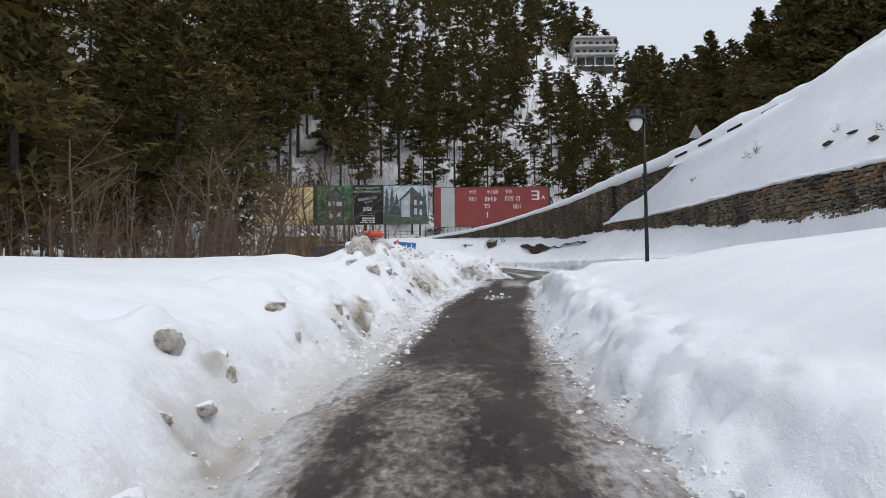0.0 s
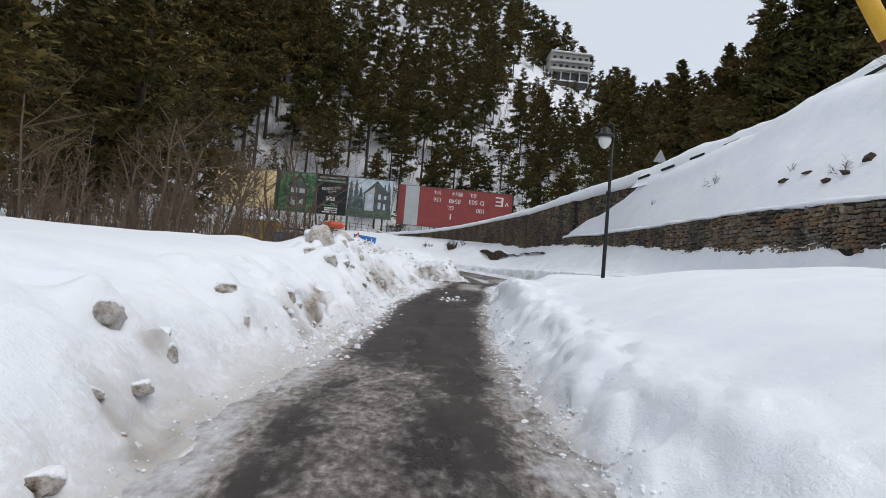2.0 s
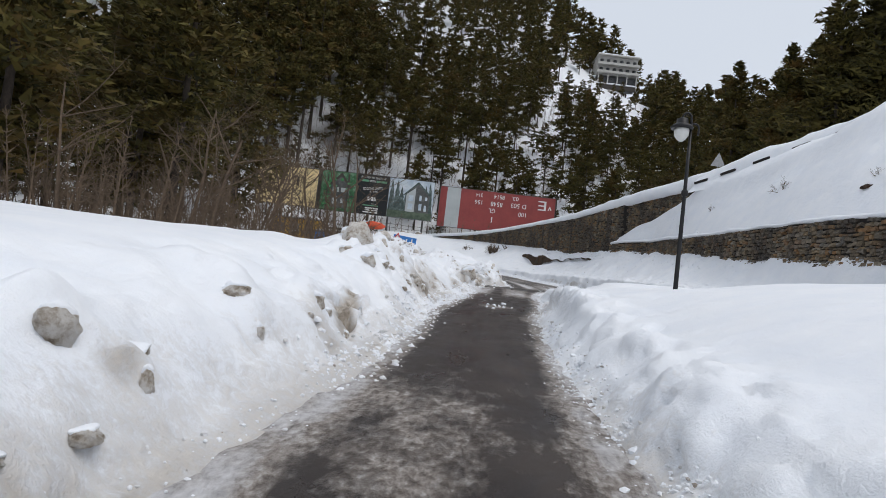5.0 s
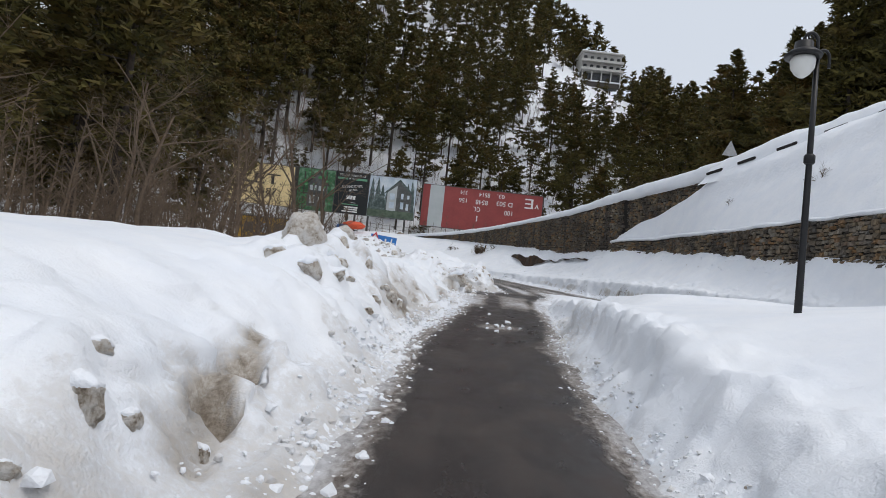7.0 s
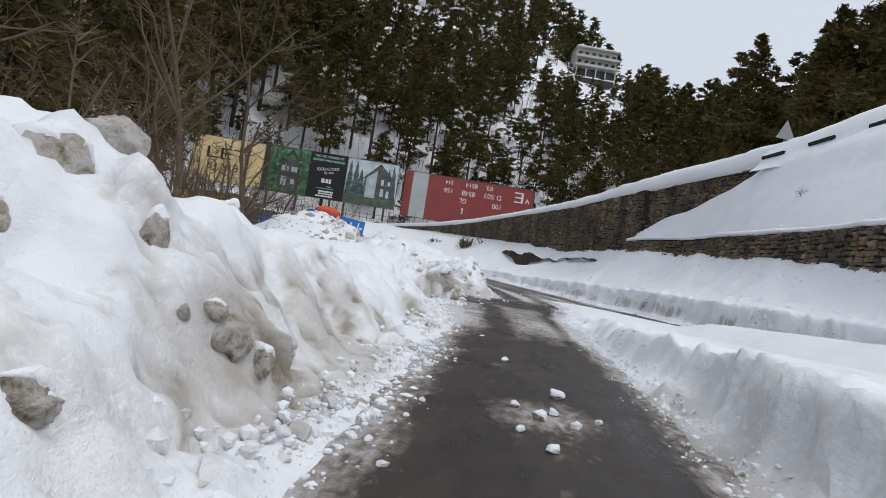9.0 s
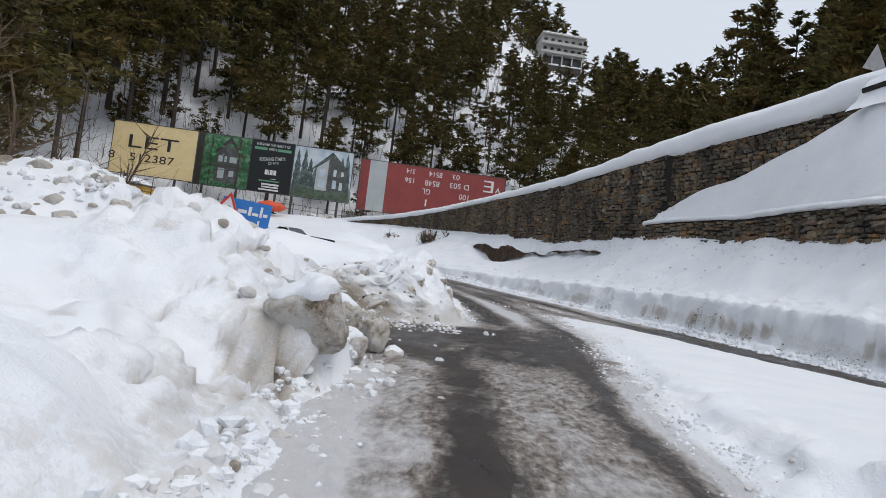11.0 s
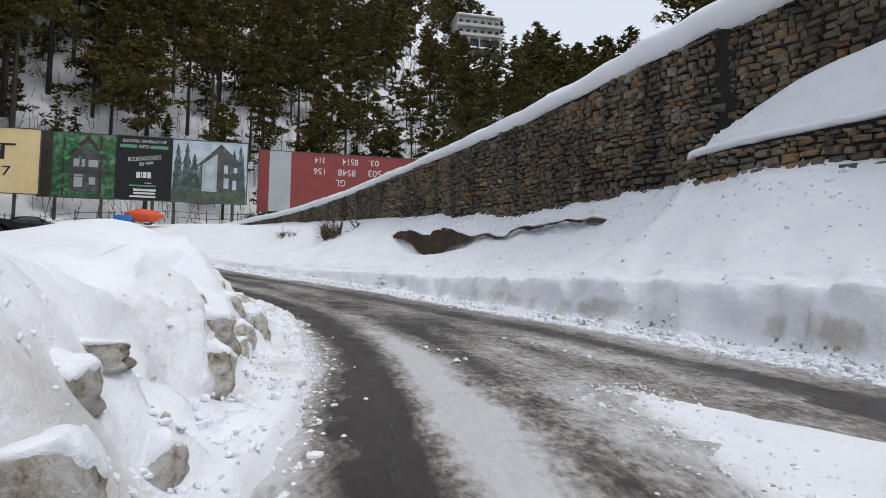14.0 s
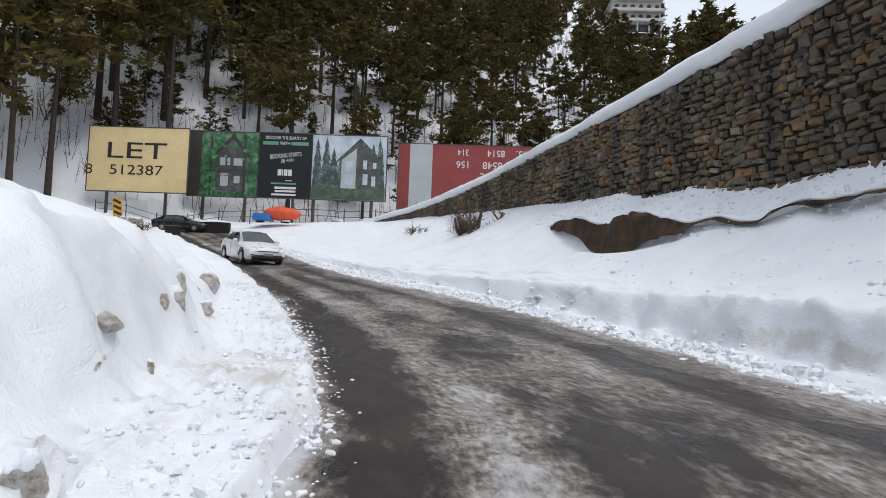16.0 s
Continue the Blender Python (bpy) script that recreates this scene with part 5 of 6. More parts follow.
# ---- lettering ----
def lettering(text, x, z, wide, tall, mat, parent, y=-0.09, turn=0.0, label=""):
    """Flat letters on a board's front, in its own plane; (x, z): their lower left corner."""
    cu = bpy.data.curves.new("letters", "FONT")
    cu.body, cu.extrude = text, 0.004
    tmp = bpy.data.objects.new("letters", cu)
    scene.collection.objects.link(tmp)
    bpy.context.view_layer.update()
    me = bpy.data.meshes.new_from_object(tmp.evaluated_get(bpy.context.evaluated_depsgraph_get()))
    bpy.data.objects.remove(tmp)
    co = np.empty(len(me.vertices) * 3)
    me.vertices.foreach_get("co", co)
    co = co.reshape(-1, 3)
    lo, hi = co.min(0), co.max(0)
    px = (co[:, 0] - lo[0]) / (hi[0] - lo[0]) * wide - wide / 2
    pz = (co[:, 1] - lo[1]) / (hi[1] - lo[1]) * tall - tall / 2
    c, s_ = math.cos(radians(turn)), math.sin(radians(turn))
    out = np.stack([px * c - pz * s_ + x + wide / 2, y - co[:, 2], px * s_ + pz * c + z + tall / 2], -1)
    polys = sorted((list(p.vertices) for p in me.polygons), key=lambda v: min(px[v]))
    letters, edge = [], None
    for v in polys:
        if edge is None or min(px[v]) > edge + 1e-4:
            letters.append([])
            edge = max(px[v])
        letters[-1].append(v)
        edge = max(edge, max(px[v]))
    for group in letters:
        used = sorted({i for v in group for i in v})
        index = {i: k for k, i in enumerate(used)}
        raw("letter", [tuple(out[i]) for i in used], [[index[i] for i in v] for v in group], mat, parent, label=label)
    bpy.data.meshes.remove(me)


def bars(rows, mat, parent, y=-0.086, name="print_bar", turn=0.0):
    """Plain printed bars: rows of x, z, width, height (lower left corner)."""
    for x, z, w, h in rows:
        part(name, boxed((x + w / 2, y, z + h / 2), (w, 0.006, h), 0, Euler((0, radians(-turn), 0))), mat, parent)


def shape(name, pts, mat, parent, y=-0.086):
    """A flat printed figure from its outline in the board's plane."""
    bm = bmesh.new()
    bm.faces.new([bm.verts.new((x, y, z)) for x, z in pts])
    bm.normal_update()
    bmesh.ops.solidify(bm, geom=bm.faces[:], thickness=0.004)
    bmesh.ops.recalc_face_normals(bm, faces=bm.faces)
    return part(name, bm, mat, parent)


def board(x0, x1, y, z0, z1, mat, label, posts, ground_z, turn=0.0):
    w, h = x1 - x0, z1 - z0
    t = thing("billboard", pose(x0, y, z0, rz=turn), label, "billboard", "billboards above the bend")
    bm = bmesh.new()
    nx, nz = 24, 14
    grid = [[bm.verts.new((w * i / nx, -0.06 + 0.02 * math.sin(i * 1.3 + j * 0.4) * math.sin(j * 0.9), h * j / nz)) for i in range(nx + 1)] for j in range(nz + 1)]
    for j in range(nz):
        for i in range(nx):
            bm.faces.new((grid[j][i], grid[j][i + 1], grid[j + 1][i + 1], grid[j + 1][i])).smooth = True
    back = boxed((w / 2, 0.02, h / 2), (w, 0.06, h))
    part("sheet", bm, mat, t)
    part("backing", back, BROWNS, t, "dark backing of the sheet")
    for name, c, s_ in (("top_rail", (w / 2, -0.03, h + 0.02), (w + 0.12, 0.14, 0.09)), ("bottom_rail", (w / 2, -0.03, -0.02), (w + 0.12, 0.14, 0.09)), ("side_rail", (-0.04, -0.03, h / 2), (0.09, 0.14, h)), ("side_rail", (w + 0.04, -0.03, h / 2), (0.09, 0.14, h))):
        part(name, boxed(c, s_, 0.01), STEEL, t)
    for px in posts:
        part("post", tubed([(px - x0, 0.22, ground_z - z0 - 1.0), (px - x0, 0.2, h * 0.9)], [0.17, 0.14], 10), STEEL, t, "dark steel post")
    return t


let = board(-31.3, -21.5, 101, 10.6, 16.9, CREAM, "cream board with black stencil letters on two posts", (-29.4, -23.6), 6.8)
lettering("LET", 1.9, 3.25, 5.8, 1.55, INK, let)
lettering("512387", 2.2, 1.65, 5.2, 0.95, INK, let)
lettering("8", -0.2, 1.65, 0.7, 0.95, INK, let)

green = board(-22.75, -15.65, 104, 10.8, 17.45, FOREST_PRINT, "faded green billboard showing a wooden house in trees", (-21.2, -16.9), 7.4)
bars([(0, 0, 1.25, 6.6)], BROWNS, green, -0.085)
shape("printed_gable", [(2.9, 0.6), (5.9, 0.6), (5.9, 4.3), (4.5, 6.0), (2.9, 4.4)], HOUSE_PRINT, green)
shape("printed_roof", [(2.3, 4.1), (4.5, 6.5), (6.4, 4.1), (6.1, 4.0), (4.5, 5.9), (2.6, 3.95)], BROWNS, green, -0.094)
bars([(3.2, 3.2, 0.55, 0.8), (3.95, 3.2, 0.3, 0.8), (4.6, 3.2, 0.9, 0.75), (3.3, 1.1, 0.8, 1.3), (4.7, 1.4, 0.6, 0.8)], PALE, green, -0.094, "printed_window")
bars([(2.5, 2.5, 3.6, 0.14), (2.5, 2.15, 3.6, 0.08), (4.35, 0.5, 1.3, 0.1), (4.35, 0.75, 1.3, 0.1), (4.2, 4.3, 0.7, 0.7), (5.9, 2.2, 0.1, 2.0)], HOUSE_PRINT, green, -0.098, "printed_rail")
leaf_rnd = random.Random(12)
for k in range(34):
    cx, cz, r_ = leaf_rnd.uniform(1.5, 6.6), leaf_rnd.choice((leaf_rnd.uniform(0.3, 1.4), leaf_rnd.uniform(3.6, 6.3), leaf_rnd.uniform(1.4, 6.3))), leaf_rnd.uniform(0.12, 0.42)
    if abs(cx - 4.4) > 1.2 or cz > 5.2 or r_ < 0.22:
        shape("printed_leaves", [(cx + r_ * leaf_rnd.uniform(0.5, 1.1) * math.cos(a_ * 0.7), cz + r_ * leaf_rnd.uniform(0.4, 1.0) * math.sin(a_ * 0.7)) for a_ in range(9)], LEAF_PRINT, green, -0.104 - 0.0004 * k)
bars([(2.2, 0.1, 0.18, 6.3), (5.6, 0.1, 0.25, 6.3), (1.7, 2.6, 5.0, 0.12)], BROWNS, green, -0.1, "printed_trunk")

ad = board(-15.55, -10.25, 104, 10.85, 17.5, BLACKS, "black advertisement billboard with white and green lines", (-12.0,), 7.6)
lettering("DISCOVER THE BEAUTY OF", 0.55, 6.0, 4.2, 0.32, CHALK, ad)
bars([(0.3, 5.42, 1.6, 0.34), (3.2, 5.42, 1.75, 0.34)], GREENINK, ad)
lettering("WITH", 2.05, 5.42, 1.0, 0.34, CHALK, ad)
lettering("BOOKING STARTS", 1.1, 4.15, 3.2, 0.45, CHALK, ad, turn=7)
lettering("@ 40%", 2.2, 3.62, 1.35, 0.4, CHALK, ad, turn=7)
bars([(1.95, 2.3, 0.38, 0.62), (2.4, 2.3, 0.1, 0.62), (2.58, 2.3, 0.36, 0.62), (3.02, 2.3, 0.36, 0.62), (2.75, 1.75, 0.7, 0.07)], CHALK, ad)
bars([(1.3, 1.4, 2.6, 0.16)], GREENINK, ad)
bars([(1.7, 0.92, 2.2, 0.24), (1.75, 0.6, 2.1, 0.2), (1.4, 0.25, 2.5, 0.2)], CHALK, ad)

house = board(-10.15, -2.6, 104, 10.85, 17.45, SKY_PRINT, "billboard printed with a dark gabled house and pale sky", (-9.9, -4.0), 8.2)
for k, (cx, top, half) in enumerate(((0.55, 6.3, 0.75), (1.45, 6.45, 0.8), (2.2, 5.3, 0.8), (2.9, 4.3, 0.7), (6.2, 5.9, 0.7), (6.85, 6.5, 0.62), (7.1, 5.6, 0.4))):
    tiers = [(cx + half * f, z) for f, z in ((1.0, 1.1), (0.5, 0.3 * top + 0.8), (0.8, 0.3 * top + 0.6), (0.35, 0.55 * top + 0.5), (0.6, 0.55 * top + 0.3), (0.15, 0.8 * top + 0.2), (0.35, 0.8 * top))]
    outline = tiers + [(cx, top)] + [(max(2 * cx - x, 0.04), z) for x, z in tiers[::-1]]
    shape("printed_tree", [(min(x, 7.5), z) for x, z in outline], TREE_PRINT, house, -0.082 - 0.0006 * k)
shape("printed_house", [(2.9, 0.9), (6.9, 0.9), (6.9, 4.2), (4.8, 6.1), (2.9, 4.3)], HOUSE_PRINT, house, -0.09)
shape("printed_wall", [(3.0, 1.0), (4.5, 1.0), (4.5, 5.3), (3.0, 4.1)], PALE, house, -0.096)
shape("printed_roof", [(2.4, 3.9), (4.85, 6.35), (7.0, 4.3), (6.9, 4.05), (4.8, 6.0), (2.6, 3.8)], TREE_PRINT, house, -0.098)
bars([(3.4, 3.0, 0.8, 1.0), (3.4, 1.6, 0.8, 1.0), (5.2, 3.2, 0.4, 0.9), (5.2, 1.6, 0.5, 1.1), (6.2, 3.3, 0.35, 0.6), (6.1, 1.5, 0.4, 1.0)], SKY_PRINT, house, -0.102, "printed_window")
bars([(0.04, 0.05, 7.45, 1.15)], LAWN_PRINT, house, -0.1, "printed_lawn")

red = board(-1.55, 18.2, 106, 10.45, 17.3, RED, "red billboard sheet with upside-down white letters and a pale stripe", (-0.8, 6.0, 12.0, 17.4), 8.6, 0.0)
bars([(1.15, 0.03, 2.35, 6.8)], PALE, red, -0.085, "pale_stripe")
for text, x, z, w, h in (("314", 6.1, 5.75, 1.15, 0.65), ("8514", 9.2, 5.7, 1.8, 0.7), ("03.", 12.2, 5.75, 1.2, 0.65), ("156", 6.0, 4.45, 1.25, 0.7), ("8548", 8.75, 4.4, 2.0, 0.75), ("D 503", 12.2, 4.5, 2.6, 0.75), ("GL", 8.5, 3.2, 1.1, 0.75), ("100", 13.6, 3.1, 1.3, 0.75), ("E", 16.8, 4.6, 1.4, 1.6), ("v", 18.5, 4.7, 0.7, 0.7)):
    lettering(text, x, z, w, h, CHALK, red, turn=180)
bars([(9.05, 1.6, 0.22, 0.9)], CHALK, red)


# ---- signs ----
def ring_shape(name, outer, inner, mat, parent, y):
    bm = bmesh.new()
    a = [bm.verts.new((x, y, z)) for x, z in outer]
    b = [bm.verts.new((x, y, z)) for x, z in inner]
    n = len(a)
    for k in range(n):
        bm.faces.new((a[k], a[(k + 1) % n], b[(k + 1) % n], b[k]))
    bm.normal_update()
    bmesh.ops.solidify(bm, geom=bm.faces[:], thickness=0.006)
    return part(name, bm, mat, parent)


def triangle(r, lift=0.0):
    return [(r * math.sin(a), r * math.cos(a) + lift) for a in (0, math.tau / 3, 2 * math.tau / 3)]


def warning_sign(m, size, post, label, front=True):
    t = thing("warning_sign", m, label, "road sign")
    plate = bmesh.new()
    plate.faces.new([plate.verts.new((x, 0, z)) for x, z in triangle(size)])
    plate.normal_update()
    bmesh.ops.solidify(plate, geom=plate.faces[:], thickness=0.02)
    part("plate", plate, CHALK if front else GALV, t)
    part("post", tubed([(0, 0.05, -post), (0, 0.05, size * 0.6)], 0.035, 10), GALV, t, "grey steel post")
    if front:
        ring_shape("red_border", triangle(size * 1.0), triangle(size * 0.72), SIGNRED, t, -0.034)
        part("arrow", tubed([(-0.16 * size, -0.045, -0.26 * size), (-0.15 * size, -0.045, -0.05 * size), (-0.05 * size, -0.045, 0.09 * size), (0.17 * size, -0.045, 0.1 * size)], [0.055 * size] * 3 + [0.02 * size], 6), INK, t, "black bend arrow")
    else:
        for z in (-0.2, 0.15):
            part("bracket", boxed((0, 0.03, z * size), (0.5 * size, 0.03, 0.06)), STEEL, t)
    return t


warning_sign(pose(-3.35, 43.9, 3.86, ry=9), 0.53, 1.6, "red-bordered triangular bend sign leaning in deep snow")
warning_sign(pose(17.3, 41.6, 11.3, rz=8), 0.62, 2.4, "grey back of a triangular sign beside the upper road", False)

blue_sign = thing("shop_sign", pose(-3.72, 44.3, 3.05, ry=5), "bright blue shop sign with white brush strokes in snow", "sign")
part("panel", boxed((0.82, 0, 0.62), (1.62, 0.05, 1.2), 0.008), BLUE, blue_sign)
for x in (0.2, 1.45):
    part("post", tubed([(x, 0.06, -1.2), (x, 0.06, 1.1)], 0.03, 8), GALV, blue_sign)
bars([(0.55, 0.78, 0.3, 0.12), (0.9, 0.74, 0.1, 0.3), (1.04, 0.76, 0.2, 0.1), (1.28, 0.74, 0.08, 0.36), (1.4, 0.78, 0.14, 0.1), (0.95, 0.3, 0.28, 0.1), (1.26, 0.3, 0.07, 0.32), (1.36, 0.2, 0.18, 0.12), (0.3, 0.3, 0.5, 0.05), (0.3, 0.2, 0.4, 0.05)], CHALK, blue_sign, -0.03)
shape("printed_car", [(0.55, 0.42), (0.95, 0.38), (0.98, 0.5), (0.85, 0.56), (0.75, 0.66), (0.6, 0.64), (0.55, 0.54)], PALE, blue_sign, -0.03)


# ---- street lamp ----
lamp = thing("street_lamp", pose(4.27, 12.95, ground_at(4.27, 12.95)), "black iron street lamp with one opal globe in snow", "street lamp")
z0 = ground_at(4.27, 12.95)
top_z = 5.0 - z0
part("post", tubed([(0, 0, -1.1), (0, 0, 0.3), (0, 0, top_z * 0.6), (0, 0, top_z)], [0.05, 0.042, 0.034, 0.028], 12), IRON, lamp)
part("collar", lathe(bmesh.new(), [(0.045, -0.06), (0.062, -0.04), (0.062, 0.04), (0.045, 0.06)], 14, (0, 0, top_z * 0.58)), IRON, lamp)
crook = lambda sx, r, h: [(sx * 0.0, 0, h), (sx * 0.005, 0, h + 0.22)] + [(sx * r * (1 - math.cos(a)), 0, h + 0.22 + r * 1.25 * math.sin(a)) for a in np.linspace(0.3, math.pi, 9)] + [(sx * 2 * r, 0, h + 0.1)]
part("arm", tubed(crook(-1, 0.085, top_z - 0.12), 0.022, 8), IRON, lamp)
part("side_arm", tubed(crook(1, 0.075, top_z - 0.3), 0.018, 8), IRON, lamp)
scroll = [(-0.08 + 0.06 * (1 - k / 14) * math.cos(k * 0.7), 0, top_z + 0.15 + 0.06 * (1 - k / 14) * math.sin(k * 0.7)) for k in range(13)]
part("scroll", tubed(scroll, 0.009, 6), IRON, lamp)
gx = -0.17
part("cap", lathe(bmesh.new(), [(0.03, 0.16), (0.1, 0.13), (0.11, 0.04), (0.15, 0.02), (0.21, -0.03), (0.2, -0.06), (0.16, -0.06)], 20, (gx, 0, top_z - 0.05)), IRON, lamp, "black dished lamp cap")
part("globe", lathe(bmesh.new(), [(0.13, -0.06), (0.14, -0.1), (0.13, -0.19), (0.085, -0.26), (0.035, -0.3), (0.01, -0.305)], 20, (gx, 0, top_z - 0.05)), OPAL, lamp, "pale opal glass globe")

# ---- raised road barrier ----
barrier = thing("barrier", pose(4.19, 3.8, 1.4), "raised road barrier painted in coloured bands", "barrier")
lift = radians(57.8)
bands = ((0.0, 0.07, YELLOW), (0.07, 0.28, MAROON), (0.28, 0.33, GREEN), (0.33, 0.38, BLUE), (0.38, 0.565, MAROON), (0.565, 0.63, SIGNRED), (0.63, 1.27, BLUE), (1.27, 1.63, YELLOW), (1.63, 1.88, MAROON), (1.88, 1.94, BLUE), (1.94, 1.99, SIGNRED), (1.99, 2.035, GREEN), (2.035, 3.0, BLUE), (3.0, 3.3, YELLOW), (3.3, 3.92, MAROON), (3.92, 4.6, BLUE))
for a0, a1, mat in bands:
    p = lambda q: (-(3.92 - q) * math.cos(lift), 0, (3.92 - q) * math.sin(lift))
    fat = 0.056 if mat is YELLOW else 0.048 + 0.001 * (a0 > 1)
    part("painted_band", tubed([p(a0), p((a0 + a1) / 2), p(a1)], [fat, fat * 1.02, fat], 14), mat, barrier)
part("pivot_post", boxed((0.06, 0.12, -0.65), (0.16, 0.12, 1.7), 0.01), STEEL, barrier)
part("counterweight", boxed((0.42, 0, -0.62), (0.3, 0.22, 0.3), 0.02, Euler((0, lift, 0))), CONCRETE, barrier)
part("pivot_pin", tubed([(0, -0.1, 0), (0, 0.22, 0)], 0.03, 10), GALV, barrier)


# ---- cars ----
def loft(sections, mat, name, parent, label="", close=True):
    """A smooth body through cross sections: each a list of points of equal count."""
    bm = bmesh.new()
    rows = [[bm.verts.new(p) for p in sec] for sec in sections]
    n = len(rows[0])
    for a, b in zip(rows, rows[1:]):
        for k in range(n - 1):
            bm.faces.new((a[k], b[k], b[k + 1], a[k + 1])).smooth = True
    if close:
        bm.faces.new(rows[0])
        bm.faces.new(rows[-1][::-1])
    bmesh.ops.recalc_face_normals(bm, faces=bm.faces)
    return part(name, bm, mat, parent, label)


def sedan(m, paint, label, name="car"):
    """A four-door saloon, its nose towards -y, 4.6 m long, the origin on the ground under its middle."""
    t = thing(name, m, label, "car")
    # y, half width, sill, waist, top of the shoulder, half width at the shoulder
    stations = ((-2.3, 0.62, 0.38, 0.55, 0.6, 0.55), (-2.24, 0.76, 0.26, 0.6, 0.68, 0.68), (-2.05, 0.84, 0.21, 0.66, 0.76, 0.74), (-1.6, 0.875, 0.2, 0.74, 0.86, 0.78), (-1.05, 0.885, 0.2, 0.82, 0.95, 0.8), (-0.4, 0.89, 0.19, 0.86, 0.98, 0.8), (0.5, 0.89, 0.19, 0.89, 1.0, 0.8), (1.3, 0.885, 0.2, 0.92, 1.02, 0.79), (1.75, 0.87, 0.22, 0.93, 1.04, 0.76), (2.1, 0.83, 0.27, 0.9, 1.03, 0.7), (2.28, 0.74, 0.36, 0.86, 0.96, 0.62), (2.32, 0.66, 0.45, 0.8, 0.9, 0.56))
    secs = []
    for y, w, lo, mid, hi, ws in stations:
        half = [(w * 0.9, lo), (w, lo + 0.1), (w * 1.005, mid * 0.75), (w * 0.985, mid), (ws, hi)]
        ring = [(x, y, z) for x, z in half] + [(0, y, hi + 0.035)] + [(-x, y, z) for x, z in half[::-1]]
        secs.append(ring)
    body = loft(secs, paint, "body", t)
    roofs = ((-0.98, 0.74, 0.94, 0.95), (-0.55, 0.66, 1.0, 1.14), (-0.12, 0.58, 1.3, 1.395), (0.3, 0.57, 1.36, 1.455), (0.8, 0.57, 1.37, 1.45), (1.25, 0.57, 1.28, 1.37), (1.6, 0.62, 1.1, 1.2), (1.95, 0.66, 1.0, 1.03))
    secs = []
    for y, w, side, top in roofs:
        wb = 0.8 if -0.7 < y < 1.5 else 0.76
        secs.append([(wb, y, 0.96), (w + 0.02, y, side), (w * 0.8, y, top - 0.015), (0, y, top), (-w * 0.8, y, top - 0.015), (-w - 0.02, y, side), (-wb, y, 0.96)])
    loft(secs, paint, "roof", t)
    quad = lambda pts: raw_face(pts)
    glass = lambda nm, pts: part(nm, quad(pts), WINDSCREEN, t, "dark tinted glass")
    glass("windscreen", [(0.70, -1.0, 0.97), (-0.70, -1.0, 0.97), (-0.575, -0.16, 1.385), (-0.3, -0.15, 1.415), (0.3, -0.15, 1.415), (0.575, -0.16, 1.385)])
    glass("rear_window", [(-0.64, 1.97, 1.04), (0.64, 1.97, 1.04), (0.53, 1.33, 1.36), (-0.53, 1.33, 1.36)])
    for sx in (1, -1):
        glass("front_side_window", [(sx * 0.825, -0.72, 0.98), (sx * 0.82, 0.28, 1.0), (sx * 0.635, 0.28, 1.36), (sx * 0.63, -0.1, 1.33)][::sx])
        glass("rear_side_window", [(sx * 0.82, 0.36, 1.0), (sx * 0.81, 1.25, 1.02), (sx * 0.66, 1.2, 1.25), (sx * 0.635, 0.36, 1.36)][::sx])
        for y in (-1.38, 1.34):
            wheel = part("wheel", lathe_x(0.33, 0.11, sx * 0.80, y), RUBBER, t, "black tyre on an alloy rim")
            part("rim", lathe_x(0.21, 0.116, sx * 0.80, y), ALLOY, wheel)
            part("arch", arch_ring(sx * 0.895, y), PLASTIC, t)
        part("headlight", quad([(sx * 0.80, -2.09, 0.69), (sx * 0.48, -2.295, 0.60), (sx * 0.46, -2.27, 0.70), (sx * 0.70, -2.02, 0.80)][::sx]), HEADLIGHT, t, "swept clear headlight")
        part("fog_lamp", boxed((sx * 0.62, -2.25, 0.34), (0.2, 0.06, 0.09), 0.02), PLASTIC, t)
        part("rear_light", boxed((sx * 0.68, 2.27, 0.82), (0.32, 0.08, 0.16), 0.03), TAIL, t, "red rear light")
        mirror = part("mirror", boxed((sx * 0.97, -0.62, 1.0), (0.2, 0.13, 0.13), 0.04), paint, t)
        part("door_seam", boxed((sx * 0.893, 0.31, 0.62), (0.008, 0.012, 0.62)), PLASTIC, t)
        part("door_seam", boxed((sx * 0.893, -0.82, 0.6), (0.008, 0.012, 0.56)), PLASTIC, t)
        part("door_handle", boxed((sx * 0.9, 0.15, 0.82), (0.03, 0.17, 0.03), 0.01), paint, t)
        part("door_handle", boxed((sx * 0.9, 1.05, 0.84), (0.03, 0.17, 0.03), 0.01), paint, t)
    part("grille", boxed((0, -2.30, 0.60), (0.95, 0.04, 0.035), 0.01), PLASTIC, t)
    part("air_intake", boxed((0, -2.285, 0.36), (1.25, 0.08, 0.16), 0.04), PLASTIC, t, "wide black lower air intake")
    part("front_plate", boxed((0, -2.335, 0.46), (0.42, 0.02, 0.12), 0.006), GALV, t, "blank number plate")
    part("bonnet_seam", boxed((0, -2.1, 0.765), (1.3, 0.012, 0.008)), PLASTIC, t)
    part("underbody", boxed((0, 0, 0.2), (1.5, 4.1, 0.08)), PLASTIC, t)
    return t


def raw_face(pts):
    bm = bmesh.new()
    f = bm.faces.new([bm.verts.new(p) for p in pts])
    bm.normal_update()
    bmesh.ops.solidify(bm, geom=[f], thickness=-0.012)
    return bm


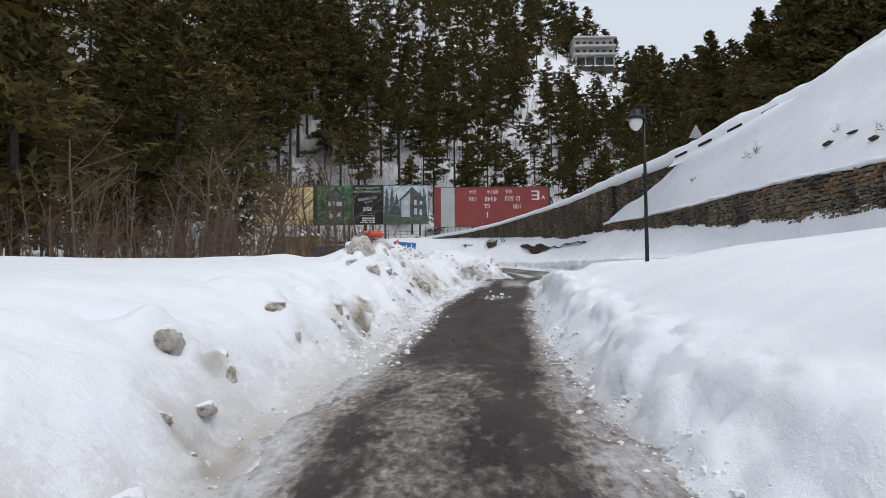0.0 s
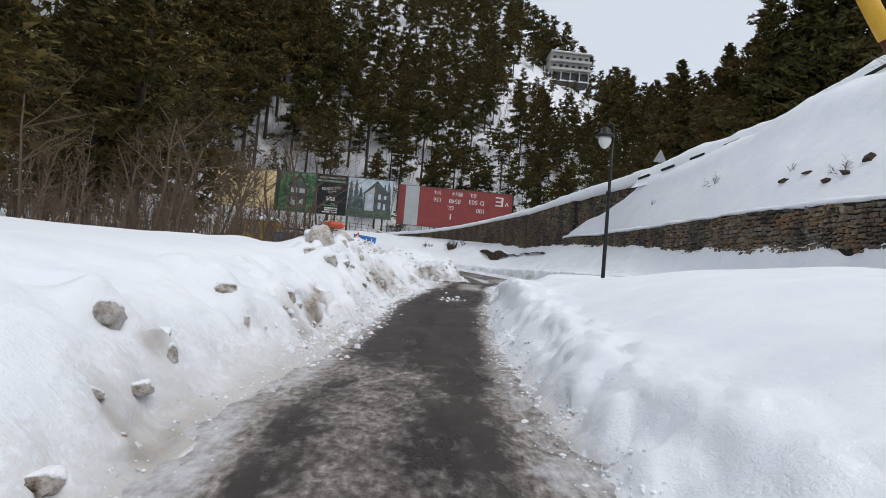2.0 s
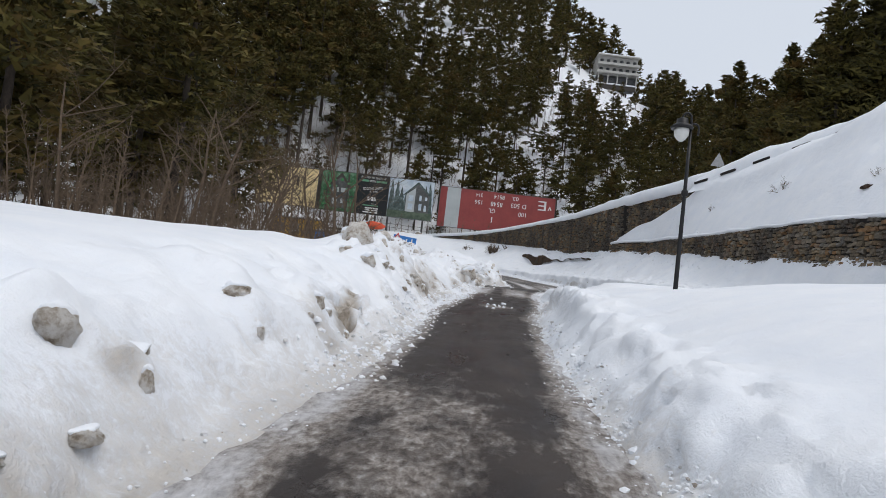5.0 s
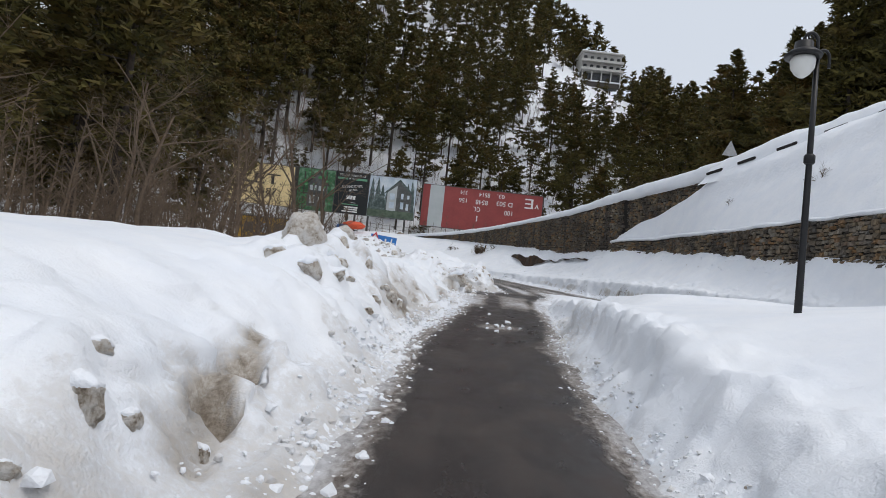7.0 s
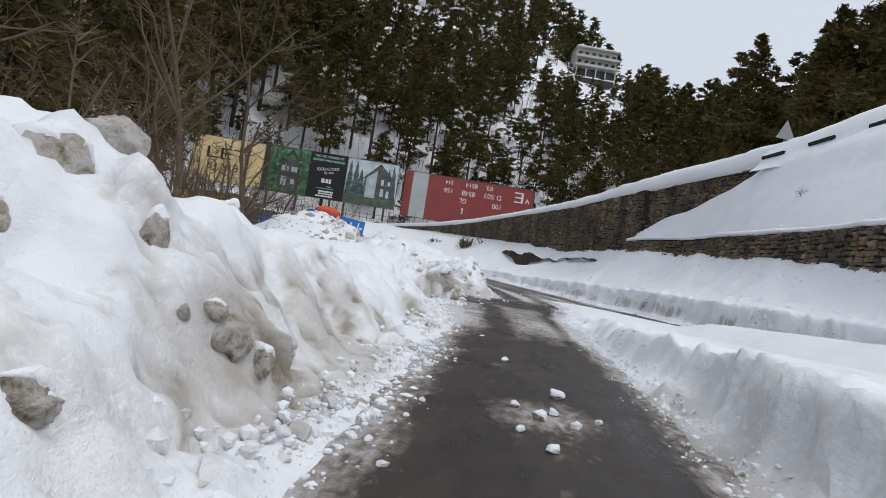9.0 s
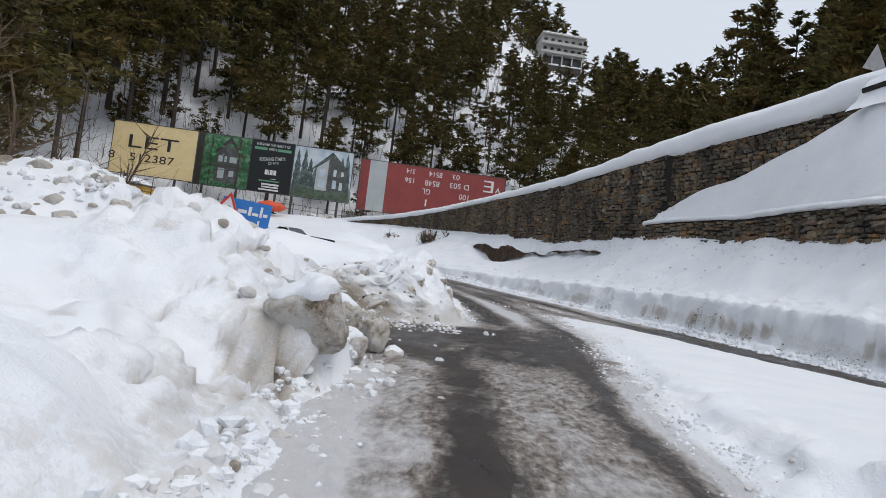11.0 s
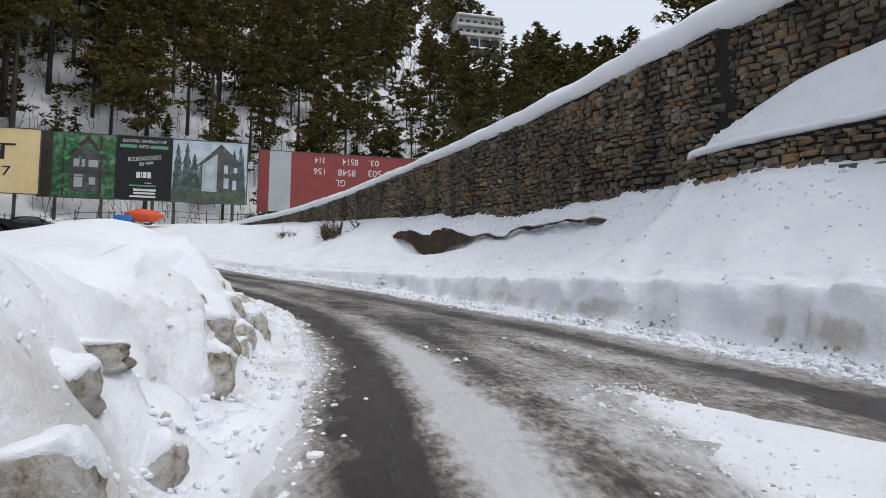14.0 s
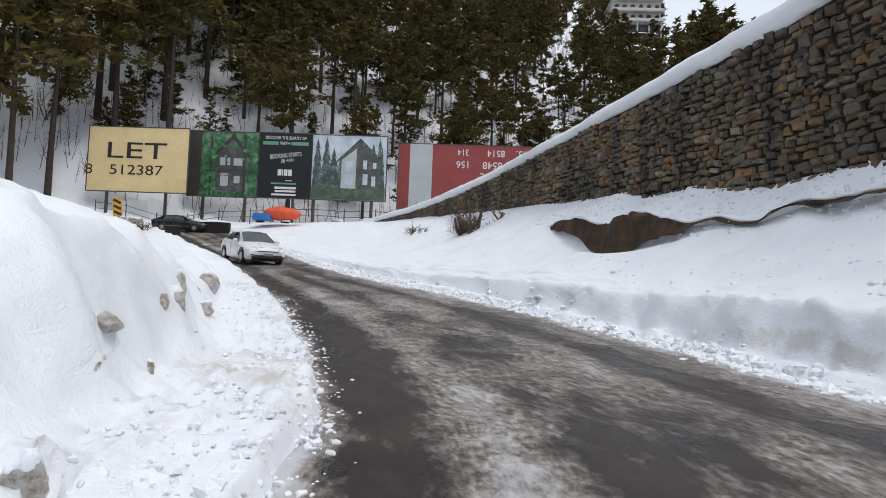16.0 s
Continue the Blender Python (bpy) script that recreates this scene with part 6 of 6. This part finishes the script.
def lathe_x(r, half, x, y):
    bm = lathe(bmesh.new(), [(r * 0.85, -half), (r, -half * 0.7), (r, half * 0.7), (r * 0.85, half)], 24)
    bmesh.ops.transform(bm, matrix=Matrix.Translation((x, y, 0.33)) @ Matrix.Rotation(radians(90), 4, "Y"), verts=bm.verts)
    return bm


def arch_ring(x, y):
    return tubed([(x, y + 0.37 * math.cos(a), 0.33 + 0.37 * math.sin(a)) for a in np.linspace(0.05, math.pi - 0.05, 12)], 0.022, 5)


sedan(pose(-4.7, 70.9, float(road_z(70.9)) + 0.02, rx=4.0, rz=36), WHITEPAINT, "white saloon car driving down the slushy road")
sedan(pose(-19.5, 96.0, ground_at(-19.5, 96.0) + 0.05, rz=95), BLACKPAINT, "black saloon car parked below the boards", "parked_car")
sedan(pose(-5.7, 57.4, ground_at(-5.7, 57.4) - 0.1, rz=82), BLACKPAINT, "black car half buried by ploughed snow", "parked_car")
# a corner of a snowed-in car
tailcar = thing("buried_car", pose(0.2, 38.6, ground_at(0.2, 38.6) + 0.1, rz=-20, ry=4), "rear corner of a red-lit car buried in snow", "car")
part("rear_light", boxed((0, 0, 0.02), (0.5, 0.12, 0.16), 0.05), TAIL, tailcar, "dark red rear light")
part("boot_edge", boxed((0.02, 0.1, 0.1), (0.62, 0.24, 0.08), 0.035), BLACKPAINT, tailcar)


# ---- kiosks and clutter by the bend ----
def snow_heap(name, c, s_, seed, parent, label=""):
    bm = bmesh.new()
    bmesh.ops.create_icosphere(bm, subdivisions=4, radius=0.5)
    for v in bm.verts:
        p = v.co.copy()
        v.co = Vector((c[0] + p.x * s_[0], c[1] + p.y * s_[1], c[2] + max(p.z, -0.12) * s_[2])) + Vector((0, 0, 0.1 * noise.noise(p * 3 + Vector((seed, 0, 0)))))
    for f in bm.faces:
        f.smooth = True
    return part(name, bm, SNOW, parent, label)


def kiosk(m, w, d, h, paint, label, snow=0.75):
    t = thing("kiosk", m, label, "kiosk", "roadside kiosks")
    part("body", boxed((w / 2, d / 2, h / 2), (w, d, h), 0.02), paint, t)
    part("roof", boxed((w / 2, d / 2 - 0.15, h + 0.05), (w + 0.4, d + 0.5, 0.09), 0.01, Euler((radians(4), 0, 0))), STEEL, t)
    snow_heap("snow_on_roof", (w / 2, d / 2, h + 0.14), (w + 0.3, d + 0.3, snow), w, t, "thick white snow on the roof")
    for k in range(3):
        part("poster", boxed((w * (0.2 + 0.3 * k), -0.012, h * 0.55), (w * 0.18, 0.02, h * 0.4), 0.004), SKY_PRINT if k % 2 else HOUSE_PRINT, t, "faded printed poster")
    part("awning_prop", tubed([(w * 0.35, -0.1, h * 0.95), (w * 0.62, -0.35, h * 0.3)], 0.05, 6), STEEL, t)
    return t


kiosk(pose(-10.2, 49.5, 2.55), 3.2, 2.2, 1.62, BLUE, "small blue kiosk with posters and snow on its roof", 0.25)
kiosk(pose(-16.8, 60.5, 3.55), 4.6, 2.4, 2.2, YELLOW, "yellow kiosk with thick snow on its roof")
cart = thing("covered_cart", pose(-11.4, 98, ground_at(-11.4, 98) + 0.0, rz=4), "blue cart under a lumpy orange tarpaulin", "cart")
part("bed", boxed((-1.5, 0, 0.75), (1.6, 1.5, 0.6), 0.05), BLUE, cart)
for x in (-1.8, 0.5):
    part("wheel", lathe(bmesh.new(), [(0.2, -0.06), (0.36, -0.05), (0.36, 0.05), (0.2, 0.06)], 16, (x, 0, 0.36)), RUBBER, cart)
bm = bmesh.new()
bmesh.ops.create_icosphere(bm, subdivisions=4, radius=0.5)
for v in bm.verts:
    p = v.co.copy()
    v.co = Vector((0.2 + p.x * 3.5, p.y * 1.8, 1.15 + p.z * 1.15 * (1 + 0.25 * noise.noise(p * 3)))) + Vector((0, 0, 0.12 * noise.noise(p * 5)))
for f in bm.faces:
    f.smooth = True
part("tarpaulin", bm, ORANGE, cart, "wrinkled orange tarpaulin")

chevron = thing("chevron_board", pose(-18.38, 84, ground_at(-18.38, 84) + 0.4, ry=-6), "black and yellow hazard board on a post", "road sign")
part("plate", boxed((0, 0, 1.5), (0.62, 0.05, 1.25), 0.01), YELLOW, chevron)
for k in range(3):
    part("black_band", boxed((0, -0.03, 1.1 + 0.4 * k), (0.58, 0.006, 0.17), 0, Euler((0, 0.5, 0))), INK, chevron)
part("post", tubed([(0, 0.06, -1.0), (0, 0.06, 1.6)], 0.05, 8), STEEL, chevron)

low_wall = thing("low_wall", pose(-16.95, 96, ground_at(-16.95, 96)), "dark low stone wall under a layer of snow", "wall")
part("stonework", boxed((0, 0, 0.45), (3.5, 0.5, 1.1), 0.06), MORTAR, low_wall)
snow_heap("snow_layer", (0, 0, 1.02), (3.4, 0.6, 0.28), 5, low_wall, "white snow on its top")
planter = thing("planter", pose(-17.43, 90, ground_at(-17.43, 90)), "dark square planter half sunk in snow", "planter")
part("box", boxed((0, 0, 0.3), (0.95, 0.7, 0.75), 0.04), MORTAR, planter)
part("rim", boxed((0, 0, 0.68), (1.05, 0.8, 0.08), 0.02), STEEL, planter)

rail = thing("wire_fence", pose(0, 100.5, 0), "thin dark wire fence on posts behind the bend", "fence")
for x in np.arange(-30, 1, 3.0):
    part("post", tubed([(x, 0, ground_at(x, 100.5) - 0.4), (x, 0, ground_at(x, 100.5) + 1.5)], 0.05, 6), STEEL, rail)
for h in (0.7, 1.25):
    part("wire", tubed([(x, 0, ground_at(x, 100.5) + h) for x in np.arange(-30, 1, 3.0)], 0.025, 4), STEEL, rail)

MOUNDS = [lump_mesh(k + 1, 0.32, stain=0.75) for k in range(3)]
# dark litter heaps at the boards' feet
for i, (x, y, w) in enumerate(((-24.5, 97.5, 1.6), (-22.0, 97, 1.2), (-18.2, 99, 2.4), (-26.5, 99, 1.0), (-6.5, 100.5, 1.3), (-4.2, 101, 1.2), (-2.0, 101, 1.1))):
    ob = new("dark_shrub_mound", MOUNDS[i % 3])
    ob.matrix_world = Matrix.Translation((x, y, ground_at(x, y) + 0.1 * w)) @ Matrix.Diagonal((w, w * 0.7, w * 0.6, 1))
    tagged(ob, "dark low mound sticking out of the snow", "mound", "mounds below the boards")

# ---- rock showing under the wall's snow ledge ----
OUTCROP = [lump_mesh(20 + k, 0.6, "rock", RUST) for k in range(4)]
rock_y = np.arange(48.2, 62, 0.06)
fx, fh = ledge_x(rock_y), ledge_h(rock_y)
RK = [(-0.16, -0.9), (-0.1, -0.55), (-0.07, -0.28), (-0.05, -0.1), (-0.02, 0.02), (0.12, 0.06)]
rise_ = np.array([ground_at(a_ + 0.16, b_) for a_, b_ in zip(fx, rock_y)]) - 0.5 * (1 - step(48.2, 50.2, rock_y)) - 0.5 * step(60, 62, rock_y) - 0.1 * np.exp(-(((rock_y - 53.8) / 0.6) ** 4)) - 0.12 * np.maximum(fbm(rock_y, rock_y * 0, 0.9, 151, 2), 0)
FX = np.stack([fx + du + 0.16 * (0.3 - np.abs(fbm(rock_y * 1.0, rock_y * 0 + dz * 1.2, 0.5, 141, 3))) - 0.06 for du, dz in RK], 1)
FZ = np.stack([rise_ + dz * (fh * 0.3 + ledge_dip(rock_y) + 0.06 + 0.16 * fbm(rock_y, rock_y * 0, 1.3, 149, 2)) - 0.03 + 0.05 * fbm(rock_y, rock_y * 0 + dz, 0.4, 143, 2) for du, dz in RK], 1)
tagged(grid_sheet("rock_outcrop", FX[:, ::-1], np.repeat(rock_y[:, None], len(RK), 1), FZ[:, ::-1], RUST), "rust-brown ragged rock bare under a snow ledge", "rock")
ledge_z = lambda y: np.interp(y, rock_y, rise_)
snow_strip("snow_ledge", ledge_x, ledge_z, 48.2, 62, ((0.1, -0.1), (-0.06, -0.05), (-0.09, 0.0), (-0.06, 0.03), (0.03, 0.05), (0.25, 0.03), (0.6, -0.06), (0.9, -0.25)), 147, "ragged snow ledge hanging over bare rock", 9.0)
for i, (x, y, w, h) in enumerate(((14.7, 23.2, 0.4, 0.2), (14.6, 20.6, 0.4, 0.26), (14.9, 22.0, 0.3, 0.18), (15.2, 19.4, 0.55, 0.34), (14.8, 19.9, 0.35, 0.22))):
    ob = new("rock_outcrop", OUTCROP[i % 4])
    ob.matrix_world = Matrix.Translation((x, y, ground_at(x, y) - 0.05)) @ Matrix.Rotation(1.6 + i, 4, "Z") @ Matrix.Diagonal((w, 0.5, h, 1))
    tagged(ob, "dark rock bare of snow on the slope", "rock", "rocks on the slope")


# ---- building on the hill ----
PLASTER = plain("pale_plaster", (0.40, 0.39, 0.365), (0.52, 0.51, 0.48), 0.85, scale=0.7)


def hill_house():
    t = thing("hillside_building", pose(50, 230, 80.5), "pale three-storey building with arched balconies in pines", "building")
    part("wall", boxed((8, 5, 8.5), (15, 9, 7), 0.05), PLASTER, t)
    part("roof", boxed((8, 4.6, 12.2), (16, 11, 0.5), 0.1), PLASTER, t, "flat pale roof edge")
    part("roof_snow", boxed((8, 4.6, 12.6), (15.6, 10.6, 0.35), 0.15), SNOW, t)
    for f in range(2):
        z = 5.6 + 3.2 * f
        part("balcony", boxed((8, -0.6, z), (16, 1.6, 0.9), 0.05), PLASTER, t)
        for k in range(6):
            win = part("window", tubed([(1.8 + 2.5 * k, 0.46, z + 0.4), (1.8 + 2.5 * k, 0.46, z + 1.9)], [0.75, 0.7], 10), DARKWIN, t, "dark arched window")
    for k in range(5):
        part("pillar", boxed((0.8 + 3.6 * k, -0.6, 2.4), (0.4, 0.4, 5.2), 0.03), PLASTER, t)
    # the open storey's inner shade is put into a solid box's dark colour
    part("basement", boxed((8, 3, 2.3), (15, 4, 4.6)), DARKWIN, t, "solid dark block for the shade of the open basement storey")
    part("terrace", boxed((-5, 1, 1.2), (11, 6, 0.5), 0.05), PLASTER, t)
    part("terrace_wall", boxed((2, -4, -1.2), (24, 0.6, 1.8), 0.05), BROWNS, t, "dark retaining wall")
    part("terrace_snow", boxed((2, -3.5, -0.1), (24, 2.2, 0.5), 0.15), SNOW, t)
    part("shed", boxed((-5, 3, 2.6), (9, 4, 2.4), 0.05), BROWNS, t)
    part("shed_roof", boxed((-5, 3, 4.1), (10, 5, 0.7), 0.2), SNOW, t)


hill_house()


# ---- bare trees and brush ----
def bare_mesh(seed, tall, levels, spread, thick, sides=5):
    r = random.Random(seed)
    wood = (bmesh.new(), bmesh.new())

    def limb(p, d, length, rad, level):
        pts, q = [p.copy()], p.copy()
        d = d.copy()
        n = 4 if level < 2 else 2
        for k in range(n):
            d = (d + Vector((r.gauss(0, 0.13), r.gauss(0, 0.13), r.gauss(0.03, 0.08)))).normalized()
            q = q + d * length / n
            pts.append(q.copy())
        tube(wood[min(level, 1)], pts, [rad * (1 - 0.6 * k / n) for k in range(n + 1)], sides if level < 2 else 3, False)
        if level < levels:
            for _ in range(r.randint(3, 5)):
                f = r.uniform(0.3, 1.0)
                base = pts[min(n, int(f * n))]
                side = Vector((r.gauss(0, 1), r.gauss(0, 1), r.gauss(0.25, 0.5))).normalized()
                limb(base, (d * (1 - spread) + side * spread).normalized(), length * r.uniform(0.45, 0.72), rad * 0.5 * (1 - 0.3 * f), level + 1)

    for _ in range(1 if thick > 0.05 else 5):
        limb(Vector((r.gauss(0, 0.1), r.gauss(0, 0.1), -0.3)), Vector((r.gauss(0, 0.16 if thick > 0.05 else 0.5), r.gauss(0, 0.16 if thick > 0.05 else 0.5), 1)).normalized(), tall * 0.5, thick, 0)
    meshes = []
    for name, bm in zip(("trunk", "branches"), wood):
        me = bpy.data.meshes.new(name)
        bm.to_mesh(me)
        bm.free()
        me.materials.append(TWIG)
        meshes.append(me)
    return meshes


BARE = [bare_mesh(k, 8.5 + k, 4, 0.62, 0.085) for k in range(4)]
BRUSH = [bare_mesh(40 + k, 3.2, 2, 0.55, 0.022, 3) for k in range(4)]
THIN = [bare_mesh(45 + k, 4.0, 2, 0.5, 0.04, 3) for k in range(4)]
SHRUB = [bare_mesh(64 + k, 1.2, 3, 0.65, 0.04, 4) for k in range(2)]
TWIGS = [bare_mesh(60 + k, 1.3, 3, 0.6, 0.02, 3) for k in range(3)]


def plant(kind, x, y, s, turn, name, label, group, category="tree"):
    t = thing(name, pose(x, y, ground_at(x, y), rz=turn) @ Matrix.Scale(s, 4), label, category, group)
    for word, me in zip(("trunk" if category == "tree" else "stem", "branches"), kind):
        new(word, me).parent = t
    return t


for i, (x, y, s) in enumerate(((-6.2, 30.5, 1.0), (-5.0, 33.0, 0.85), (-8.6, 31.5, 1.0), (-10.8, 27.0, 0.95), (-9.4, 36.5, 1.1), (-13.0, 31.0, 1.05), (-12.0, 40.0, 1.1), (-14.5, 24.5, 0.9), (-15.5, 35.5, 1.0), (-7.2, 38.5, 0.8), (-4.9, 26.8, 0.9), (-3.9, 29.6, 0.8), (-8.9, 24.4, 0.95), (-7.6, 27.2, 0.75))):
    plant(BARE[i % 4], x, y, s, i * 70, "bare_tree", "leafless grey-brown tree behind the snow bank", "bare trees")
for i in range(46):
    x, y = rnd.uniform(-17, -4.4), rnd.uniform(24, 42)
    plant(BRUSH[i % 4], x, y, rnd.uniform(0.7, 1.35), i * 47, "bare_bush", "leafless brown bush behind the snow bank", "bare bushes", "bush")
for i in range(26):
    x, y = rnd.uniform(24, 44), rnd.uniform(72, 104)
    plant(BARE[i % 4], x, y, rnd.uniform(0.6, 1.0), i * 53, "bare_tree", "leafless brown tree above the upper road", "bare trees on the slope")
for i in range(24):
    x, y = rnd.uniform(-50, 30), rnd.uniform(106, 130)
    plant(THIN[i % 4], x, y, rnd.uniform(0.7, 1.7), i * 61, "bare_bush", "leafless brown bush on the snowy hillside", "bushes on the hillside", "bush")
for x, y, s, k in ((5.0, 67.0, 1.6, 1), (2.6, 73.0, 1.2, 1), (3.2, 72.2, 0.7, 0), (15.0, 29.3, 0.9, 1), (15.05, 23.2, 0.5, 2), (14.6, 35.5, 0.5, 0), (14.9, 20.2, 0.8, 1)):
    plant(TWIGS[k], x, y, s, 40 * k, "bare_shrub", "small leafless shrub poking out of the snow", "shrubs in the snow", "shrub")
for x, y, s, k in ((5.6, 66.2, 2.6, 0), (5.1, 66.9, 1.2, 1), (2.7, 73.2, 0.8, 0), (-19.8, 90.0, 1.6, 1)):
    plant(SHRUB[k], x, y, s, 75 * k, "bare_shrub", "dark gnarled leafless shrub at the wall's foot", "shrubs in the snow", "shrub")
plant(BARE[1], 17.0, 20.9, 0.62, 30, "bare_tree", "slender leafless tree on the snowy slope", "bare trees on the slope")

# ---- stones of the walls ----
lay_stones(wall_upper, wall_face, upper_core, foot_z, 38.3, 89, (46.5, 55.0), 5)
lay_stones(wall_lower, low_x, lower_core, foot_z, 12, 47.5, (41.0, 47.4), 6)
